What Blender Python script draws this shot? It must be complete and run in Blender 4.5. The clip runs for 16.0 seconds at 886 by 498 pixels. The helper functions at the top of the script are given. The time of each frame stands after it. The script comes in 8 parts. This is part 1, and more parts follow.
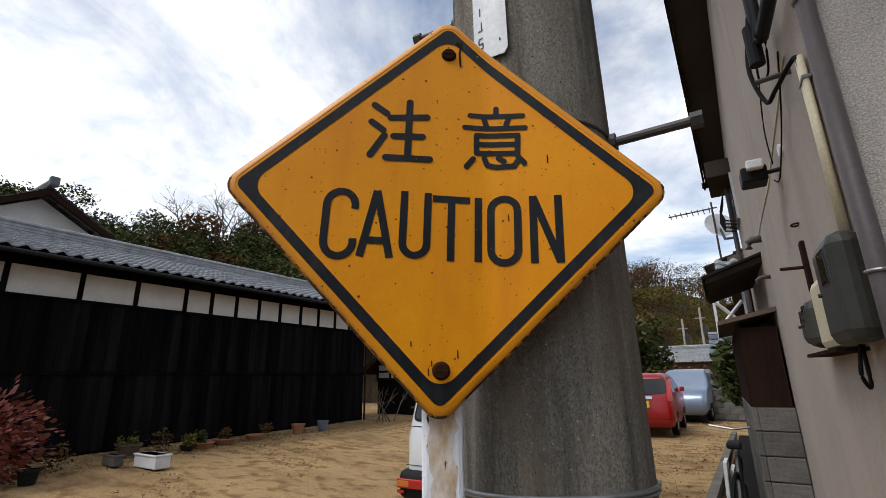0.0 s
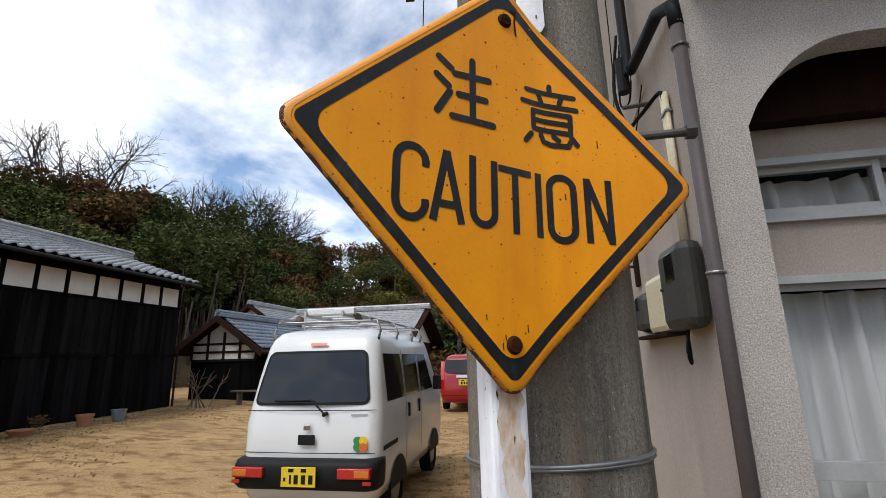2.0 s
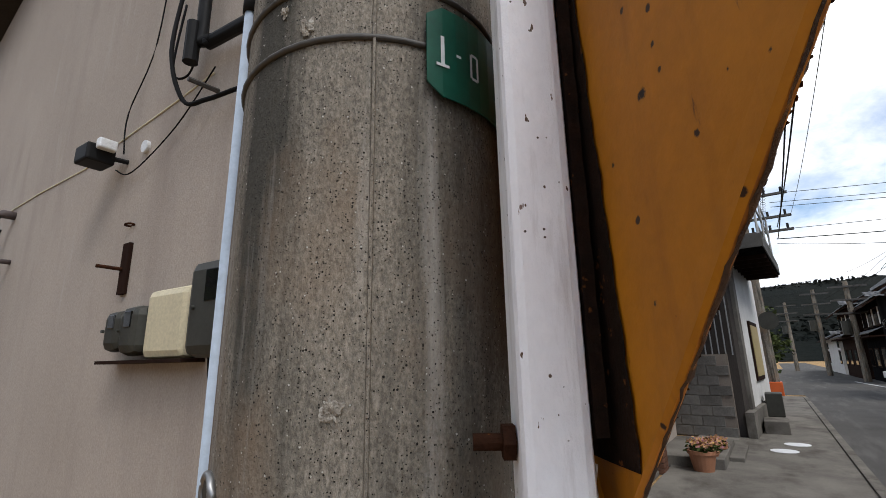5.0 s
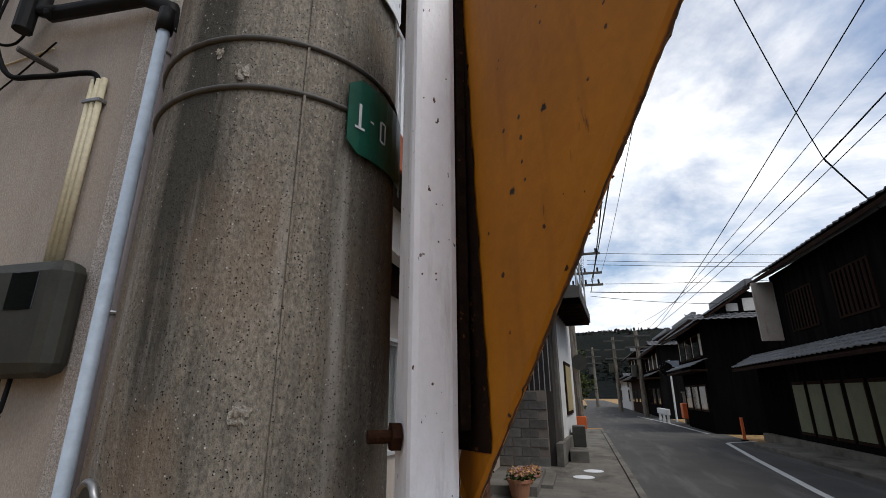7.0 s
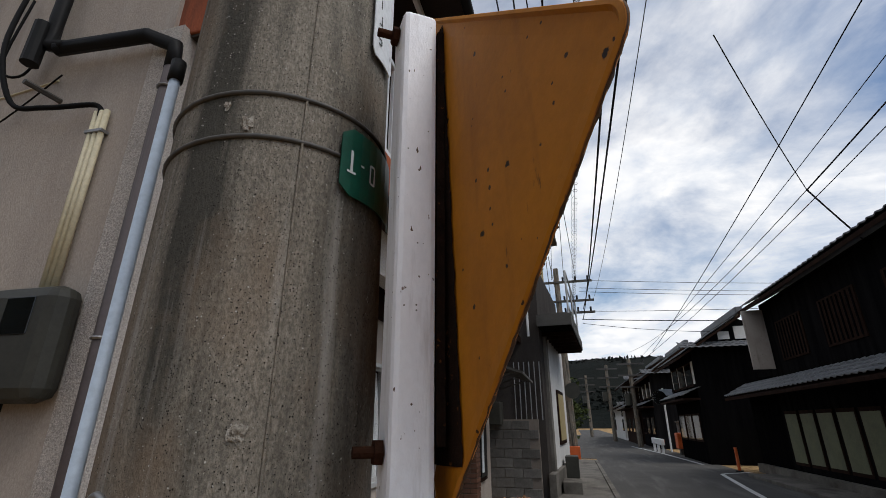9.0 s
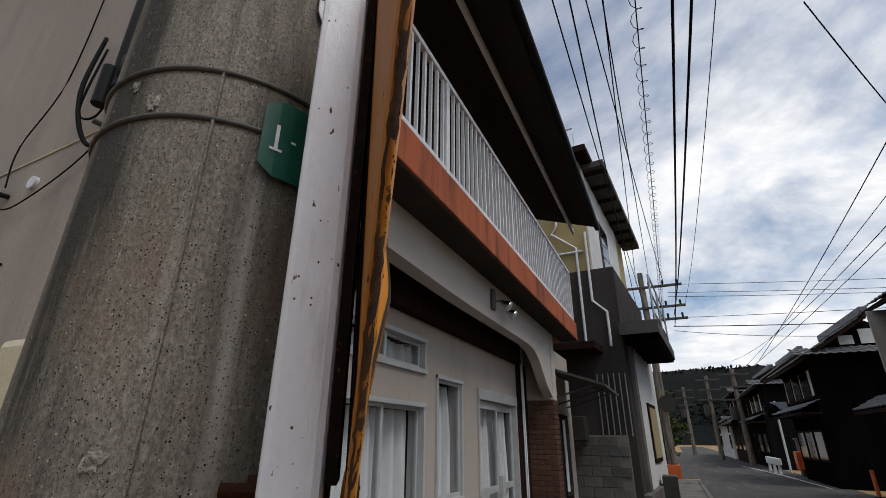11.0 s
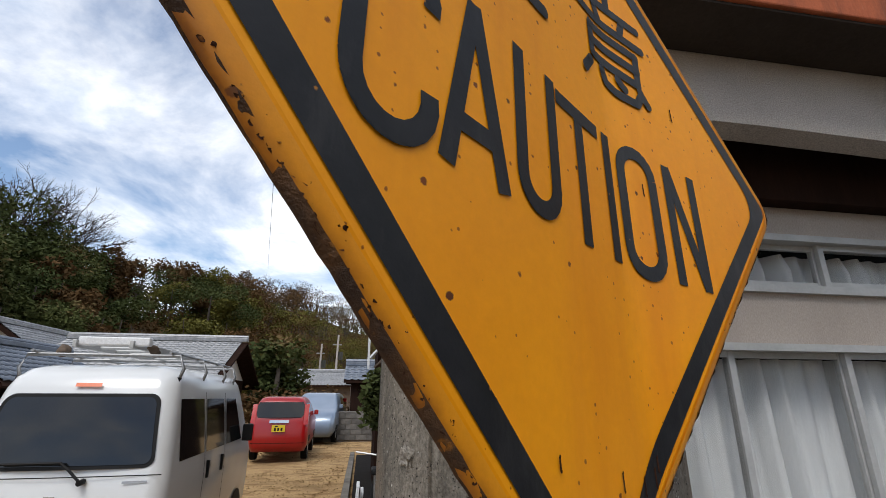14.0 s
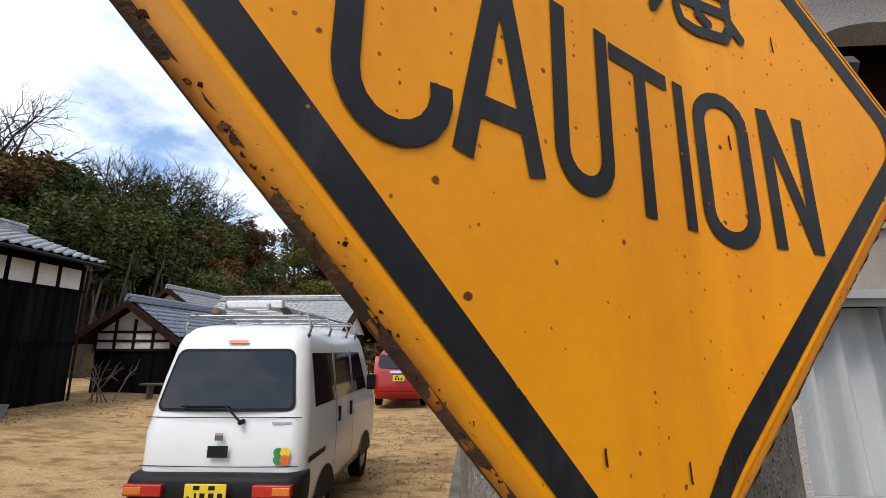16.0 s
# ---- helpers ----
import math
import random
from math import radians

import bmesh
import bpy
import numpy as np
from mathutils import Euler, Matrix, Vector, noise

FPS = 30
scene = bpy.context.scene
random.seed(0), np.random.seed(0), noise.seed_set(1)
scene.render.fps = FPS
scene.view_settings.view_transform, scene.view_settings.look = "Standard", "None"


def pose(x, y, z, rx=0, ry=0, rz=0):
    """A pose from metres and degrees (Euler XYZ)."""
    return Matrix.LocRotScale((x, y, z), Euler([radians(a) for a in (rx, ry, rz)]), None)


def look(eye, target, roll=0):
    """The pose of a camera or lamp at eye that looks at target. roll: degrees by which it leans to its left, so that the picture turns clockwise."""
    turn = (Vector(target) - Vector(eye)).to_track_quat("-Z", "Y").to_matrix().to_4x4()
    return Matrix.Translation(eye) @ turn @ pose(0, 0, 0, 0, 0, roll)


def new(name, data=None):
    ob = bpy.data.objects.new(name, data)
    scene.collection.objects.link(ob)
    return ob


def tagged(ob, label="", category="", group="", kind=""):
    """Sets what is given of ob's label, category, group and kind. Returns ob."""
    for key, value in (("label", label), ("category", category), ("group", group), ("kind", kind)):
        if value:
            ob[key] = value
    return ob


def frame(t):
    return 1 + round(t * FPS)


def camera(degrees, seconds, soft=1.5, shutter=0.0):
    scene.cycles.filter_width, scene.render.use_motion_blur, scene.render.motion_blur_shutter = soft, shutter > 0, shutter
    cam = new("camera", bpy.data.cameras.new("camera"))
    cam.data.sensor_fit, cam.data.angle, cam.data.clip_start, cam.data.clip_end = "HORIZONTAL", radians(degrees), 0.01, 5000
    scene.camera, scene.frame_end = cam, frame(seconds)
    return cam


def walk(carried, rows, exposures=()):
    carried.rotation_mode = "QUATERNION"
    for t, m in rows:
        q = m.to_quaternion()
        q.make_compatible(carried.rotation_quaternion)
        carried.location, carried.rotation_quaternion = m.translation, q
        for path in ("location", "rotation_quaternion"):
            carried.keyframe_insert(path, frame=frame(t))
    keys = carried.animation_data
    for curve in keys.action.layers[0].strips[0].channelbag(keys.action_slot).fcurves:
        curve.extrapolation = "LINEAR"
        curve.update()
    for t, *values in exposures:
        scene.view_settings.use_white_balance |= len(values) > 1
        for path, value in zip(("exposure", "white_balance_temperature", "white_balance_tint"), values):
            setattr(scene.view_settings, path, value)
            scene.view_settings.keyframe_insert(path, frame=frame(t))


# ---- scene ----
cam = camera(87.4, 16.0, soft=0.3)
PATH = [
    (0, (0.002, 0.009, 1.504), (-1.034, 1.63, 2.05), -1.0),
    (0.5, (-0.033, -0.012, 1.467), (-0.954, 1.686, 1.985), -0.9),
    (1, (-0.117, -0.025, 1.49), (-0.876, 1.759, 1.981), -1.1),
    (1.5, (-0.211, -0.063, 1.492), (-0.777, 1.796, 1.966), -1.3),
    (2, (-0.303, -0.075, 1.502), (-0.693, 1.832, 1.961), -1.3),
    (2.5, (-0.374, -0.015, 1.481), (-0.59, 1.923, 1.925), -1.5),
    (3, (-0.487, 0.044, 1.481), (-0.49, 1.99, 1.938), -1.8),
    (3.5, (-0.532, 0.16, 1.48), (-0.28, 2.079, 1.982), -1.5),
    (4, (-0.541, 0.319, 1.55), (0.142, 2.131, 2.049), -1.3),
    (4.5, (-0.599, 0.393, 1.564), (0.579, 1.936, 2.044), -1.2),
    (5, (-0.664, 0.438, 1.566), (0.939, 1.536, 2.04), -1.1),
    (7.5, (-0.785, 0.434, 1.543), (1.052, 0.926, 2.161), -0.4),
    (8, (-0.811, 0.424, 1.54), (1.014, 0.903, 2.204), -0.3),
    (8.5, (-0.816, 0.422, 1.54), (0.998, 0.891, 2.237), -0.2),
    (11, (-0.654, 0.311, 1.551), (1.027, 1.092, 2.304), 0.4),
    (11.5, (-0.578, 0.302, 1.556), (0.978, 1.309, 2.307), 0.6),
    (12, (-0.546, 0.283, 1.552), (0.829, 1.536, 2.288), 0.4),
    (12.5, (-0.551, 0.292, 1.563), (0.571, 1.79, 2.267), 0.3),
    (13, (-0.513, 0.287, 1.567), (0.298, 1.988, 2.236), 0.3),
    (13.5, (-0.484, 0.284, 1.568), (-0.007, 2.109, 2.231), 0.8),
    (14, (-0.454, 0.298, 1.578), (-0.145, 2.177, 2.189), 0.1),
    (14.5, (-0.452, 0.283, 1.593), (-0.307, 2.196, 2.159), 0.1),
    (15, (-0.443, 0.291, 1.611), (-0.436, 2.219, 2.14), 0.1),
    (15.5, (-0.422, 0.284, 1.616), (-0.514, 2.222, 2.101), -0.0),
    (16, (-0.422, 0.295, 1.595), (-0.552, 2.245, 2.019), -0.1),
]
walk(cam, [(t, look(eye, target, roll)) for t, eye, target, roll in PATH],
     exposures=[(0, 0.0), (2, 0.36), (3, 0.2), (4, 0.0), (4.5, 0.02), (5, 0.32), (8, -0.22), (11.5, -0.3), (13, 0.08), (14, 0.22), (14.5, 0.34), (15, 0.40), (16, 0.6)])

# ---- world and sun ----
SUN_EL, SUN_AZ = 56.0, 245.0     # degrees; azimuth counted from +x towards +y
world = bpy.data.worlds.new("sky")
scene.world = world
world.use_nodes = True
wt = world.node_tree
wt.nodes.clear()
w_out = wt.nodes.new("ShaderNodeOutputWorld")
w_bg = wt.nodes.new("ShaderNodeBackground")
w_sky = wt.nodes.new("ShaderNodeTexSky")
w_sky.sky_type = 'NISHITA'
w_sky.sun_disc = False
w_sky.sun_elevation = radians(SUN_EL)
w_sky.sun_rotation = radians(90 - SUN_AZ)
w_sky.dust_density = 0.6
w_tc = wt.nodes.new("ShaderNodeTexCoord")
w_sep = wt.nodes.new("ShaderNodeSeparateXYZ")
wt.links.new(w_tc.outputs["Generated"], w_sep.inputs[0])
w_h = wt.nodes.new("ShaderNodeMath"); w_h.operation = 'MAXIMUM'; w_h.inputs[1].default_value = 0.0
wt.links.new(w_sep.outputs["Z"], w_h.inputs[0])
w_a = wt.nodes.new("ShaderNodeMath"); w_a.operation = 'ADD'; w_a.inputs[1].default_value = 0.22
wt.links.new(w_h.outputs[0], w_a.inputs[0])
w_dx = wt.nodes.new("ShaderNodeMath"); w_dx.operation = 'DIVIDE'
w_dy = wt.nodes.new("ShaderNodeMath"); w_dy.operation = 'DIVIDE'
wt.links.new(w_sep.outputs["X"], w_dx.inputs[0]); wt.links.new(w_a.outputs[0], w_dx.inputs[1])
wt.links.new(w_sep.outputs["Y"], w_dy.inputs[0]); wt.links.new(w_a.outputs[0], w_dy.inputs[1])
w_cm = wt.nodes.new("ShaderNodeCombineXYZ")
wt.links.new(w_dx.outputs[0], w_cm.inputs[0]); wt.links.new(w_dy.outputs[0], w_cm.inputs[1])


def sky_noise(scale, detail, rough, dist, lo, hi):
    """A cloud mask on the flattened sky."""
    n = wt.nodes.new("ShaderNodeTexNoise")
    n.inputs["Scale"].default_value, n.inputs["Detail"].default_value = scale, detail
    n.inputs["Roughness"].default_value, n.inputs["Distortion"].default_value = rough, dist
    wt.links.new(w_cm.outputs[0], n.inputs["Vector"])
    r = wt.nodes.new("ShaderNodeMapRange")
    r.inputs["From Min"].default_value, r.inputs["From Max"].default_value = lo, hi
    wt.links.new(n.outputs["Fac"], r.inputs["Value"])
    return r.outputs["Result"]


def sky_mix(fac, a, b, blend='MIX'):
    m = wt.nodes.new("ShaderNodeMix")
    m.data_type, m.blend_type = 'RGBA', blend
    for sock, val in ((m.inputs[0], fac), (m.inputs[6], a), (m.inputs[7], b)):
        if isinstance(val, (int, float)):
            sock.default_value = val
        elif isinstance(val, tuple):
            sock.default_value = (*val, 1)
        else:
            wt.links.new(val, sock)
    return m.outputs[2]


w_scale = wt.nodes.new("ShaderNodeVectorMath"); w_scale.operation = 'SCALE'
wt.links.new(w_sky.outputs[0], w_scale.inputs[0]); w_scale.inputs["Scale"].default_value = 1.5
cloud_cover = sky_noise(1.1, 9, 0.58, 0.5, 0.37, 0.60)
cloud_tone = sky_noise(5.0, 8, 0.62, 0.3, 0.34, 0.60)
cloud_col = sky_mix(cloud_tone, (8.4, 9.1, 10.3), (12.4, 12.4, 12.5))
sky_col = sky_mix(cloud_cover, w_scale.outputs[0], cloud_col)
wt.links.new(sky_col, w_bg.inputs["Color"])
w_bg.inputs["Strength"].default_value = 0.1
wt.links.new(w_bg.outputs[0], w_out.inputs["Surface"])

sun = new("sun", bpy.data.lights.new("sun", 'SUN'))
sun.data.energy, sun.data.angle, sun.data.color = 2.0, radians(25), (1.0, 0.98, 0.95)
sa, se = radians(SUN_AZ), radians(SUN_EL)
sun.matrix_world = look((20 * math.cos(sa) * math.cos(se), 20 * math.sin(sa) * math.cos(se), 20 * math.sin(se)), (0, 0, 0))


# ---- materials ----
def mat(name, c1, c2=None, rough=0.7, metal=0.0, scale=4.0, fine=60.0, mix=(0.35, 0.65), bump=0.15, stretch=(1, 1, 1),
        speck=None, speck_at=(0.66, 0.72), speck_scale=40.0, bump_dist=0.004, per_object=0.0, spec=0.5, coat=0.0, grain=0.0, fine_mix=0.35, spots=(), streaks=(), flat=False):
    """A surface of two tones mixed by coarse and fine noise, with a fine relief and specks of a third tone."""
    m = bpy.data.materials.new(name)
    m.use_nodes = True
    nt = m.node_tree
    b = nt.nodes["Principled BSDF"]
    b.inputs["Roughness"].default_value, b.inputs["Metallic"].default_value = rough, metal
    b.inputs["Specular IOR Level"].default_value = spec
    b.inputs["Coat Weight"].default_value = coat
    tc = nt.nodes.new("ShaderNodeTexCoord")
    mp = nt.nodes.new("ShaderNodeMapping")
    mp.inputs["Scale"].default_value = stretch
    nt.links.new(tc.outputs["Object"], mp.inputs["Vector"])

    def noise_node(sc, det=6, ro=0.6):
        n = nt.nodes.new("ShaderNodeTexNoise")
        n.inputs["Scale"].default_value, n.inputs["Detail"].default_value, n.inputs["Roughness"].default_value = sc, det, ro
        nt.links.new(mp.outputs[0], n.inputs["Vector"])
        return n.outputs["Fac"]

    def ramp(v, lo, hi):
        r = nt.nodes.new("ShaderNodeMapRange")
        r.inputs["From Min"].default_value, r.inputs["From Max"].default_value = lo, hi
        nt.links.new(v, r.inputs["Value"])
        return r.outputs["Result"]

    def blend(f, a, c, kind='MIX'):
        x = nt.nodes.new("ShaderNodeMix")
        x.data_type, x.blend_type = 'RGBA', kind
        for sock, val in ((x.inputs[0], f), (x.inputs[6], a), (x.inputs[7], c)):
            if isinstance(val, (int, float)):
                sock.default_value = val
            elif isinstance(val, tuple):
                sock.default_value = (*val, 1)
            else:
                nt.links.new(val, sock)
        return x.outputs[2]

    c2 = c2 or tuple(v * 0.75 for v in c1)
    big, small = noise_node(scale), noise_node(fine, 4, 0.7)
    col = blend(ramp(big, *mix), c1, c2)
    col = blend(fine_mix, col, blend(ramp(small, 0.3, 0.7), tuple(v * 0.6 for v in c1), tuple(min(1, v * 1.3) for v in c1)))
    if grain:
        col = blend(ramp(noise_node(grain, 3, 0.8), 0.36, 0.64), blend(0.55, col, tuple(v * 0.25 for v in c1)), blend(0.25, col, tuple(min(1, v * 1.6) for v in c1)))
    if speck:
        col = blend(ramp(noise_node(speck_scale, 3, 0.5), *speck_at), col, speck)
    for tone, sc3, lo_, hi_, amount in streaks:
        sm = nt.nodes.new("ShaderNodeMapping")
        sm.inputs["Scale"].default_value = sc3
        nt.links.new(tc.outputs["Object"], sm.inputs["Vector"])
        sn = nt.nodes.new("ShaderNodeTexNoise")
        sn.inputs["Scale"].default_value, sn.inputs["Detail"].default_value, sn.inputs["Roughness"].default_value = 1.0, 6, 0.62
        nt.links.new(sm.outputs[0], sn.inputs["Vector"])
        sr = nt.nodes.new("ShaderNodeMapRange")
        sr.inputs["From Min"].default_value, sr.inputs["From Max"].default_value, sr.inputs["To Max"].default_value = lo_, hi_, amount
        nt.links.new(sn.outputs["Fac"], sr.inputs["Value"])
        col = blend(sr.outputs["Result"], col, tone)
    pits = None
    for tone, sc_, size, share in spots:
        vo = nt.nodes.new("ShaderNodeTexVoronoi")
        vo.inputs["Scale"].default_value = sc_
        vo.voronoi_dimensions = '2D' if flat else '3D'
        nt.links.new(tc.outputs["Object"], vo.inputs["Vector"])
        sp = nt.nodes.new("ShaderNodeSeparateColor")
        nt.links.new(vo.outputs["Color"], sp.inputs[0])

        def calc(kind, a, c):
            q = nt.nodes.new("ShaderNodeMath")
            q.operation = kind
            for sock, val in ((q.inputs[0], a), (q.inputs[1], c)):
                if isinstance(val, (int, float)):
                    sock.default_value = val
                else:
                    nt.links.new(val, sock)
            return q.outputs[0]

        rad_ = calc('MULTIPLY', calc('ADD', calc('MULTIPLY', sp.outputs[1], 0.8), 0.2), size)
        inside = calc('SUBTRACT', calc('ADD', rad_, calc('MULTIPLY', calc('SUBTRACT', small, 0.5), size * 2.6)), vo.outputs["Distance"])
        mask = calc('MULTIPLY', ramp(inside, 0.0, size * 0.35), calc('LESS_THAN', sp.outputs[0], share))
        col = blend(mask, col, tone)
        pits = mask if pits is None else calc('MAXIMUM', pits, mask)
    if per_object:
        oi = nt.nodes.new("ShaderNodeObjectInfo")
        hs = nt.nodes.new("ShaderNodeHueSaturation")
        r = nt.nodes.new("ShaderNodeMapRange")
        r.inputs["To Min"].default_value, r.inputs["To Max"].default_value = 1 - per_object, 1 + per_object
        nt.links.new(oi.outputs["Random"], r.inputs["Value"])
        nt.links.new(r.outputs["Result"], hs.inputs["Value"])
        nt.links.new(col, hs.inputs["Color"])
        col = hs.outputs["Color"]
    nt.links.new(col, b.inputs["Base Color"])
    if bump:
        bp = nt.nodes.new("ShaderNodeBump")
        bp.inputs["Strength"].default_value, bp.inputs["Distance"].default_value = bump, bump_dist
        height = small
        if pits is not None:
            hm = nt.nodes.new("ShaderNodeMath")
            hm.operation = 'SUBTRACT'
            nt.links.new(small, hm.inputs[0])
            nt.links.new(pits, hm.inputs[1])
            height = hm.outputs[0]
        nt.links.new(height, bp.inputs["Height"])
        nt.links.new(bp.outputs[0], b.inputs["Normal"])
    return m


def rim_paint(name):
    """Yellow rolled sign edge whose paint gives way to brown rust along its outermost line, in patches."""
    m = mat(name, (0.76, 0.29, 0.004), (0.62, 0.22, 0.005), 0.45, scale=9, fine=160, bump=0.05, fine_mix=0.12, flat=True, spots=(((0.06, 0.025, 0.008), 70, 0.14, 0.12),))
    nt = m.node_tree
    b = nt.nodes["Principled BSDF"]
    paint = b.inputs["Base Color"].links[0].from_socket
    tc = nt.nodes.new("ShaderNodeTexCoord")
    sx = nt.nodes.new("ShaderNodeSeparateXYZ")
    nt.links.new(tc.outputs["Object"], sx.inputs[0])

    def calc(kind, a, c=0.0):
        q = nt.nodes.new("ShaderNodeMath")
        q.operation = kind
        for sock, val in ((q.inputs[0], a), (q.inputs[1], c)):
            if isinstance(val, (int, float)):
                sock.default_value = val
            else:
                nt.links.new(val, sock)
        return q.outputs[0]

    def patch(sc, det):
        n = nt.nodes.new("ShaderNodeTexNoise")
        n.inputs["Scale"].default_value, n.inputs["Detail"].default_value, n.inputs["Roughness"].default_value = sc, det, 0.65
        nt.links.new(tc.outputs["Object"], n.inputs["Vector"])
        return n.outputs["Fac"]

    reach = calc('ADD', calc('ABSOLUTE', sx.outputs[0]), calc('ABSOLUTE', sx.outputs[1]))
    wear = calc('ADD', calc('MULTIPLY', calc('SUBTRACT', reach, 0.3165), 120.0), calc('ADD', calc('MULTIPLY', patch(17, 5), 2.2), calc('MULTIPLY', patch(120, 4), 0.9)))
    low = calc('MULTIPLY', calc('SUBTRACT', 0.03, sx.outputs[1]), 12.0)
    wear = calc('SUBTRACT', calc('ADD', wear, calc('MINIMUM', low, 0.45)), 1.72)
    for lo_, hi_, tone in ((-0.7, 0.7, (0.30, 0.085, 0.006)), (0.1, 1.0, (0.035, 0.016, 0.008))):
        r = nt.nodes.new("ShaderNodeMapRange")
        r.inputs["From Min"].default_value, r.inputs["From Max"].default_value = lo_, hi_
        nt.links.new(wear, r.inputs["Value"])
        x = nt.nodes.new("ShaderNodeMix")
        x.data_type = 'RGBA'
        nt.links.new(r.outputs["Result"], x.inputs[0])
        nt.links.new(paint, x.inputs[6])
        x.inputs[7].default_value = (*tone, 1)
        paint = x.outputs[2]
    nt.links.new(paint, b.inputs["Base Color"])
    return m


def glass(name, tint, rough=0.03, alpha=0.55):
    """Window glass: a clear sheet with a gloss, dimmed by its tint."""
    m = bpy.data.materials.new(name)
    m.use_nodes = True
    nt = m.node_tree
    b = nt.nodes["Principled BSDF"]
    b.inputs["Base Color"].default_value = (*tint, 1)
    b.inputs["Roughness"].default_value = rough
    b.inputs["Specular IOR Level"].default_value = 0.6
    tr = nt.nodes.new("ShaderNodeBsdfTransparent")
    mx = nt.nodes.new("ShaderNodeMixShader")
    mx.inputs[0].default_value = alpha
    nt.links.new(tr.outputs[0], mx.inputs[1])
    nt.links.new(b.outputs[0], mx.inputs[2])
    nt.links.new(mx.outputs[0], nt.nodes["Material Output"].inputs["Surface"])
    return m


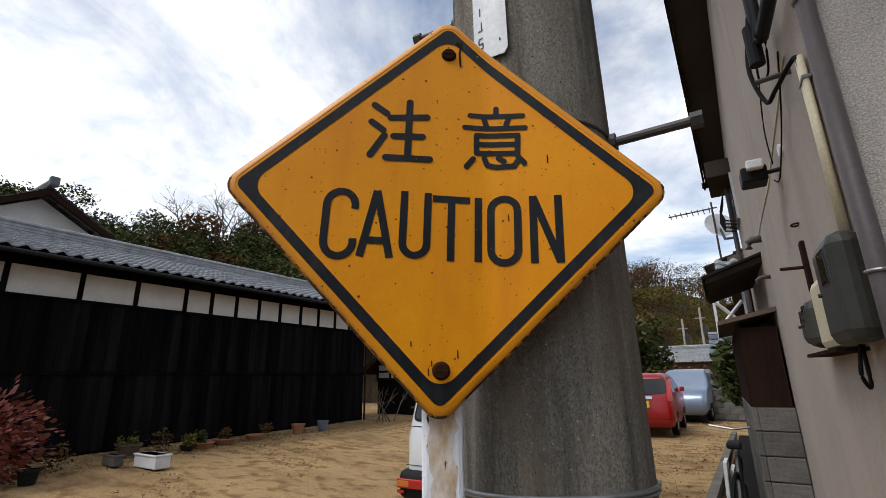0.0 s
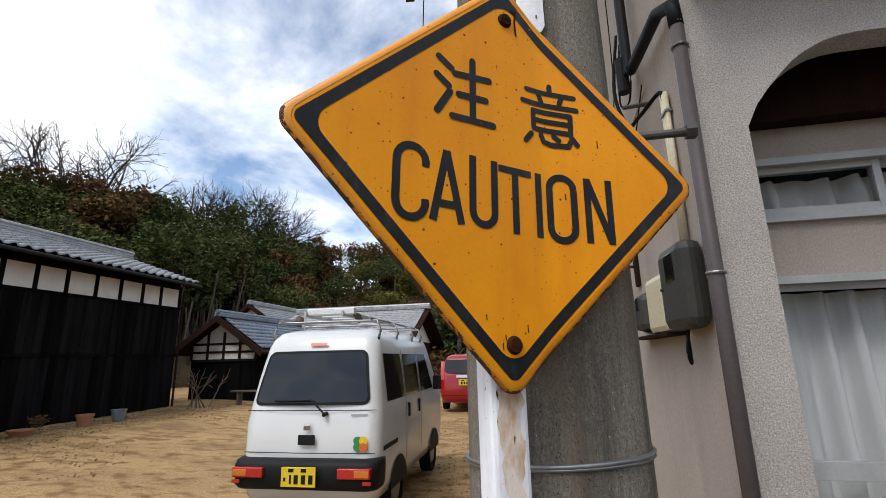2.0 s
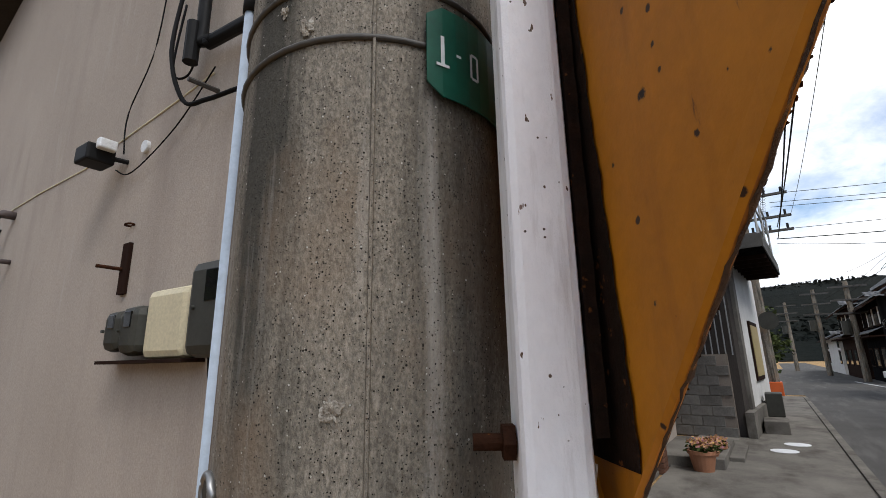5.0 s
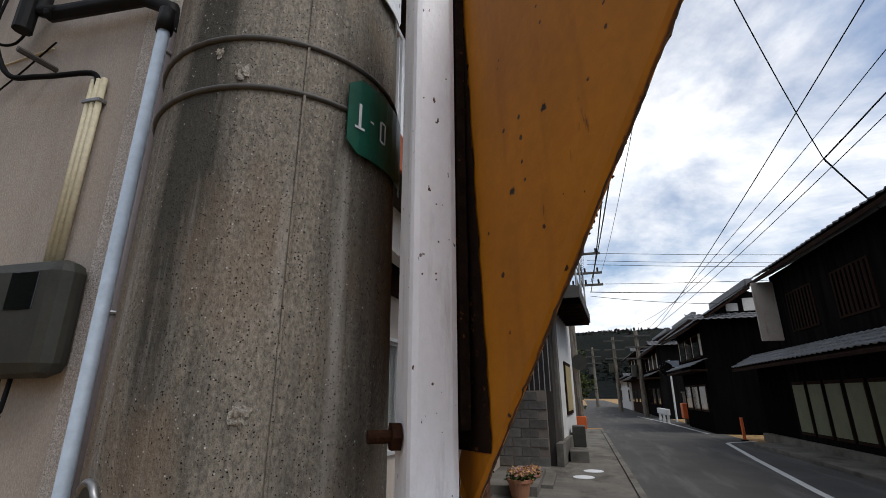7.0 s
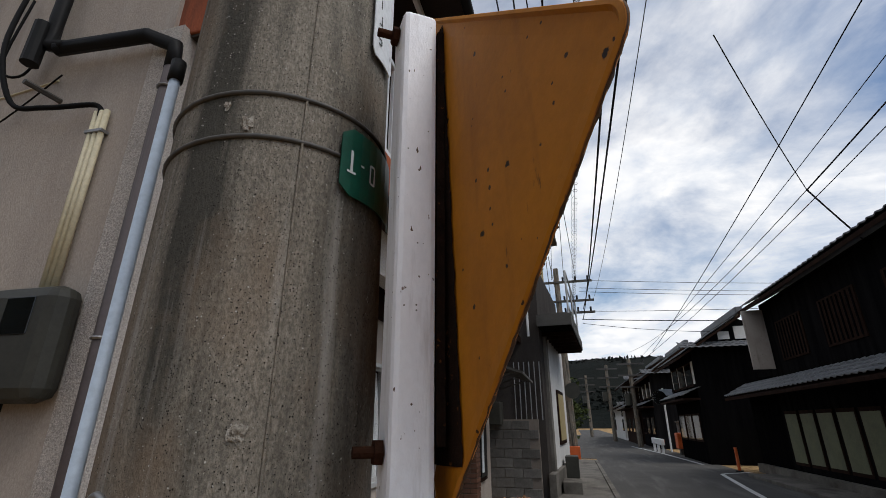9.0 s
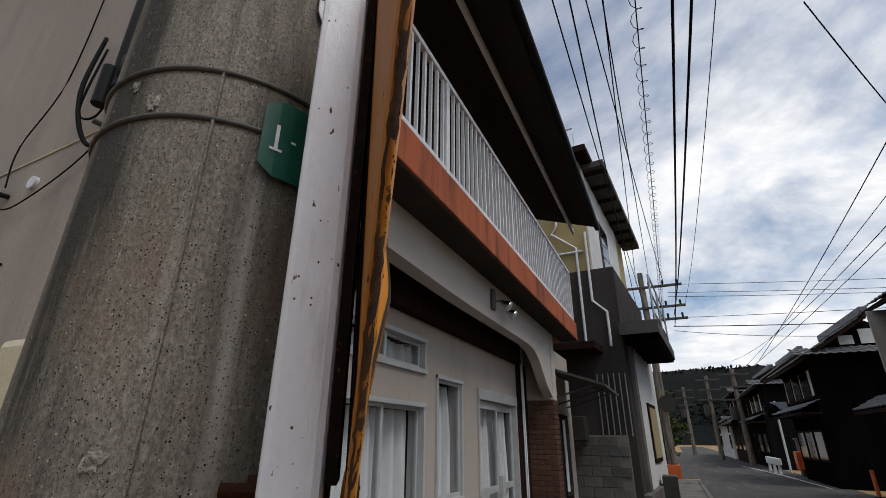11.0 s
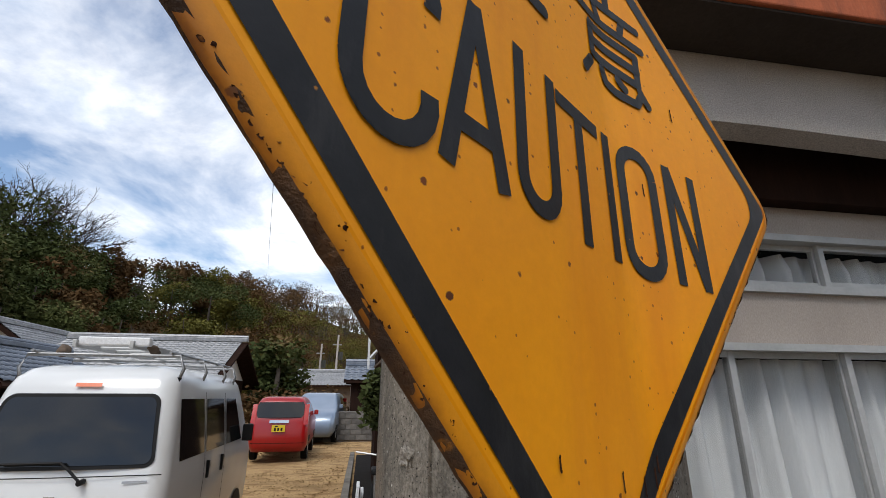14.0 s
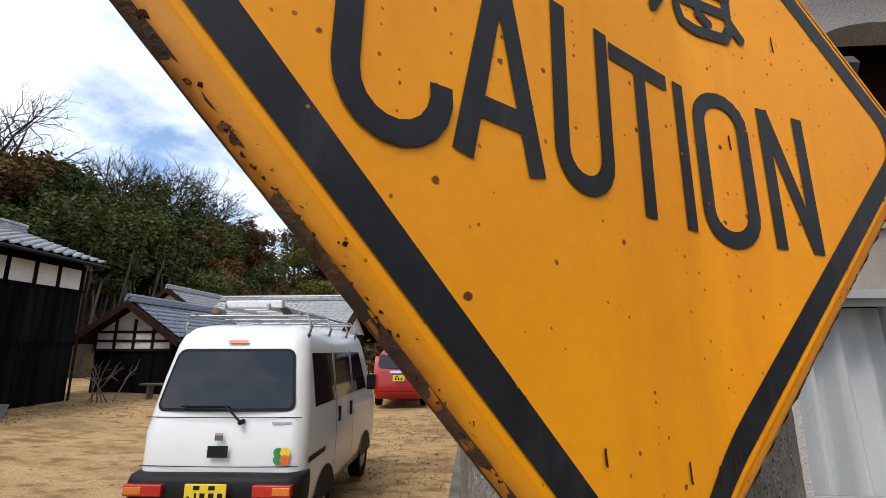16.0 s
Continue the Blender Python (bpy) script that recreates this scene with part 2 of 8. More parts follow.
M = {
    "sign": mat("sign_yellow_paint", (0.82, 0.310, 0.003), (0.74, 0.262, 0.003), 0.48, scale=6, fine=160, bump=0.03, spec=0.2, fine_mix=0.10, flat=True, spots=(((0.17, 0.045, 0.010), 62, 0.13, 0.16), ((0.09, 0.028, 0.010), 26, 0.055, 0.22), ((0.26, 0.08, 0.01), 130, 0.16, 0.12)), streaks=(((0.60, 0.175, 0.006), (16, 2.0, 1), 0.50, 0.80, 0.6), ((0.86, 0.40, 0.02), (60, 7, 1), 0.62, 0.82, 0.3))),
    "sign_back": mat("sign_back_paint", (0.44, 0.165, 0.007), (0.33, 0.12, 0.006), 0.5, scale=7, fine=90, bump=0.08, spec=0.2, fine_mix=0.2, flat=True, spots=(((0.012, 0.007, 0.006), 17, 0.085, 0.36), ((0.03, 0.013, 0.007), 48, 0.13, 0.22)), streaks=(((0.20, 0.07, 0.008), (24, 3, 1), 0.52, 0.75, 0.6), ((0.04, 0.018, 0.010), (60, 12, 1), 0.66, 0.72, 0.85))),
    "sign_edge": rim_paint("sign_edge_rusty"),
    "rust_crust": mat("rust_crust", (0.045, 0.022, 0.011), (0.16, 0.065, 0.012), 0.9, scale=45, fine=260, mix=(0.42, 0.66), bump=0.8, bump_dist=0.003, speck=(0.34, 0.13, 0.01), speck_at=(0.64, 0.72), speck_scale=90),
    "rust_wash": mat("rust_wash", (0.52, 0.33, 0.18), (0.85, 0.82, 0.77), 0.7, scale=30, fine=160, mix=(0.36, 0.54), bump=0.3, stretch=(1, 1, 0.5), speck=(0.06, 0.028, 0.014), speck_at=(0.60, 0.64), speck_scale=75),
    "rust": mat("rust", (0.050, 0.020, 0.010), (0.016, 0.008, 0.006), 0.9, scale=40, fine=300, bump=0.5, speck=(0.20, 0.07, 0.015), speck_at=(0.68, 0.74), speck_scale=90, spec=0.05),
    "sign_black": mat("sign_black_paint", (0.010, 0.0105, 0.012), (0.022, 0.022, 0.024), 0.42, scale=30, fine=150, mix=(0.45, 0.75), bump=0.05, spec=0.2, fine_mix=0.2, flat=True, spots=(((0.34, 0.14, 0.02), 45, 0.07, 0.12),), streaks=(((0.040, 0.038, 0.038), (50, 12, 1), 0.55, 0.75, 0.8),)),
    "post": mat("post_white_paint", (0.88, 0.88, 0.91), (0.78, 0.77, 0.80), 0.5, scale=14, fine=200, bump=0.3, stretch=(1, 1, 0.5), spec=0.3, fine_mix=0.10, speck=(0.10, 0.06, 0.04), speck_at=(0.71, 0.72), speck_scale=110, spots=(((0.06, 0.040, 0.030), 280, 0.30, 0.05),), streaks=(((0.52, 0.49, 0.49), (60, 60, 7), 0.56, 0.72, 0.6), ((0.12, 0.055, 0.030), (90, 90, 40), 0.70, 0.73, 0.9))),
    "concrete": mat("pole_concrete", (0.265, 0.236, 0.195), (0.085, 0.076, 0.063), 0.95, scale=7.0, fine=170, mix=(0.38, 0.64), bump=0.8, bump_dist=0.003, stretch=(1, 1, 0.6), spec=0.1, grain=300, fine_mix=0.7, spots=(((0.018, 0.016, 0.014), 230, 0.22, 0.16), ((0.022, 0.020, 0.018), 430, 0.38, 0.55), ((0.46, 0.44, 0.40), 260, 0.26, 0.28)), streaks=(((0.050, 0.048, 0.041), (12, 12, 1.1), 0.44, 0.62, 0.9), ((0.185, 0.135, 0.094), (5, 5, 3), 0.48, 0.66, 0.85), ((0.42, 0.40, 0.365), (24, 24, 1.3), 0.58, 0.76, 0.6))),
    "steel": mat("galvanised_steel", (0.30, 0.30, 0.30), (0.22, 0.22, 0.22), 0.45, 0.8, scale=15, fine=80, bump=0.05),
    "dark_steel": mat("dark_steel", (0.060, 0.057, 0.053), (0.10, 0.09, 0.08), 0.6, 0.4, scale=15, fine=80, bump=0.05),
    "green": mat("green_enamel", (0.008, 0.085, 0.055), (0.006, 0.06, 0.04), 0.35, scale=20, fine=100, bump=0.02),
    "white_plate": mat("white_plate", (0.68, 0.69, 0.70), (0.58, 0.58, 0.58), 0.45, scale=12, fine=80, bump=0.03),
    "stucco": mat("stucco_smooth", (0.412, 0.354, 0.305), (0.335, 0.284, 0.243), 0.9, scale=1.3, fine=150, bump=0.5, bump_dist=0.005, stretch=(1, 1, 0.5), fine_mix=0.45, streaks=(((0.27, 0.225, 0.195), (3.0, 3.0, 0.5), 0.52, 0.74, 0.6), ((0.46, 0.42, 0.385), (9, 9, 1.2), 0.60, 0.78, 0.5)), spec=0.1),
    "stucco_rough": mat("stucco_rough", (0.58, 0.525, 0.475), (0.42, 0.38, 0.34), 0.95, scale=2.0, fine=95, bump=1.0, bump_dist=0.008, grain=150, spec=0.1),
    "concrete_paint": mat("beam_paint", (0.41, 0.365, 0.33), (0.29, 0.25, 0.215), 0.85, scale=3.0, fine=110, mix=(0.42, 0.75), bump=0.35, speck=(0.13, 0.11, 0.09), speck_at=(0.68, 0.72), speck_scale=34, streaks=(((0.17, 0.14, 0.115), (6, 6, 0.8), 0.56, 0.74, 0.7),), spec=0.1),
    # Brown board tone, darkened to hold the shade under slab and eaves.
    "soffit": mat("soffit_brown_shaded", (0.055, 0.044, 0.037), (0.034, 0.027, 0.023), 0.95, spec=0.05, scale=2.0, fine=60, bump=0.1),
    "terracotta": mat("slab_red_paint", (0.42, 0.115, 0.050), (0.27, 0.075, 0.038), 0.85, scale=4.0, fine=110, bump=0.5, stretch=(1, 1, 0.35), streaks=(((0.09, 0.040, 0.028), (5, 5, 0.7), 0.50, 0.68, 0.8), ((0.50, 0.22, 0.13), (16, 16, 3), 0.60, 0.75, 0.5)), spots=(((0.10, 0.05, 0.035), 14, 0.12, 0.2),), spec=0.15),
    "alu": mat("aluminium", (0.45, 0.45, 0.44), (0.36, 0.36, 0.35), 0.5, 0.15, scale=6, fine=60, bump=0.02, spec=0.3, fine_mix=0.15),
    "alu_white": mat("balcony_white", (0.72, 0.73, 0.74), (0.60, 0.61, 0.62), 0.4, 0.1, scale=6, fine=60, bump=0.02, fine_mix=0.15),
    "curtain": mat("curtain_lace", (0.76, 0.77, 0.76), (0.58, 0.59, 0.59), 0.9, scale=3, fine=140, bump=0.1, spec=0.05, stretch=(6, 1, 0.3)),
    # Near-black so that the dimness indoors lies in the colour.
    "interior": mat("unlit_dark", (0.018, 0.016, 0.015), (0.012, 0.011, 0.010), 0.9, bump=0.0, spec=0.03),
    "brick": mat("brick_dark_red", (0.125, 0.060, 0.038), (0.070, 0.037, 0.026), 0.85, scale=9, fine=120, bump=0.3, per_object=0.25, spec=0.1),
    "mortar": mat("mortar", (0.20, 0.17, 0.145), None, 0.95, bump=0.2, spec=0.05),
    "wood_dark": mat("wood_dark", (0.028, 0.015, 0.011), (0.013, 0.008, 0.006), 0.9, spec=0.03, scale=6, fine=90, bump=0.25, stretch=(1, 1, 0.15)),
    "wood_grey": mat("wood_weathered", (0.13, 0.095, 0.07), (0.09, 0.07, 0.055), 0.85, scale=8, fine=120, bump=0.3, stretch=(0.3, 1, 1), spec=0.1),
    "charred": mat("charred_board", (0.004, 0.004, 0.0045), (0.013, 0.0125, 0.0125), 0.95, scale=5, fine=110, bump=0.35, stretch=(1, 1, 0.08), per_object=0.4, spec=0.0),
    "plaster": mat("white_plaster", (0.62, 0.61, 0.59), (0.50, 0.49, 0.47), 0.9, scale=2.5, fine=70, bump=0.08, spec=0.1),
    "tile": mat("roof_tile_grey", (0.27, 0.273, 0.28), (0.10, 0.103, 0.109), 0.38, scale=5, fine=30, bump=0.1, spec=0.7),
    "tile_dark": mat("roof_tile_dark", (0.12, 0.123, 0.13), (0.055, 0.057, 0.062), 0.5, scale=5, fine=30, bump=0.1, spec=0.35),
    "tile_blue": mat("roof_tile_blue", (0.14, 0.165, 0.205), (0.055, 0.068, 0.090), 0.36, scale=4, fine=30, bump=0.1, spec=0.6),
    "pvc": mat("drain_pipe_brown", (0.090, 0.072, 0.070), (0.070, 0.056, 0.055), 0.5, scale=5, fine=60, bump=0.02, spec=0.3),
    "pvc_blue": mat("cover_pale_blue", (0.45, 0.52, 0.60), (0.38, 0.44, 0.52), 0.5, bump=0.02),
    "cream": mat("cream_plastic", (0.60, 0.53, 0.36), (0.52, 0.46, 0.31), 0.5, bump=0.03),
    "box_grey": mat("meter_box_grey", (0.045, 0.044, 0.036), (0.028, 0.027, 0.022), 0.5, scale=6, bump=0.05, spec=0.3),
    "black": mat("black_rubber", (0.006, 0.006, 0.0065), (0.01, 0.01, 0.01), 0.7, spec=0.1, bump=0.05),
    "plastic_black": mat("black_plastic", (0.010, 0.010, 0.0105), (0.016, 0.016, 0.016), 0.55, spec=0.12, bump=0.02),
    "sand": mat("sandy_ground", (0.46, 0.305, 0.148), (0.27, 0.172, 0.085), 0.97, scale=0.9, fine=26, bump=1.0, bump_dist=0.03, stretch=(0.6, 1, 1), speck=(0.20, 0.118, 0.055), speck_at=(0.50, 0.66), speck_scale=4.5, grain=60, streaks=(((0.17, 0.105, 0.052), (0.5, 0.9, 1), 0.52, 0.68, 0.7),), spots=(((0.13, 0.075, 0.035), 9, 0.22, 0.35),), spec=0.08),
    "asphalt": mat("asphalt", (0.088, 0.084, 0.079), (0.060, 0.057, 0.054), 0.95, scale=0.8, fine=120, bump=0.3, spec=0.1, speck=(0.11, 0.105, 0.10), speck_scale=90, streaks=(((0.15, 0.143, 0.134), (0.25, 2.0, 1), 0.52, 0.72, 0.7),)),
    "pavement": mat("pavement_concrete", (0.175, 0.160, 0.140), (0.085, 0.077, 0.068), 0.95, scale=1.5, fine=60, bump=0.3, spec=0.1, streaks=(((0.055, 0.048, 0.040), (0.9, 1.6, 1), 0.50, 0.66, 0.75),)),
    "block": mat("concrete_block", (0.15, 0.14, 0.128), (0.08, 0.076, 0.07), 0.95, scale=5, fine=28, bump=1.0, bump_dist=0.012, per_object=0.2, spec=0.1),
    "line": mat("road_line", (0.62, 0.62, 0.60), (0.45, 0.45, 0.44), 0.8, scale=6, fine=40),
    "van": mat("van_white_paint", (0.62, 0.63, 0.63), (0.58, 0.59, 0.59), 0.25, scale=2, fine=8, bump=0.0, coat=0.4, fine_mix=0.06),
    "red": mat("car_red_paint", (0.30, 0.003, 0.004), (0.26, 0.003, 0.004), 0.3, scale=2, fine=8, bump=0.0, coat=0.25, fine_mix=0.06),
    "silver": mat("car_silver_paint", (0.20, 0.25, 0.33), (0.17, 0.22, 0.29), 0.3, 0.3, scale=2, fine=8, bump=0.0, coat=0.5, fine_mix=0.06),
    "car_glass": mat("car_glass", (0.006, 0.007, 0.008), (0.009, 0.010, 0.011), 0.05, bump=0.0, spec=0.5),
    "lamp_red": mat("lamp_red", (0.40, 0.02, 0.015), (0.34, 0.015, 0.012), 0.15, bump=0.0, coat=0.5),
    "lamp_orange": mat("lamp_orange", (0.55, 0.16, 0.02), None, 0.15, bump=0.0, coat=0.5),
    "plate_yellow": mat("plate_yellow", (0.70, 0.50, 0.02), None, 0.45, bump=0.0),
    "chrome": mat("chrome", (0.6, 0.6, 0.6), (0.55, 0.55, 0.55), 0.12, 1.0, bump=0.0),
    "st_green": mat("sticker_green", (0.02, 0.22, 0.06), None, 0.4, bump=0.0),
    "st_yellow": mat("sticker_yellow", (0.70, 0.48, 0.02), None, 0.4, bump=0.0),
    "st_orange": mat("sticker_orange", (0.65, 0.12, 0.02), None, 0.4, bump=0.0),
    "leaf": mat("leaf_dark_green", (0.040, 0.053, 0.018), (0.085, 0.092, 0.030), 0.75, scale=0.16, fine=2, mix=(0.42, 0.66), bump=0.0, spec=0.05, speck=(0.15, 0.10, 0.045), speck_at=(0.60, 0.70), speck_scale=0.30),
    "leaf_brown": mat("leaf_brown", (0.11, 0.062, 0.026), (0.055, 0.036, 0.018), 0.85, spec=0.05, scale=0.5, fine=3, bump=0.0),
    "leaf_bamboo": mat("leaf_bamboo", (0.12, 0.11, 0.025), (0.075, 0.075, 0.02), 0.75, scale=0.2, fine=2, bump=0.0, spec=0.05),
    "bark": mat("bark_grey", (0.085, 0.070, 0.058), (0.050, 0.042, 0.035), 0.9, scale=2, fine=30, bump=0.3, spec=0.05),
    "hill": mat("hill_ground", (0.060, 0.042, 0.022), (0.13, 0.095, 0.045), 0.95, scale=0.15, fine=1.5, bump=0.5, bump_dist=0.3, spec=0.03),
    "hill_far": mat("hill_far", (0.009, 0.011, 0.010), (0.018, 0.018, 0.015), 0.95, scale=0.03, fine=0.4, bump=0.6, bump_dist=2.0, spec=0.02),
    "yellow_wall": mat("yellow_wall", (0.36, 0.28, 0.125), (0.26, 0.20, 0.09), 0.85, scale=1.2, fine=60, bump=0.1),
    "terra_pot": mat("terracotta_pot", (0.32, 0.14, 0.07), (0.25, 0.11, 0.06), 0.8, bump=0.1),
    "orange": mat("orange_paint", (0.60, 0.11, 0.02), None, 0.5, bump=0.05),
    "zinc": mat("zinc_sheet", (0.095, 0.09, 0.082), (0.045, 0.043, 0.04), 0.8, 0.0, scale=2, fine=40, bump=0.05, spec=0.15),
    "flower": mat("flower_mix", (0.5, 0.30, 0.03), (0.25, 0.05, 0.30), 0.7, scale=30, fine=60, bump=0.0),
    "glass": glass("window_glass", (0.03, 0.035, 0.04), 0.02, 0.10),
    "siding": mat("dark_siding", (0.060, 0.052, 0.047), (0.032, 0.028, 0.026), 0.9, scale=2.5, fine=50, bump=0.3, stretch=(1, 1, 0.3), spec=0.05),
    "nest": mat("nest_scrap", (0.42, 0.39, 0.34), (0.16, 0.13, 0.10), 0.95, scale=160, fine=500, mix=(0.42, 0.58), bump=0.9, bump_dist=0.003, spec=0.05),
    # Blackish tone: shade of the gap behind the sign, with rust specks.
    "rust_shade": mat("rust_gap_shade", (0.012, 0.008, 0.006), (0.028, 0.014, 0.009), 0.9, scale=60, fine=300, bump=0.6, speck=(0.13, 0.05, 0.015), speck_at=(0.66, 0.72), speck_scale=110, spec=0.05),
    "straw": mat("dry_straw", (0.34, 0.23, 0.115), (0.20, 0.125, 0.06), 0.9, scale=3, fine=30, bump=0.0, spec=0.05),
}


# ---- mesh helpers ----
def part(name, bm, material, parent=None, label="", smooth=False):
    """Links a bmesh as one mesh object, under a thing or a part when one is given."""
    me = bpy.data.meshes.new(name)
    bmesh.ops.recalc_face_normals(bm, faces=bm.faces)
    bm.to_mesh(me)
    bm.free()
    me.materials.append(M[material])
    if smooth:
        for p in me.polygons:
            p.use_smooth = True
    ob = new(name, me)
    if parent is not None:
        ob.parent = parent
    if label:
        tagged(ob, label)
    return ob


def thing(name, label, category, group="", kind="", at=None):
    """An empty that carries the parts of one thing."""
    ob = new(name)
    ob.empty_display_size = 0.1
    if at is not None:
        ob.matrix_basis = at
    return tagged(ob, label, category, group, kind)


def solo(name, bm, material, label, category, group="", kind="", smooth=False):
    return tagged(part(name, bm, material, None, "", smooth), label, category, group, kind)


def add_box(bm, lo, hi, bevel=0.0, m=None):
    vs = [bm.verts.new((x, y, z)) for x in (lo[0], hi[0]) for y in (lo[1], hi[1]) for z in (lo[2], hi[2])]
    fs = [bm.faces.new([vs[i] for i in q]) for q in ((0, 1, 3, 2), (4, 6, 7, 5), (0, 4, 5, 1), (2, 3, 7, 6), (0, 2, 6, 4), (1, 5, 7, 3))]
    if bevel:
        es = list({e for f in fs for e in f.edges})
        out = bmesh.ops.bevel(bm, geom=es, offset=bevel, segments=2, affect='EDGES', profile=0.5)
        vs = [v for v in out["verts"] if v.is_valid] + [v for v in vs if v.is_valid]
    if m is not None:
        for v in set(vs):
            v.co = m @ v.co
    return bm


def box(lo, hi, bevel=0.0, m=None):
    return add_box(bmesh.new(), lo, hi, bevel, m)


def add_tube(bm, pts, r, sides=8, cap=True):
    """A tube along a line of points; r is one radius or one for each point."""
    pts = [Vector(p) for p in pts]
    rs = r if isinstance(r, (list, tuple)) else [r] * len(pts)
    rings = []
    for i, p in enumerate(pts):
        d = (pts[min(i + 1, len(pts) - 1)] - pts[max(i - 1, 0)]).normalized()
        a = d.orthogonal().normalized() if abs(d.z) > 0.95 else d.cross(Vector((0, 0, 1))).normalized()
        b = d.cross(a)
        rings.append([bm.verts.new(p + rs[i] * (math.cos(2 * math.pi * k / sides) * a + math.sin(2 * math.pi * k / sides) * b)) for k in range(sides)])
    for q, w in zip(rings, rings[1:]):
        for k in range(sides):
            bm.faces.new((q[k], q[(k + 1) % sides], w[(k + 1) % sides], w[k]))
    if cap:
        bm.faces.new(rings[0])
        bm.faces.new(rings[-1])
    return bm


def tube(pts, r, sides=8):
    return add_tube(bmesh.new(), pts, r, sides)


def add_prism(bm, outline, y0, y1, m=None):
    """An outline of (x, z) points pushed from y0 to y1."""
    a = [bm.verts.new((x, y0, z)) for x, z in outline]
    b = [bm.verts.new((x, y1, z)) for x, z in outline]
    bm.faces.new(a)
    bm.faces.new(b)
    n = len(a)
    for i in range(n):
        bm.faces.new((a[i], a[(i + 1) % n], b[(i + 1) % n], b[i]))
    if m is not None:
        for v in a + b:
            v.co = m @ v.co
    return bm


def prism(outline, y0, y1, m=None):
    return add_prism(bmesh.new(), outline, y0, y1, m)


def from_arrays(name, verts, faces, material, parent=None, label="", smooth=False):
    me = bpy.data.meshes.new(name)
    me.from_pydata(verts, [], faces)
    me.materials.append(M[material])
    me.update()
    if smooth:
        me.shade_smooth()
    ob = new(name, me)
    if parent is not None:
        ob.parent = parent
    if label:
        tagged(ob, label)
    return ob


def tile_roof(origin, along, down, n_along, n_down, w=0.27, h=0.24, wave=0.035, step=0.03):
    """Courses of curved roof tiles: along runs with the eave, down runs with the slope."""
    o, a, d = Vector(origin), Vector(along).normalized(), Vector(down).normalized()
    nrm = a.cross(d)
    if nrm.z < 0:
        nrm = -nrm
    prof = ((0.0, 0.55), (0.16, 1.0), (0.36, 0.6), (0.55, 0.12), (0.78, 0.0), (0.92, 0.2))
    verts, faces = [], []
    cols = n_along * len(prof) + 1
    for j in range(n_down):
        base = len(verts)
        for s, lift in ((j * h - 0.015, 0.0), ((j + 1) * h, step), ((j + 1) * h, 0.004)):
            for i in range(cols):
                k, p = divmod(i, len(prof))
                u, z = prof[p]
                jit = 0.004 * math.sin(k * 12.9 + j * 7.7)
                verts.append(o + a * ((k + u) * w) + d * s + nrm * (z * wave + lift + jit))
        for r in range(2):
            for i in range(cols - 1):
                q = base + r * cols + i
                faces.append((q, q + 1, q + cols + 1, q + cols))
    return verts, faces


def lerp(a, b, t):
    return a + (b - a) * t


# ---- ground ----
def ground_z(x, y):
    rise = min(0.33, 0.0508 * max(0.0, -x - 4.5))
    dip = -0.06 * max(0.0, min(1.0, (y - 0.8) / 1.5)) * max(0.0, min(1.0, (-x - 0.2) / 0.5)) * max(0.0, min(1.0, (12.0 - y) / 4))
    return (rise if y > 0.3 else rise * max(0.0, min(1.0, (y + 1.5) / 1.8))) + dip


def build_ground():
    xs = [-900, -300, -100, -60, -40, -30, -24, -20] + [i * 0.5 for i in range(-34, 5)] + [3, 5, 8, 12, 20, 40, 100, 300, 900]
    ys = [-900, -300, -60, -20, -8, -5] + [i * 0.5 for i in range(-8, 51)] + [28, 32, 38, 46, 60, 100, 300, 900]
    verts = []
    for y in ys:
        for x in xs:
            z = ground_z(x, y)
            if -16 < x < 0.5 and 1 < y < 25:
                z += 0.03 * (noise.noise(Vector((x * 0.5, y * 0.5, 0.3))) + 0.5 * noise.noise(Vector((x * 1.7, y * 1.7, 2)))) - 0.01
            verts.append((x, y, z - 0.005))
    nx = len(xs)
    faces = [(j * nx + i, j * nx + i + 1, (j + 1) * nx + i + 1, (j + 1) * nx + i) for j in range(len(ys) - 1) for i in range(nx - 1)]
    ob = from_arrays("ground", verts, faces, "sand", None, "", True)
    tagged(ob, "sandy yellow-brown parking ground with wheel tracks and dry grass", "ground", "", "structure")


build_ground()

bm = bmesh.new()
for (x0, x1, y0, y1, z) in ((-40, 120, -4.9, -0.42, 0.012), (23.5, 70, -0.419, 2.2, 0.010)):
    add_box(bm, (x0, y0, -0.1), (x1, y1, z))
solo("road", bm, "asphalt", "narrow grey asphalt village road with worn surface", "road", kind="structure")
bm = bmesh.new()
add_box(bm, (0.2, -0.40, -0.1), (22.5, 1.9, 0.03), 0.01)
solo("pavement", bm, "pavement", "worn concrete apron and pavement before the houses", "pavement", kind="structure")
bm = bmesh.new()
for i in range(36):
    add_box(bm, (0.3 + i * 0.6, -0.42, -0.1), (0.3 + i * 0.6 + 0.59, -0.30, 0.06), 0.012)
solo("kerb", bm, "pavement", "low concrete kerb stones along the road", "kerb", kind="structure")


def white_line(name, pts, w=0.13):
    verts, faces = [], []
    for i, p in enumerate(pts):
        p = Vector((*p, 0.017))
        d = Vector((*pts[min(i + 1, len(pts) - 1)], 0)) - Vector((*pts[max(i - 1, 0)], 0))
        s = d.normalized().cross(Vector((0, 0, 1))) * w / 2
        verts += [p - s, p + s]
    faces = [(2 * i, 2 * i + 1, 2 * i + 3, 2 * i + 2) for i in range(len(pts) - 1)]
    tagged(from_arrays(name, verts, faces, "line"), "worn white edge line on the asphalt", "road marking", "", "structure")


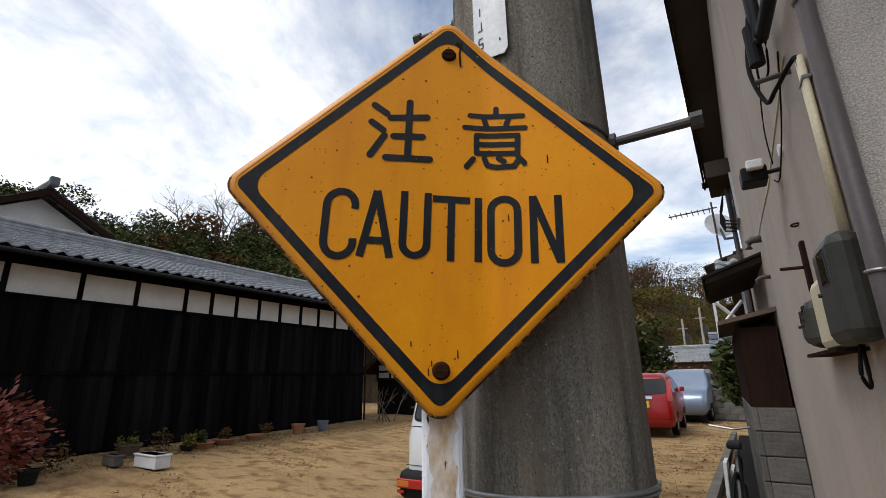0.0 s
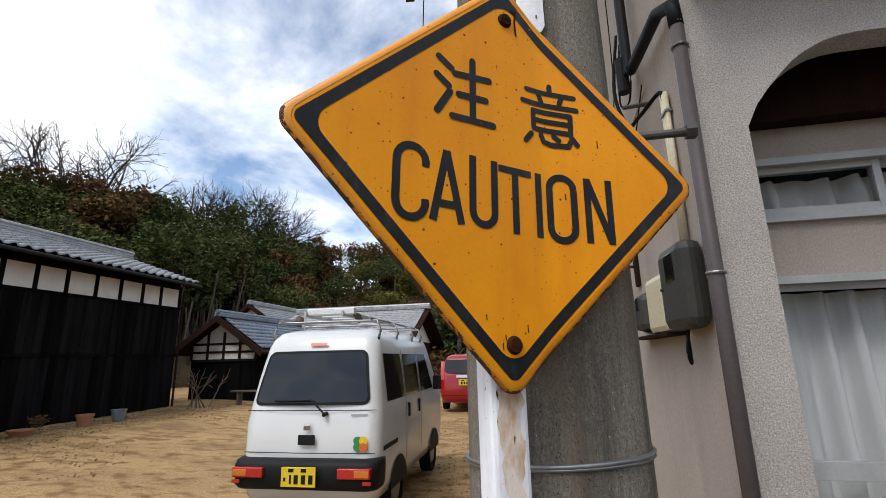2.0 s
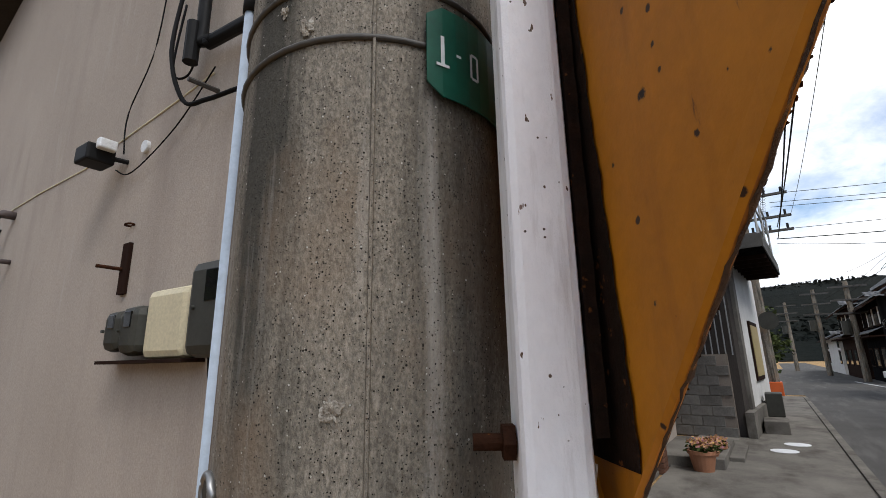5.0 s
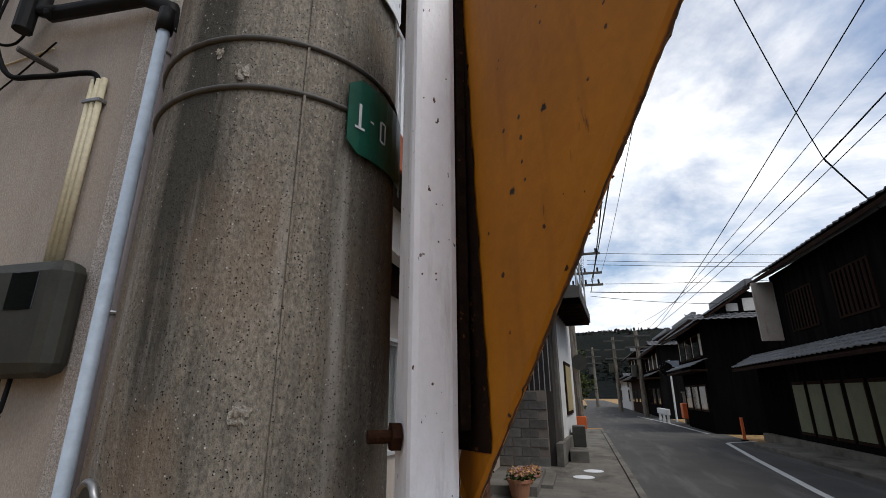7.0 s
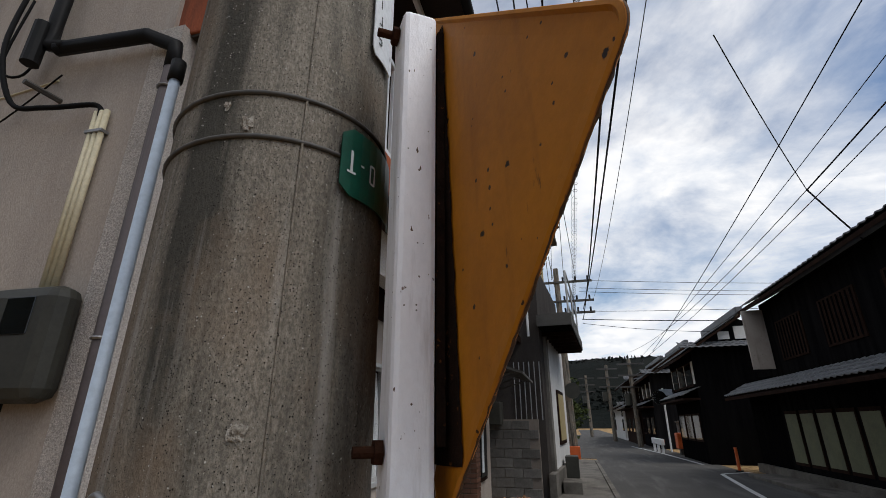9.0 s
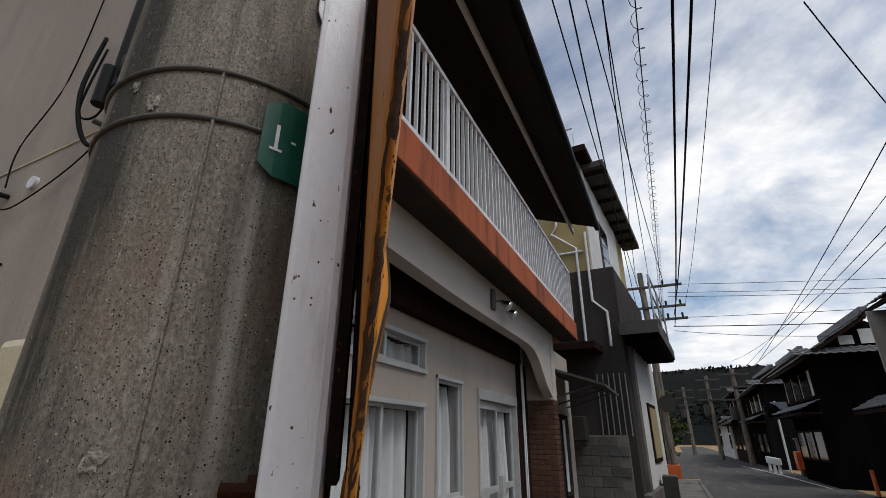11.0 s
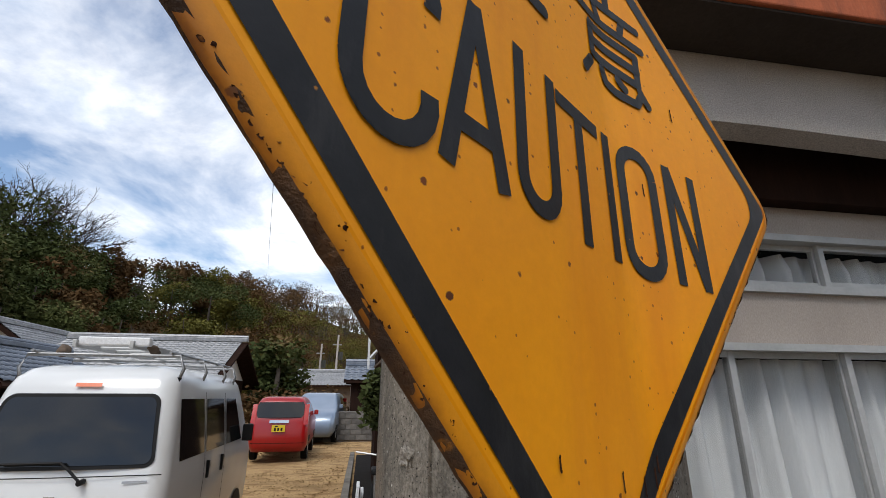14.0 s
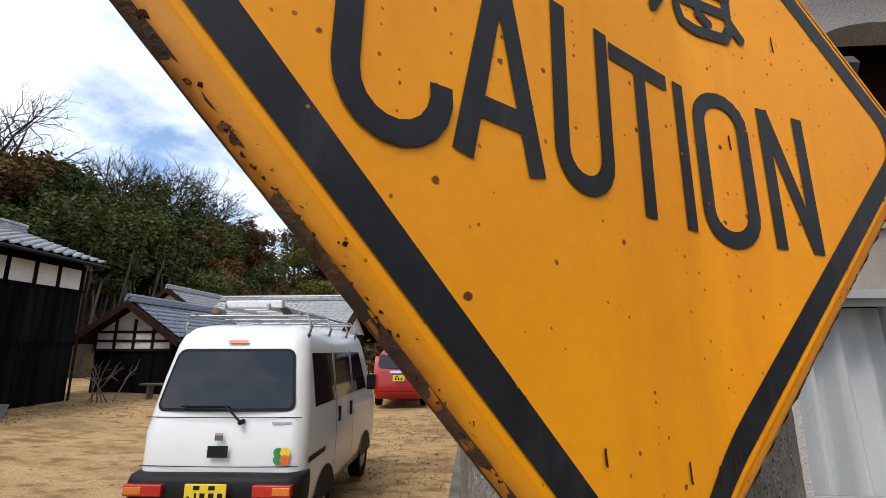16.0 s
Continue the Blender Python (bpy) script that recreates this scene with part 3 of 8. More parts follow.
white_line("road_marking", [(2, -2.75), (8.76, -3.12), (13, -3.52), (16, -3.84), (17.0, -3.95), (17.25, -4.05), (17.45, -4.3), (17.9, -5.0)])
white_line("road_marking", [(21, -4.3), (28, -4.0), (36, -3.3)])

# ---- caution sign ----
SIGN_C = Vector((-0.3323, 0.5395, 1.7639))
SIGN_V = Vector((0.0232, 0.0392, 0.999)).normalized()
SIGN_U = Vector((0.8062, 0.5901, -0.0419))
SIGN_U = (SIGN_U - SIGN_V * SIGN_U.dot(SIGN_V)).normalized()
SIGN_N = SIGN_U.cross(SIGN_V)
SIGN_M = Matrix((SIGN_U, SIGN_V, SIGN_N)).transposed().to_4x4()
SIGN_M.translation = SIGN_C
sign = thing("caution_sign", "yellow diamond caution sign, black border, rusty rolled edges", "road sign", at=SIGN_M)


def diamond(hu, hv, r, seg=6):
    """A diamond with rounded corners, as (u, v) points."""
    pts = []
    tips = [Vector((hu, 0)), Vector((0, hv)), Vector((-hu, 0)), Vector((0, -hv))]
    for i, p in enumerate(tips):
        a, b = (tips[i - 1] - p).normalized(), (tips[(i + 1) % 4] - p).normalized()
        half = a.angle(b) / 2
        t = r / math.tan(half)
        c = p + (a + b).normalized() * (r / math.sin(half))
        s, e = p + a * t - c, p + b * t - c
        a0 = math.atan2(s.y, s.x)
        a1 = math.atan2(e.y, e.x)
        while a1 < a0:
            a1 += 2 * math.pi
        for k in range(seg + 1):
            w = lerp(a0, a1, k / seg)
            pts.append((c.x + r * math.cos(w), c.y + r * math.sin(w)))
    return pts


BENDS = ((1, 0.0615, 0.12, radians(12.4)), (-1, 0.0095, 0.12, radians(2.1)))     # side, place, radius and angle of each bend


def fold(bm):
    """Bends a sign part: both wings lean forward from the post, the right one more."""
    for side, at_u, rad, ang in BENDS:
        span = rad * ang
        start = at_u - span / 2
        for k in range(5):
            bmesh.ops.bisect_plane(bm, geom=bm.verts[:] + bm.edges[:] + bm.faces[:], plane_co=(side * (start + span * k / 4), 0, 0), plane_no=(1, 0, 0))
        for v in bm.verts:
            d = side * v.co.x - start
            if d <= 0:
                continue
            a = min(d / rad, ang)
            rest = max(0.0, d - span)
            n = v.co.z
            v.co.x = side * (start + rad * math.sin(a) + rest * math.cos(a) - n * math.sin(a))
            v.co.z = rad * (1 - math.cos(a)) + rest * math.sin(a) + n * math.cos(a)
    return bm


def ring_skin(bm, levels, seg=6, fill=True):
    """A skin over diamond rings; each level is inset, corner radius and depth."""
    rings = [[bm.verts.new((u, v, n)) for u, v in diamond(0.3170 - i, 0.3170 - i, r, seg)] for i, r, n in levels]
    if fill:
        bm.faces.new(rings[0])
    for a, b in zip(rings, rings[1:]):
        for i in range(len(a)):
            bm.faces.new((a[i], a[(i + 1) % len(a)], b[(i + 1) % len(a)], b[i]))
    return bm


part("plate", fold(ring_skin(bmesh.new(), ((0.030, 0.020, 0.0), (0.016, 0.021, 0.0), (0.008, 0.022, -0.0012), (0.003, 0.023, -0.0032)))), "sign", sign)
part("rolled_rim", fold(ring_skin(bmesh.new(), ((0.0135, 0.021, 0.0003), (0.008, 0.022, -0.0004), (0.003, 0.023, -0.0022), (0.0, 0.024, -0.0045), (0.0005, 0.024, -0.0062), (0.0015, 0.024, -0.0066)), 8, False)),
     "sign_edge", sign, "rolled sign edge with flaking rust", smooth=True)
crust = fold(ring_skin(bmesh.new(), ((0.0040, 0.023, -0.0013), (0.0022, 0.023, -0.0025), (-0.0004, 0.024, -0.0045), (-0.0002, 0.024, -0.0062)), 8, False))
bmesh.ops.subdivide_edges(crust, edges=[e for e in crust.edges if e.calc_length() > 0.05], cuts=60)
bmesh.ops.delete(crust, geom=[f for f in crust.faces if f.calc_center_median().y > 0.01], context='FACES')
for v in crust.verts:
    q = noise.noise(v.co * 140) + 0.5 * noise.noise(v.co * 420)
    v.co.z += 0.0013 * q - 0.0002
    v.co.xy *= 1 + 0.0018 * q
part("rust_crust", crust, "rust_crust", sign, "flaking brown rust along the lower rolled edges", smooth=True)
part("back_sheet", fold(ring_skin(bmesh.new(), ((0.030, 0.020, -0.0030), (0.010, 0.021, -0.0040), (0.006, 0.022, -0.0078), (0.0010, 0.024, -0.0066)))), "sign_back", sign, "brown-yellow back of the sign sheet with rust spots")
bm = bmesh.new()
oa = [bm.verts.new((u, v, 0.0006)) for u, v in diamond(0.2965, 0.2960, 0.012)]
ob_ = [bm.verts.new((u, v, 0.0006)) for u, v in diamond(0.2755, 0.2750, 0.026)]
for i in range(len(oa)):
    bm.faces.new((oa[i], oa[(i + 1) % len(oa)], ob_[(i + 1) % len(oa)], ob_[i]))
part("border", fold(bm), "sign_black", sign, "black painted border")


def add_stroke(bm, pts, w, z=0.0007, ends=True):
    """A flat painted stroke with round joints along (u, v) points in millimetres."""
    pts = [Vector((p[0] / 1000, p[1] / 1000)) for p in pts]
    w = w / 2000
    for i, (a, b) in enumerate(zip(pts, pts[1:])):
        d = (b - a).normalized()
        sd = Vector((-d.y, d.x)) * w
        zz = z + i * 0.00001
        bm.faces.new([bm.verts.new((p.x, p.y, zz)) for p in (a - sd, b - sd, b + sd, a + sd)])
    for i, p in enumerate(pts if ends else pts[1:-1]):
        bm.faces.new([bm.verts.new((p.x + w * math.cos(k * math.pi / 6), p.y + w * math.sin(k * math.pi / 6), z + 0.0002 + i * 0.00001)) for k in range(12)])
    return bm


def arc(cx, cy, rx, ry, a0, a1, n=10):
    return [(cx + rx * math.cos(radians(lerp(a0, a1, k / n))), cy + ry * math.sin(radians(lerp(a0, a1, k / n)))) for k in range(n + 1)]


glyphs = {
    "letter_C": [(arc(-146.5, -25, 20, 21, -14, 180) + arc(-146.5, -79, 20, 21, 180, 374), False)],
    "letter_A": [([(-116, -99), (-97, 0)], False), ([(-97, 0), (-75, -99)], False), ([(-110, -75), (-81, -75)], False)],
    "letter_U": [([(-58, 2)] + arc(-41, -77, 17, 17, 180, 360) + [(-24, 1)], False)],
    "letter_T": [([(-17, -7), (37, -8)], False), ([(10, -7), (10, -100)], False)],
    "letter_I": [([(49, -3), (49, -100)], False)],
    "letter_O": [(arc(86, -23, 19, 18, 0, 180) + arc(86, -83, 19, 18, 180, 360) + [(105, -23)], False)],
    "letter_N": [([(127, -102), (127, -2)], False), ([(127, -3), (162, -101)], False), ([(162, -102), (162, -2)], False)],
    "kanji_pour": [([(-110, 141), (-91, 128)], True), ([(-113, 112), (-95, 99)], True), ([(-112, 57), (-93, 90)], True), ([(-57, 150), (-57, 124)], True),
                   ([(-85, 121), (-30, 126)], True), ([(-79, 90), (-36, 92)], True), ([(-89, 54), (-24, 55)], True), ([(-57, 124), (-57, 56)], True)],
    "kanji_mind": [([(76, 146), (76, 134)], True), ([(36, 134), (116, 131)], True), ([(57, 130), (61, 117)], True), ([(95, 129), (91, 116)], True), ([(28, 113), (119, 110)], True),
                   ([(46, 100), (108, 98)], True), ([(46, 100), (46, 70)], True), ([(108, 98), (107, 68)], True), ([(46, 85), (108, 83)], True), ([(46, 70), (107, 68)], True),
                   ([(41, 60), (31, 47)], True), ([(58, 61), (62, 50), (76, 46), (102, 47), (107, 55)], True), ([(79, 61), (87, 55)], True), ([(108, 62), (117, 51)], True)],
}
for name, strokes in glyphs.items():
    bm = bmesh.new()
    for k, (pts, ends) in enumerate(strokes):
        add_stroke(bm, pts, 8.5 if name == "kanji_mind" else (10.5 if name.startswith("kanji") else 10.6), 0.0007 + 0.00003 * k, ends)
    part(name, fold(bm), "sign_black", sign)


rb = random.Random(31)
bm = bmesh.new()
edge_a, edge_b = [], []
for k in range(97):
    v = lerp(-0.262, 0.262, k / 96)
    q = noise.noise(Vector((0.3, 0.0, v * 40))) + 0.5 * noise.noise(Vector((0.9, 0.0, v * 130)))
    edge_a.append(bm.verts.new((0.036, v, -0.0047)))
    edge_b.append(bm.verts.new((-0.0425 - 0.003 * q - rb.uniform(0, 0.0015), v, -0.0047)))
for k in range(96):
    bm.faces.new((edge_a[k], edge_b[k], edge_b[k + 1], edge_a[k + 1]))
# Band beside the post paints the post's shade along with rust.
part("rust_stain", fold(bm), "rust_shade", sign, "painted shade and dark rust on the sign back beside the post")


def bolt(parent, u, v, n=0.0):
    bm = bmesh.new()
    bmesh.ops.create_cone(bm, cap_ends=True, segments=20, radius1=0.0120, radius2=0.0090, depth=0.005, matrix=Matrix.Translation((u, v, n + 0.0028)))
    add_box(bm, (u - 0.0085, v - 0.0011, n + 0.0045), (u + 0.0085, v + 0.0011, n + 0.0060))
    part("bolt", bm, "rust", parent, "rusted bolt head")


bolt(sign, 0.001, 0.243)
bolt(sign, 0.001, -0.248)
# rust runs by the bolts, chips along the lower rim
for pts, w in (([(21, 266), (18, 246), (20, 222)], 3), ([(14, 266), (20, 262)], 5)):
    part("rust_run", add_stroke(bmesh.new(), pts, w, 0.0012), "rust", sign)
rnd = random.Random(5)
for u, v, l in ((62, -222, 10), (48, -226, 9), (-16, -246, 8), (22, -222, 9), (-12, -236, 6), (66, -216, 8), (92, -30, 9), (150, 62, 12), (-40, -212, 6)):
    part("rust_run", fold(add_stroke(bmesh.new(), [(u, v), (u + 0.5, v - l)], 1.6, 0.0009)), "rust", sign)
bm = bmesh.new()
for i in range(130):
    k = rnd.random() ** 0.8
    side = rnd.choice((-1, -1, 1))
    e = min(0.005, abs(rnd.gauss(0, 0.0016)))
    k = (0.45 * k + 0.55 * rnd.choice((0.16, 0.30, 0.42, 0.72, 0.93)) + rnd.gauss(0, 0.035)) % 1.0
    u, v = side * (lerp(0.309, 0.008, k) - e), -(lerp(0.006, 0.307, k) - e)
    r = rnd.uniform(0.0004, 0.0014)
    c = [bm.verts.new((u + r * rnd.uniform(0.5, 1.5) * math.cos(q), v + r * rnd.uniform(0.4, 1.2) * math.sin(q), -0.0030 + 0.6 * e + rnd.uniform(0, 0.0010))) for q in [j * 0.9 for j in range(7)]]
    bm.faces.new(c)
tagged(part("rust_flake", fold(bm), "rust", sign, "dark rust patches on the lower rim"), kind="stuff")

# ---- sign post ----
post = thing("sign_post", "white painted steel sign post, chipped and rust-stained", "sign post")
pu = Vector((0.829, 0.559, 0)).normalized()
pn = Vector((-pu.y, pu.x, 0))
PM = Matrix((pu, pn, Vector((0, 0, 1)))).transposed().to_4x4()
PM.translation = Vector((-0.3385, 0.5335, 0))
part("shaft", box((-0.027, 0.016, 0.0), (0.027, 0.060, 2.035), 0.007, PM), "post", post)
for z in (1.515, 2.012):
    part("mounting_bolt", tube([PM @ Vector((0, 0.012, z)), PM @ Vector((0, 0.088, z))], 0.0055, 10), "rust", post, "threaded rusty bolt")
    part("nut", tube([PM @ Vector((0, 0.061, z)), PM @ Vector((0, 0.069, z))], 0.012, 6), "rust", post)

# black filler between the sign back and the post: gap shade mixed with rust
rw = random.Random(21)
bm = bmesh.new()
gap_rings = [[bm.verts.new(PM @ Vector((u_ + rw.uniform(-0.0015, 0.0015), y_, 1.52 + 0.012 * k))) for u_, y_ in ((-0.0255, 0.0152), (0.0255, 0.0152), (0.0255, 0.0068), (-0.0255, 0.0068))] for k in range(42)]
bm.faces.new(gap_rings[0])
bm.faces.new(gap_rings[-1])
for a, b in zip(gap_rings, gap_rings[1:]):
    for k in range(4):
        bm.faces.new((a[k], a[(k + 1) % 4], b[(k + 1) % 4], b[k]))
bmesh.ops.recalc_face_normals(bm, faces=bm.faces)
part("rust_seam", bm, "rust_shade", post, "black filler of painted shade and rust behind the sign")
bm = bmesh.new()
for s_ in (0, 1):
    zs = [1.505 - 0.012 * k for k in range(24)]
    lft = [bm.verts.new(PM @ Vector((-0.020 + rw.uniform(-0.005, 0.004) + 0.0005 * k, 0.0153 - 0.0002 * s_, z))) for k, z in enumerate(zs)] if s_ == 0 else lft
rgt = [bm.verts.new(PM @ Vector((0.021 + rw.uniform(-0.006, 0.003) - 0.0004 * k, 0.0153, z))) for k, z in enumerate(zs)]
for k in range(len(zs) - 1):
    bm.faces.new((lft[k], rgt[k], rgt[k + 1], lft[k + 1]))
part("rust_stain", bm, "rust_wash", post, "orange-brown rust stain under the sign")

# ---- utility pole ----
PX, PY = -0.290, 0.788


def pole_r(z):
    return 0.158 - 0.0067 * z


pole = thing("utility_pole", "round grey concrete utility pole with mould seam and steel bands", "utility pole")
bm = bmesh.new()
rings = []
for i in range(30):
    z = i * 0.3
    rings.append([bm.verts.new((PX + (pole_r(z)) * math.cos(2 * math.pi * k / 72), PY + (pole_r(z)) * math.sin(2 * math.pi * k / 72), z)) for k in range(72)])
for a, b in zip(rings, rings[1:]):
    for k in range(72):
        bm.faces.new((a[k], a[(k + 1) % 72], b[(k + 1) % 72], b[k]))
bm.faces.new(rings[-1])
part("shaft", bm, "concrete", pole, smooth=True)


bm = bmesh.new()
cols_ = [[bm.verts.new((PX + (pole_r(z) + pr) * math.cos(radians(222 + da)), PY + (pole_r(z) + pr) * math.sin(radians(222 + da)), z)) for z in [0.02 * j for j in range(435)]] for da, pr in ((-1.0, -0.001), (-0.5, 0.0026), (0.4, 0.0030), (0.9, -0.001))]
for a, b in zip(cols_, cols_[1:]):
    for j in range(434):
        bm.faces.new((a[j], b[j], b[j + 1], a[j + 1]))
for j in range(435):
    q = 0.0010 * noise.noise(Vector((0, 0, j * 0.31)))
    for c in cols_[1:3]:
        c[j].co.xy += Vector((math.cos(radians(222)), math.sin(radians(222)))) * q
part("mould_seam", bm, "concrete", pole)


def band(z0, tilt, phase, w=0.008, proud=0.003, name="band", mt="dark_steel"):
    bm = bmesh.new()
    pts = []
    for k in range(49):
        a = 2 * math.pi * k / 48
        z = z0 + tilt * math.cos(a - phase)
        r = pole_r(z) + proud
        pts.append((PX + r * math.cos(a), PY + r * math.sin(a), z))
    add_tube(bm, pts, w / 2, 6)
    part(name, bm, mt, pole, smooth=True)


band(1.846, 0.006, 4.0, 0.0065, 0.001)
band(1.910, 0.004, 4.2, 0.0065, 0.001)
band(1.345, 0.010, 5.6, 0.007, 0.003, "band", "steel")
band(1.338, 0.012, 5.4, 0.005, 0.003, "band", "steel")


def pole_plate(name, a0, a1, z0, z1, mt, label, r_add=0.006):
    """A plate bent round the pole between two angles."""
    bm = bmesh.new()
    n = 10
    cols = []
    for k in range(n + 1):
        a = radians(lerp(a0, a1, k / n))
        cut = 0.012 if k in (0, n) else 0.0
        for rr_ in (0.0, 0.0015):
            r = pole_r(z0) + r_add + rr_
            cols.append((bm.verts.new((PX + r * math.cos(a), PY + r * math.sin(a), z0 + cut)), bm.verts.new((PX + r * math.cos(a), PY + r * math.sin(a), z1 - cut))))
    for k in range(n):
        for s in (0, 1):
            bm.faces.new((cols[2 * k + s][0], cols[2 * k + 2 + s][0], cols[2 * k + 2 + s][1], cols[2 * k + s][1]))
        bm.faces.new((cols[2 * k][0], cols[2 * k + 1][0], cols[2 * k + 3][0], cols[2 * k + 2][0]))
        bm.faces.new((cols[2 * k][1], cols[2 * k + 1][1], cols[2 * k + 3][1], cols[2 * k + 2][1]))
    return part(name, bm, mt, pole, label)


pole_plate("number_plate_green", 240, 300, 1.80, 1.895, "green", "curved green enamel plate with pale marks")
pole_plate("name_plate_white", 256, 281, 2.045, 2.32, "white_plate", "white strip plate with grey marks")


def mark(parent, a, z, w, h, mt, r_add):
    """A short bar that stands for a printed mark on a plate of the pole."""
    bm = bmesh.new()
    r = pole_r(z) + r_add
    p = Vector((PX + r * math.cos(radians(a)), PY + r * math.sin(radians(a)), z))
    t = Vector((-math.sin(radians(a)), math.cos(radians(a)), 0))
    up = Vector((0, 0, 1))
    bm.faces.new([bm.verts.new(q) for q in (p - t * w / 2 - up * h / 2, p + t * w / 2 - up * h / 2, p + t * w / 2 + up * h / 2, p - t * w / 2 + up * h / 2)])
    part("printed_mark", bm, mt, parent)


for a, z, w, h in ((246, 1.848, 0.004, 0.030), (246, 1.832, 0.014, 0.003), (253, 1.848, 0.006, 0.003), (259, 1.845, 0.003, 0.026), (262.5, 1.845, 0.003, 0.026), (260.8, 1.858, 0.008, 0.003), (260.8, 1.832, 0.008, 0.003)):
    mark(pole, a, z, w, h, "white_plate", 0.0085)
# characters 1, L and 2 stacked on the strip, then fine print
for a, z, w, h in ((262, 2.150, 0.003, 0.018), (263, 2.118, 0.003, 0.018), (262, 2.109, 0.010, 0.003), (262, 2.092, 0.009, 0.003), (260.4, 2.086, 0.003, 0.009), (262, 2.081, 0.009, 0.003), (263.6, 2.076, 0.003, 0.009), (262, 2.071, 0.009, 0.003),
                   (266, 2.20, 0.012, 0.003), (266, 2.21, 0.010, 0.003), (266, 2.22, 0.012, 0.003), (276, 2.075, 0.003, 0.006)):
    mark(pole, a, z, w, h, "box_grey", 0.0085)


def step_bolt(a, z, length=0.17):
    d = Vector((math.cos(radians(a)), math.sin(radians(a)), 0))
    c = Vector((PX, PY, z))
    r = pole_r(z)
    bm = tube([c + d * (r - 0.02), c + d * (r + length)], 0.008, 10)
    add_tube(bm, [c + d * (r + length), c + d * (r + length + 0.018)], 0.014, 6)
    add_tube(bm, [c + d * (r), c + d * (r + 0.012)], 0.016, 10)
    part("climbing_step", bm, "dark_steel", pole)


step_bolt(0, 1.900, 0.128)
step_bolt(187, 2.28, 0.095)

for a_, z_, s_ in ((212, 1.531, 0.011), (197, 1.868, 0.011), (186, 1.895, 0.007)):
    d_ = Vector((math.cos(radians(a_)), math.sin(radians(a_)), 0))
    t_ = Vector((-d_.y, d_.x, 0))
    c_ = Vector((PX, PY, z_)) + d_ * (pole_r(z_) + 0.001)
    bm = bmesh.new()
    bmesh.ops.create_icosphere(bm, subdivisions=3, radius=1.0)
    for v in bm.verts:
        q = 0.75 + 0.9 * noise.noise(v.co * 1.7 + Vector((a_, z_, 0))) + 0.5 * noise.noise(v.co * 5.0)
        v.co = c_ + (t_ * v.co.x * 0.75 + Vector((0, 0, v.co.y)) + d_ * v.co.z * 0.3) * s_ * q
    part("old_nest", bm, "nest", pole, "pale scrap of an old insect nest")
d_ = Vector((math.cos(radians(161)), math.sin(radians(161)), 0))
t_ = Vector((-d_.y, d_.x, 0))
c_ = Vector((PX, PY, 1.462)) + d_ * (pole_r(1.462) + 0.002)
eye_ = part("cable_eye", tube([c_ + (t_ * math.cos(k * math.pi / 10) + Vector((0, 0, math.sin(k * math.pi / 10)))) * 0.017 for k in range(21)], 0.0035, 8), "steel", pole, "steel rimmed cable opening", smooth=True)
part("plug", tube([c_ - d_ * 0.004, c_ + d_ * 0.001], 0.014, 16), "box_grey", eye_)

# ---- the house beside the pole ----
house = thing("house", "two-storey beige stucco house with arched porch and red balcony slab", "house")


def end_x(y):
    """The end wall stands slightly askew."""
    return 0.40 - 0.045 * (y - 1.95)


EM = Matrix.Translation((0.40, 1.95, 0)) @ Matrix.Rotation(math.atan(0.045), 4, 'Z')    # local y runs along the end wall, -x points out of it
RIDGE_Y, RIDGE_Z, BACK_Y, BACK_Z, FRONT_Y, FRONT_Z = 4.3, 6.35, 7.7, 4.30, 1.06, 5.22


def roof_z(y):
    return lerp(FRONT_Z, RIDGE_Z, (y - FRONT_Y) / (RIDGE_Y - FRONT_Y)) if y < RIDGE_Y else lerp(RIDGE_Z, BACK_Z, (y - RIDGE_Y) / (BACK_Y - RIDGE_Y))


# end wall with its gable top
bm = bmesh.new()
ys = [1.95, 3.0, RIDGE_Y, 5.6, 7.35]
lo = [bm.verts.new((end_x(y), y, -0.1)) for y in ys] + [bm.verts.new((end_x(y) + 0.18, y, -0.1)) for y in ys]
hi = [bm.verts.new((end_x(y), y, roof_z(y) - 0.06)) for y in ys] + [bm.verts.new((end_x(y) + 0.18, y, roof_z(y) - 0.06)) for y in ys]
n5 = len(ys)
for i in range(n5 - 1):
    bm.faces.new((lo[i], lo[i + 1], hi[i + 1], hi[i]))
    bm.faces.new((lo[n5 + i], lo[n5 + i + 1], hi[n5 + i + 1], hi[n5 + i]))
    bm.faces.new((hi[i], hi[i + 1], hi[n5 + i + 1], hi[n5 + i]))
bm.faces.new((lo[0], hi[0], hi[n5], lo[n5]))
bm.faces.new((lo[n5 - 1], hi[n5 - 1], hi[2 * n5 - 1], lo[2 * n5 - 1]))
part("end_wall", bm, "stucco", house, "smooth grey-beige stucco end wall")
part("footing", box((-0.06, 0.0, -0.1), (0.0, 5.4, 0.22), 0.01, EM), "pavement", house)
part("wall_crack", tube([EM @ Vector((-0.003, y, z)) for y, z in ((0.55, 2.98), (0.9, 2.93), (1.5, 2.86), (1.9, 2.80), (2.6, 2.79), (3.2, 2.76))], 0.005, 5), "cream", house, "filled crack line in the stucco")

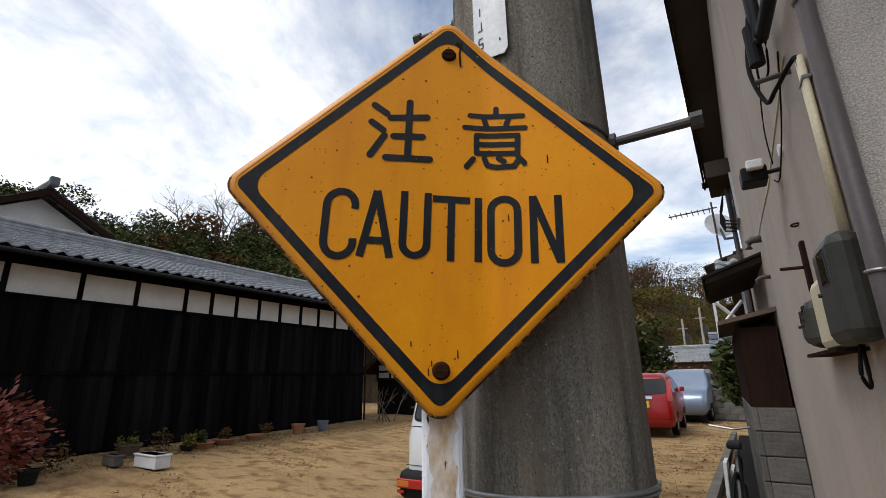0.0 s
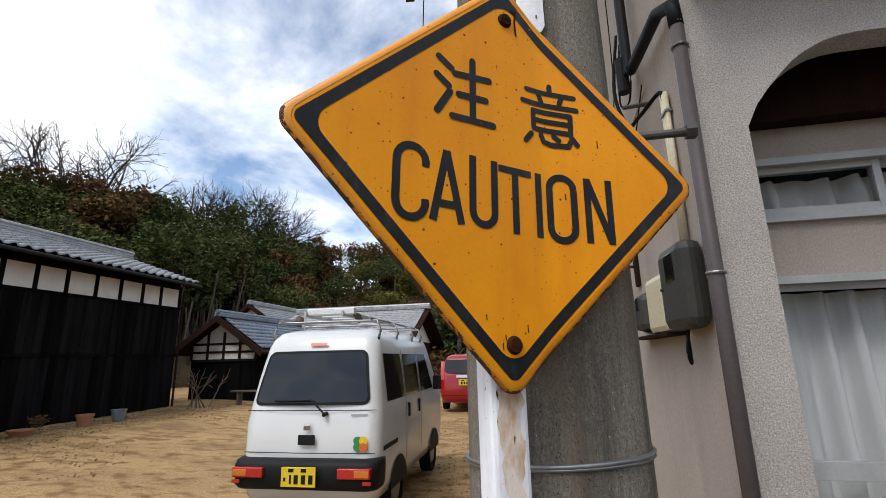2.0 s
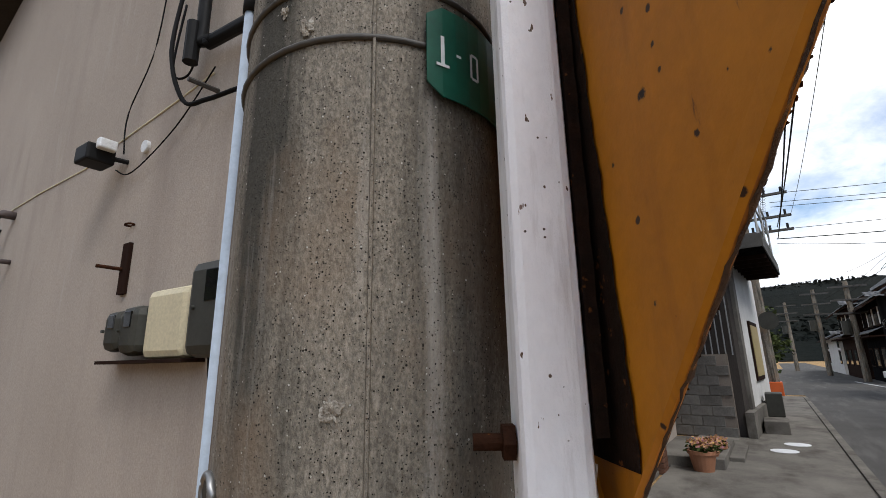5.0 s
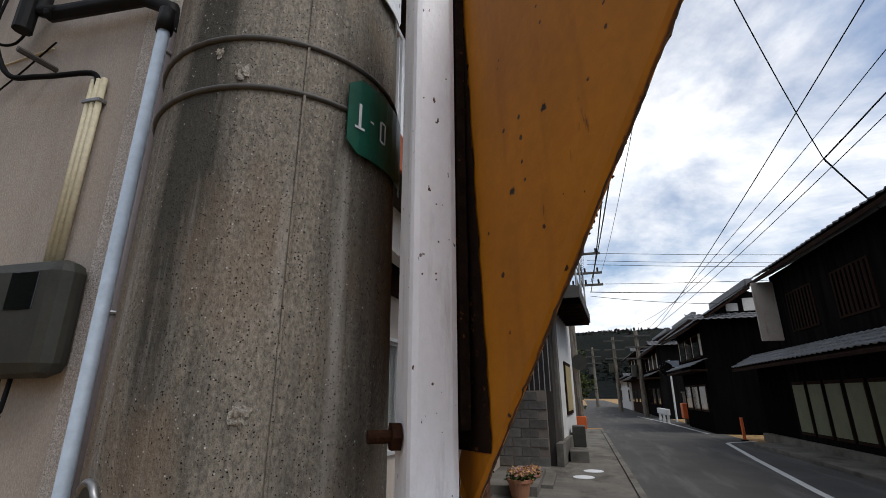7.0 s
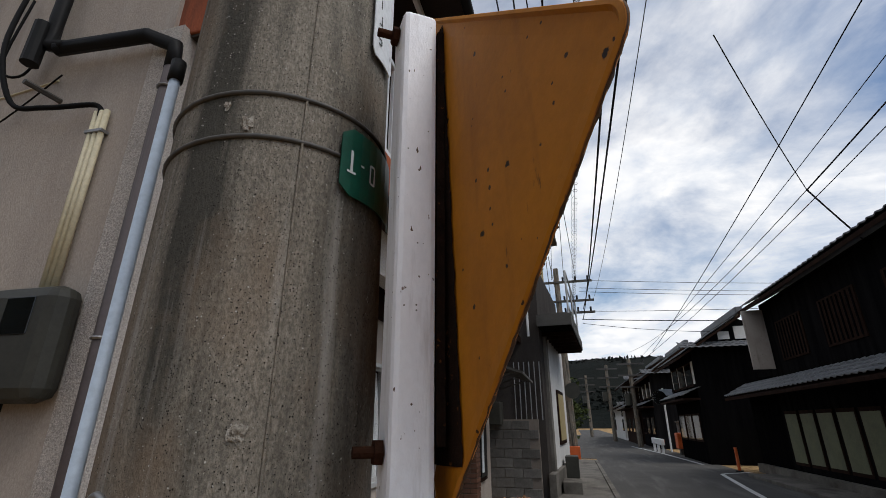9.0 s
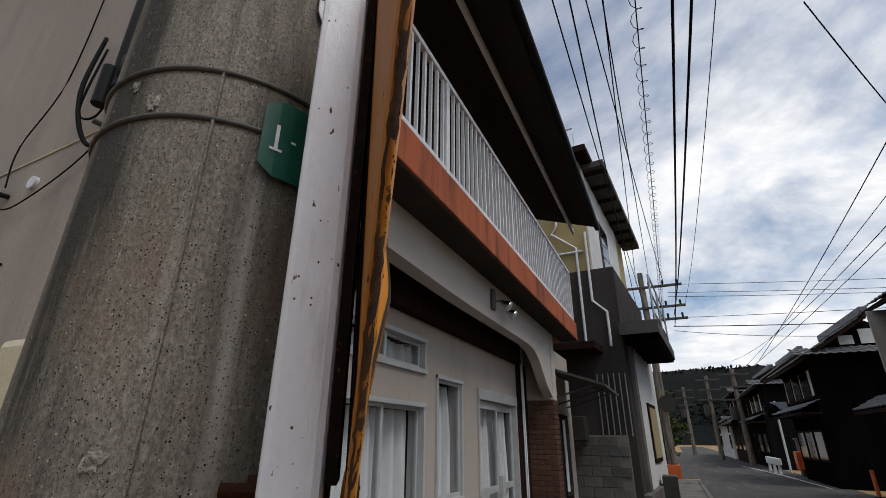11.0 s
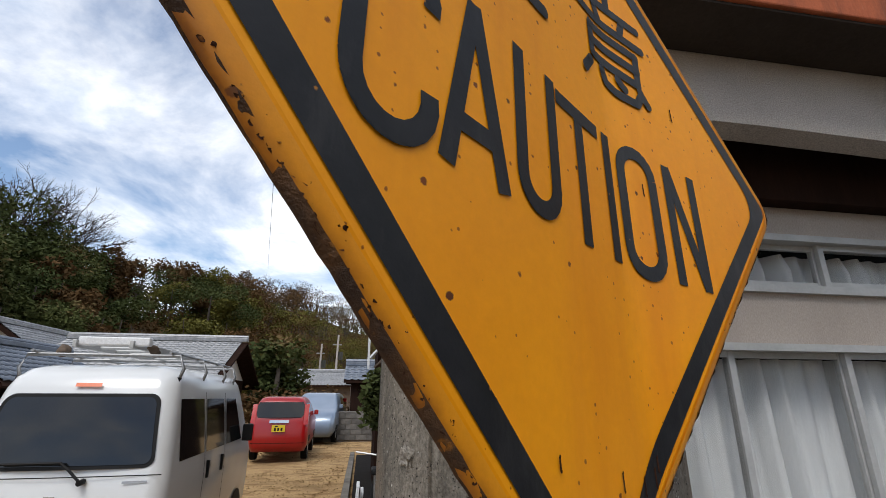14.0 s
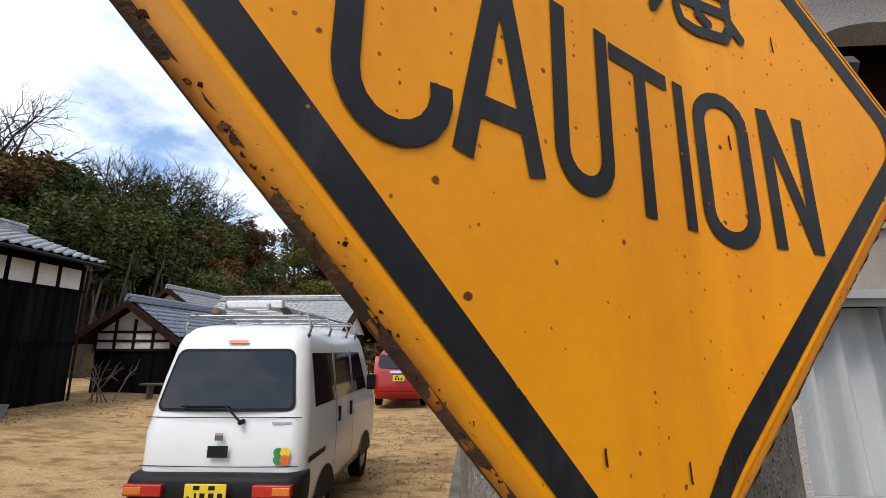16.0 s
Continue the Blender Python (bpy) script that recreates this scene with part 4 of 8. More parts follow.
# porch front: left pillar, beam and right pillar in one outline
ARCH = [(0.39, 0.0), (0.585, 0.0), (0.585, 2.40), (0.63, 2.49), (0.684, 2.560), (0.736, 2.618), (0.787, 2.668), (0.845, 2.709), (0.91, 2.741), (0.97, 2.757), (1.04, 2.764), (1.30, 2.763), (1.9, 2.750), (2.9, 2.722), (3.5, 2.715), (5.45, 2.715), (5.75, 2.68), (6.00, 2.58),
        (6.20, 2.42), (6.42, 2.25), (6.72, 2.12), (6.74, 2.09), (7.02, 2.09), (7.02, 3.16), (0.39, 3.16)]
bm = bmesh.new()
# split in convex-ish strips so that the faces fill cleanly
def strip(poly, y0=1.88, y1=2.02):
    add_prism(bm, poly, y0, y1)
strip([(0.39, 0.0), (0.585, 0.0), (0.585, 2.40), (0.39, 2.40)])
up = ARCH[2:-4]
for (xa, za), (xb, zb) in zip(up, up[1:]):
    if xb > xa:
        strip([(xa, za), (xb, zb), (xb, 3.16), (xa, 3.16)])
strip([(0.39, 2.40), (0.585, 2.40), (0.585, 3.16), (0.39, 3.16)])
strip([(6.74, 2.09), (7.02, 2.09), (7.02, 3.16), (6.74, 3.16)])
bmesh.ops.remove_doubles(bm, verts=bm.verts, dist=0.0005)
part("porch_front", bm, "stucco_rough", house, "rough stucco porch pillar and arched beam")
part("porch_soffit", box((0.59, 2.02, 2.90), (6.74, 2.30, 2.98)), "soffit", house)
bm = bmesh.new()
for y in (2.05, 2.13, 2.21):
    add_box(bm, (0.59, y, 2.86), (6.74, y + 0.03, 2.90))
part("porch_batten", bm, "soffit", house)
part("pillar_side_wall", box((0.40, 2.02, 0.0), (0.58, 2.30, 3.2)), "stucco", house)
part("upper_pillar", box((6.76, 2.02, 2.09), (7.02, 2.32, 3.2)), "concrete_paint", house)

# recessed ground floor wall with its openings
WY0, WY1 = 2.30, 2.46
OPEN = [(0.60, 3.25, 0.10, 1.83), (0.60, 3.25, 2.085, 2.40), (3.48, 4.12, 0.98, 2.11), (4.58, 6.12, 0.03, 2.085)]
bm = bmesh.new()
xs = sorted({0.45, 6.72} | {o[0] for o in OPEN} | {o[1] for o in OPEN})
for xa, xb in zip(xs, xs[1:]):
    cuts = sorted((o[2], o[3]) for o in OPEN if o[0] <= xa + 1e-6 and o[1] >= xb - 1e-6)
    z = 0.0
    for za, zb in cuts + [(2.95, 2.95)]:
        if za - z > 1e-4:
            add_box(bm, (xa, WY0, z), (xb, WY1, za))
        z = zb
bmesh.ops.remove_doubles(bm, verts=bm.verts, dist=0.0005)
part("porch_wall", bm, "stucco", house, "beige plaster wall under the porch")
part("shutter_head", box((0.60, 2.20, 2.56), (6.18, 2.30, 2.90), 0.006), "wood_dark", house, "dark brown boarded head over the windows")
part("floor_step", box((0.6, 1.95, 0.0), (6.7, 2.30, 0.06), 0.01), "pavement", house)
# Dark siding tone here stands in for the shade behind the balcony bars.
part("upper_wall", box((0.42, 2.46, 2.95), (8.1, 2.60, 5.3)), "siding", house, "upper wall behind the balcony, coloured dark for shade")
# Room surfaces take the unlit near-black, not a wall colour.
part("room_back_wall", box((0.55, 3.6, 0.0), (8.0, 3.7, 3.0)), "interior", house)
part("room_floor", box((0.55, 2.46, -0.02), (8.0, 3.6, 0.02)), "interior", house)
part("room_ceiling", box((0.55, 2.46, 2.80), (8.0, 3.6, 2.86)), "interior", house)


def curtain(parent, x0, x1, z0, z1, y=2.47, fold_w=0.13, amp=0.075, seed=1):
    r = random.Random(seed)
    n = max(8, int((x1 - x0) / fold_w * 8))
    verts, faces = [], []
    ph = [r.uniform(-0.6, 0.6) for _ in range(n // 8 + 3)]
    for j, z in enumerate((z0, lerp(z0, z1, 0.5), z1)):
        for i in range(n + 1):
            u = i / n
            s = (x1 - x0) * u / fold_w * 2 * math.pi
            k = int(s / (2 * math.pi))
            a = amp * (0.7 + 0.5 * math.sin(k * 1.7 + seed)) * (0.55 if j == 2 else 1.0)
            verts.append((lerp(x0, x1, u), y + a * math.sin(s + ph[k] + 0.15 * j), z))
    for j in range(2):
        for i in range(n):
            q = j * (n + 1) + i
            faces.append((q, q + 1, q + n + 2, q + n + 1))
    return from_arrays("curtain", verts, faces, "curtain", parent, "pleated white lace curtain", True)


def sash_window(name, x0, x1, z0, z1, panes, rail=None, seed=1, label=""):
    """An aluminium sliding window in the porch wall: frame, sashes in two tracks, panes and a curtain."""
    w = part(name, box((x0, 2.27, z1 - 0.035), (x1, 2.44, z1)), "alu", house, label)
    bm = box((x0, 2.27, z0), (x1, 2.44, z0 + 0.04))
    part("window_sill", bm, "alu", w)
    for xa in (x0, x1 - 0.035):
        part("window_frame", box((xa, 2.28, z0), (xa + 0.035, 2.44, z1)), "alu", w)
    pw = (x1 - x0 - 0.07) / panes
    for i in range(panes):
        xa = x0 + 0.035 + i * pw
        y = 2.31 + (0.03 if i % 2 else 0.0)
        bm = bmesh.new()
        a, b = xa - 0.012, xa + pw + 0.012
        add_box(bm, (a, y, z0 + 0.03), (a + 0.035, y + 0.028, z1 - 0.03), 0.003)
        add_box(bm, (b - 0.035, y, z0 + 0.03), (b, y + 0.028, z1 - 0.03), 0.003)
        add_box(bm, (a + 0.035, y + 0.002, z0 + 0.03), (b - 0.035, y + 0.026, z0 + 0.075))
        add_box(bm, (a + 0.035, y + 0.002, z1 - 0.065), (b - 0.035, y + 0.026, z1 - 0.03))
        if rail:
            add_box(bm, (a + 0.035, y + 0.001, rail[0]), (b - 0.035, y + 0.027, rail[1]), 0.002)
        sash = part("sash", bm, "alu", w)
        g = part("pane", box((a + 0.03, y + 0.011, z0 + 0.06), (b - 0.03, y + 0.015, z1 - 0.05)), "glass", w)
        g.visible_shadow = False
        if rail:
            part("latch", box((b - 0.03, y - 0.012, rail[0] + 0.01), (b - 0.008, y + 0.002, rail[0] + 0.07), 0.003), "dark_steel", w)
    curtain(w, x0 + 0.05, x1 - 0.05, z0 + 0.05, z1 - 0.06, seed=seed)
    return w


sash_window("window", 0.60, 3.25, 0.10, 1.83, 4, (0.97, 1.045), 3, "wide aluminium sliding window with white curtains")
sash_window("window", 0.60, 3.25, 2.085, 2.40, 4, None, 7, "low aluminium transom window with curtains")
sash_window("window", 3.48, 4.12, 0.98, 2.11, 1, None, 9, "narrow recessed window with lace curtain")
bm = bmesh.new()
door = part("door", box((4.58, 2.27, 1.965), (6.12, 2.44, 2.085), 0.004), "alu", house, "aluminium and glass entrance doors with transom bar")
for xa in (4.58, 6.08):
    part("door_frame", box((xa, 2.28, 0.03), (xa + 0.04, 2.44, 1.965)), "alu", door)
for i, xa in enumerate((4.62, 5.34)):
    bm = bmesh.new()
    y = 2.32 + 0.03 * i
    for a, b, c, d in ((xa, xa + 0.06, 0.05, 1.96), (xa + 0.68, xa + 0.74, 0.05, 1.96)):
        add_box(bm, (a, y, c), (b, y + 0.03, d), 0.003)
    for c, d in ((0.05, 0.20), (1.87, 1.96), (0.95, 1.02)):
        add_box(bm, (xa + 0.06, y, c), (xa + 0.68, y + 0.028, d), 0.002)
    leaf = part("door_leaf", bm, "alu", door)
    g = part("pane", box((xa + 0.05, y + 0.012, 0.19), (xa + 0.69, y + 0.016, 1.90)), "glass", leaf)
    g.visible_shadow = False
part("lock_box", box((5.34, 2.27, 0.92), (5.46, 2.32, 1.12), 0.006), "alu", door)
curtain(door, 4.66, 6.05, 0.15, 1.93, seed=12)
part("dark_panel", box((6.20, 2.285, 0.0), (6.72, 2.30, 2.6)), "wood_dark", house)
for xa in (6.36, 6.44):
    part("drain_tube", tube([(xa, 2.26, 0.02), (xa, 2.26, 2.9)], 0.012, 8), "white_plate", house)
mail = thing("mail_box", "small grey metal box on the porch step", "mail box")
part("body", box((4.32, 2.06, 0.06), (4.60, 2.26, 0.62), 0.01), "alu", mail)
part("lid", box((4.30, 2.03, 0.62), (4.62, 2.27, 0.66), 0.008), "zinc", mail)

# right pillar clad in brick
pillar = part("brick_pillar", box((6.755, 1.90, 0.0), (7.03, 2.32, 2.09)), "mortar", house, "pillar base clad in dark red brick")

# balcony
balcony = part("balcony_slab", box((0.42, 1.58, 3.14), (7.72, 2.46, 3.44), 0.008), "terracotta", house, "red-brown painted concrete balcony slab, streaked")
# Thin dark sheet that paints the shade under the slab.
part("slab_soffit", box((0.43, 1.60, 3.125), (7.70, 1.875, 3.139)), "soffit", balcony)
rail = part("balcony_rail", box((0.45, 1.60, 4.35), (7.66, 1.65, 4.40), 0.006), "alu_white", house, "white metal balcony railing with upright bars")
part("lower_rail", box((0.45, 1.605, 3.475), (7.66, 1.645, 3.515), 0.004), "alu_white", rail)
bar_me = None
for i in range(66):
    x = 0.50 + i * 0.1095
    wide = 0.028 if i % 2 == 0 else 0.017
    if bar_me is None or i < 2:
        o = part("bar", box((-wide / 2, 1.612, 3.515), (wide / 2, 1.638, 4.35)), "alu_white", rail)
        bar_me = bar_me or {}
        bar_me[i % 2] = o.data
    else:
        o = new("bar", bar_me[i % 2])
        o.parent = rail
    o.location.x = x
for x in (0.47, 2.2, 4.0, 5.8, 7.63):
    part("rail_post", box((x - 0.02, 1.60, 3.44), (x + 0.02, 1.64, 4.36), 0.003), "alu_white", rail)
for y in np.arange(1.72, 2.42, 0.11):
    part("end_bar", box((7.64, y, 3.515), (7.66, y + 0.02, 4.35)), "alu_white", rail)
part("end_rail", box((7.63, 1.65, 4.35), (7.67, 2.44, 4.40), 0.004), "alu_white", rail)

# roof
def roof_sheet(x0, x1, y0, z0, y1, z1, th, name, mt, label=""):
    """One sloping slab of the roof."""
    bm = bmesh.new()
    vs = []
    for x in (x0, x1):
        for y, z in ((y0, z0), (y1, z1)):
            for t in (0, th):
                vs.append(bm.verts.new((x, y, z + t)))
    for q in ((0, 1, 3, 2), (4, 6, 7, 5), (0, 4, 5, 1), (2, 3, 7, 6), (0, 2, 6, 4), (1, 5, 7, 3)):
        bm.faces.new([vs[i] for i in q])
    return part(name, bm, mt, house, label)


roof_sheet(-0.14, 7.70, FRONT_Y, FRONT_Z, RIDGE_Y, RIDGE_Z, 0.10, "roof_front", "soffit", "boarded roof underside, its dark tone holding shade")
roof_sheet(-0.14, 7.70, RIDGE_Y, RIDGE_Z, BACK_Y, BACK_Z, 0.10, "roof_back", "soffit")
part("eave_trim", box((0.2, 1.43, 5.12), (7.65, 1.47, 5.20)), "alu_white", house)
part("gutter", tube([(-0.1, 1.02, 5.20), (7.73, 1.02, 5.20)], 0.05, 10), "plastic_black", house, smooth=True)
for (ya, za, yb, zb, nm) in ((RIDGE_Y, RIDGE_Z, BACK_Y, BACK_Z, "verge_board"), (FRONT_Y, FRONT_Z, RIDGE_Y, RIDGE_Z, "verge_board")):
    bm = bmesh.new()
    vs = [bm.verts.new(p) for p in ((-0.17, ya, za - 0.08), (-0.17, yb, zb - 0.08), (-0.17, yb, zb + 0.13), (-0.17, ya, za + 0.13), (-0.145, ya, za - 0.08), (-0.145, yb, zb - 0.08), (-0.145, yb, zb + 0.13), (-0.145, ya, za + 0.13))]
    for q in ((0, 1, 2, 3), (4, 5, 6, 7), (0, 1, 5, 4), (2, 3, 7, 6), (0, 3, 7, 4), (1, 2, 6, 5)):
        bm.faces.new([vs[i] for i in q])
    part(nm, bm, "wood_dark", house)
v_, f_ = tile_roof((-0.16, RIDGE_Y, RIDGE_Z + 0.11), (1, 0, 0), (0, BACK_Y - RIDGE_Y, BACK_Z - RIDGE_Z), 30, 16)
tagged(from_arrays("roof_tiles", v_, f_, "tile", house, "dark grey roof tiles", True), kind="stuff")
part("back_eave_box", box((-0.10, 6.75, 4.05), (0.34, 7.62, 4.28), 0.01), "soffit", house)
part("verge_pipe", tube([(-0.19, BACK_Y + 0.05, BACK_Z + 0.02), (0.9, BACK_Y + 0.05, BACK_Z + 0.02)], 0.05, 10), "plastic_black", house)

# upper end window with its bar rail, near the back
win = part("upper_window", box((-0.03, 4.75, 3.42), (0.02, 5.35, 4.05), 0.0, EM), "alu", house, "small upper window with curved black rail")
part("pane", box((-0.04, 4.80, 3.47), (-0.031, 5.30, 4.0), 0.0, EM), "car_glass", win)
for i in range(9):
    yy = 4.78 + i * 0.068
    part("rail_bar", tube([EM @ Vector((-0.03, yy, 3.40)), EM @ Vector((-0.16, yy, 3.42)), EM @ Vector((-0.20, yy, 3.55)), EM @ Vector((-0.13, yy, 3.80))], 0.008, 5), "plastic_black", win)
part("down_pipe", tube([EM @ Vector((-0.05, 5.38, 4.2)), EM @ Vector((-0.05, 5.38, 2.3))], 0.03, 8), "pvc", house)

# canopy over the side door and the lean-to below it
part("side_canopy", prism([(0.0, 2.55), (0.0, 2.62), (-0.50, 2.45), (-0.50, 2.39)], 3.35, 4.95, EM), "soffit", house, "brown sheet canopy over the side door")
part("canopy_edge", prism([(0.02, 2.622), (0.02, 2.645), (-0.53, 2.46), (-0.53, 2.435)], 3.30, 5.0, EM), "plastic_black", house)
lean = thing("lean_to", "brown boarded lean-to on a concrete block base", "lean-to")
part("side_board", box((-0.30, 3.10, 1.24), (-0.02, 3.13, 1.92), 0.0, EM), "wood_dark", lean)
for j in range(8):
    part("board", box((-0.32, 3.12 + j * 0.30, 1.24), (-0.295, 3.41 + j * 0.30, 1.95), 0.004, EM), "wood_dark", lean)
for j, (a, b) in enumerate(((3.02, 4.2), (4.0, 5.6))):
    part("roof_board", prism([(0.0, 2.04 + 0.05 * j), (0.0, 2.08 + 0.05 * j), (-0.46, 1.98 + 0.05 * j), (-0.46, 1.945 + 0.05 * j)], a, b, EM), "wood_grey", lean)
part("core", box((-0.28, 3.14, 0.0), (-0.01, 5.5, 1.24), 0.0, EM), "mortar", lean)


def block_mesh(l, h, d):
    me = bpy.data.meshes.new("block")
    bm = box((0, 0, 0), (d, l, h), 0.008)
    bmesh.ops.recalc_face_normals(bm, faces=bm.faces)
    bm.to_mesh(me)
    bm.free()
    me.materials.append(M["block"])
    return me


bk = block_mesh(0.38, 0.19, 0.05)
bk_end = block_mesh(0.05, 0.19, 0.27)
for r in range(6):
    for j in range(6):
        o = new("block", bk)
        o.parent = lean
        o.matrix_basis = EM @ Matrix.Translation((-0.325, 3.10 + j * 0.39 + (0.0 if r % 2 else -0.0), 0.06 + r * 0.197))
    o = new("block", bk_end)
    o.parent = lean
    o.matrix_basis = EM @ Matrix.Translation((-0.275, 3.095, 0.06 + r * 0.197))

# drain pipe at the corner
pipe = thing("drain_pipe", "brown round downpipe with metal brackets at the house corner", "drain pipe")
part("pipe", tube([(0.372, 1.868, 0.05), (0.372, 1.868, 2.92)], 0.029, 16), "pvc", pipe, smooth=True)
part("elbow", tube([(0.372, 1.868, 2.90), (0.370, 1.875, 3.02), (0.34, 2.00, 3.08), (0.30, 2.45, 3.08)], 0.031, 12), "plastic_black", pipe, smooth=True)
part("upper_pipe", tube([(0.30, 2.40, 3.08), (0.30, 2.50, 3.11), (0.30, 2.52, 3.26), (0.30, 2.52, 4.6)], 0.030, 12), "plastic_black", pipe, smooth=True)
for z in (0.6, 1.80, 2.80):
    part("bracket", tube([(0.372 + 0.032 * math.cos(k * 0.5236), 1.868 + 0.032 * math.sin(k * 0.5236), z) for k in range(13)], 0.006, 6), "steel", pipe)
    part("bracket_stay", tube([(0.39, 1.875, z), (0.47, 1.90, z)], 0.005, 6), "steel", pipe)
cover = thing("cable_cover", "pale blue plastic cable guard tube", "cable guard")
part("tube", tube([(PX - 0.092, PY + 0.150, 0.0), (PX - 0.086, PY + 0.146, 2.02)], 0.0075, 14), "pvc_blue", cover, smooth=True)
part("cap", tube([(PX - 0.086, PY + 0.146, 2.015), (PX - 0.086, PY + 0.146, 2.05)], 0.0105, 12), "plastic_black", cover, "black end cap", smooth=True)
conduit = thing("conduit", "three cream conduit pipes clipped to the wall", "conduit")
for i in range(3):
    part("tube", tube([EM @ Vector((-0.02, 0.20 + 0.026 * i, 1.98)), EM @ Vector((-0.02, 0.20 + 0.026 * i, 2.75))], 0.0115, 10), "cream", conduit, smooth=True)
part("clip", box((-0.036, 0.185, 2.64), (0.0, 0.27, 2.655), 0.002, EM), "steel", conduit)


def meter(name, label, y0, y1, z0, z1, depth, mt, window=True, lid=True):
    t = thing(name, label, "meter box")
    part("body", box((-depth, y0, z0), (-0.005, y1, z1), min(0.045, depth / 2.6), EM), mt, t, smooth=False)
    if window:
        part("window", box((-depth - 0.004, lerp(y0, y1, 0.25), lerp(z0, z1, 0.55)), (-depth + 0.004, lerp(y0, y1, 0.6), lerp(z0, z1, 0.88)), 0.003, EM), "car_glass", t)
    if lid:
        part("seal_knob", tube([EM @ Vector((-depth - 0.012, lerp(y0, y1, 0.8), lerp(z0, z1, 0.5))), EM @ Vector((-depth, lerp(y0, y1, 0.8), lerp(z0, z1, 0.5)))], 0.008, 8), mt, t)
    return t


big_box = meter("meter_box", "large olive-grey plastic meter cover on the wall", 0.05, 0.38, 1.60, 1.98, 0.115, "box_grey")
meter("meter_box", "cream metal cabinet with hinged door", 0.41, 0.74, 1.60, 1.90, 0.09, "cream", False, False)
meter("meter_box", "dark grey electricity meter with glass window", 0.75, 0.92, 1.62, 1.84, 0.115, "box_grey")
meter("meter_box", "dark grey electricity meter with glass window", 0.93, 1.09, 1.64, 1.83, 0.105, "box_grey")
part("shelf_board", box((-0.10, 0.39, 1.585), (0.0, 1.12, 1.60), 0.0, EM), "wood_dark", big_box)


def cable(name, label, pts, r=0.008, mt="black"):
    """A hanging cable through the given points, smoothed."""
    pts = [Vector(p) for p in pts]
    out = []
    for i in range(len(pts) - 1):
        p0, p1, p2, p3 = pts[max(i - 1, 0)], pts[i], pts[i + 1], pts[min(i + 2, len(pts) - 1)]
        for k in range(6):
            t = k / 6
            out.append(0.5 * ((2 * p1) + (p2 - p0) * t + (2 * p0 - 5 * p1 + 4 * p2 - p3) * t * t + (3 * p1 - p0 - 3 * p2 + p3) * t ** 3))
    out.append(pts[-1])
    return solo(name, tube(out, r, 6), mt, label, "cable", smooth=True)


W = lambda x, y, z: EM @ Vector((x, y, z))
cable("cable", "thick black drop cable looping to the conduit", [W(-0.03, 0.9, 3.6), W(-0.12, 0.75, 3.1), W(-0.10, 0.62, 2.80), W(-0.08, 0.45, 2.76), W(-0.03, 0.26, 2.78), W(-0.02, 0.23, 2.72)], 0.011)
cable("cable", "thin black cable loop on the wall", [W(-0.03, 0.85, 3.5), W(-0.08, 0.80, 3.05), W(-0.05, 0.70, 3.0), W(-0.04, 0.62, 3.2)], 0.006)
cable("cable", "thin wire down to the wall lamp", [W(-0.02, 1.1, 4.2), W(-0.02, 1.15, 3.4), W(-0.03, 1.35, 3.0), W(-0.03, 1.33, 2.74)], 0.004)
cable("cable", "thin wire drooping across the wall", [W(-0.03, 1.40, 2.66), W(-0.03, 1.2, 2.60), W(-0.03, 0.8, 2.75), W(-0.03, 0.5, 2.98)], 0.004)
cable("cable", "black cables hanging under the meter cover", [W(-0.06, 0.22, 1.60), W(-0.08, 0.20, 1.50), W(-0.05, 0.26, 1.46), W(-0.04, 0.30, 1.60)], 0.007)
lamp = thing("wall_lamp", "small floodlight with sensor on a bracket", "wall lamp")
part("head", box((-0.20, 1.34, 2.66), (-0.06, 1.50, 2.76), 0.012, EM @ Matrix.Translation((0, 0, 0))), "plastic_black", lamp)
part("sensor", box((-0.17, 1.28, 2.72), (-0.08, 1.33, 2.78), 0.01, EM), "white_plate", lamp)
part("bracket", tube([W(-0.08, 1.35, 2.70), W(0.0, 1.33, 2.70)], 0.014, 8), "plastic_black", lamp)
part("junction_cap", tube([W(-0.02, 1.13, 2.74), W(0.0, 1.13, 2.74)], 0.035, 14), "white_plate", lamp)
for y, z, nm in ((3.05, 2.70, "bent vent pipe end, grey plastic"), (2.95, 2.33, "small bent drain stub, grey plastic")):
    v = thing("vent_pipe", nm, "vent pipe")
    r_ = 0.032 if z > 2.5 else 0.018
    part("pipe", tube([W(0.0, y, z), W(-0.07, y, z), W(-0.10, y, z - 0.02), W(-0.105, y, z - 0.08)], r_, 10), "pvc", v, smooth=True)
hp = thing("hook_plate", "dark wooden plate with a rusty peg", "wall hook")
part("plate", box((-0.02, 1.13, 1.93), (0.0, 1.20, 2.20), 0.003, EM), "wood_dark", hp)
part("peg", tube([W(-0.02, 1.17, 2.06), W(-0.12, 1.22, 2.07)], 0.010, 6), "rust", hp)
part("ring", tube([W(-0.015 - 0.02 * math.sin(k * 0.7), 1.17 + 0.03 * math.cos(k * 0.7), 2.30) for k in range(10)], 0.006, 5), "rust", hp)
bkt = thing("wire_bracket", "rusty wall bracket for the drop cable", "wall bracket")
part("arm", tube([W(0.0, 0.50, 2.86), W(-0.14, 0.52, 2.86)], 0.012, 6), "dark_steel", bkt)
part("insulator", tube([W(-0.10, 0.60, 3.0), W(-0.10, 0.60, 3.22)], 0.035, 12), "plastic_black", bkt)

# floodlight pair on the beam
fl = thing("flood_light", "twin chrome flood lamps on the porch beam", "flood light")
part("base", box((3.93, 1.84, 2.82), (4.02, 1.88, 3.05), 0.01), "dark_steel", fl)
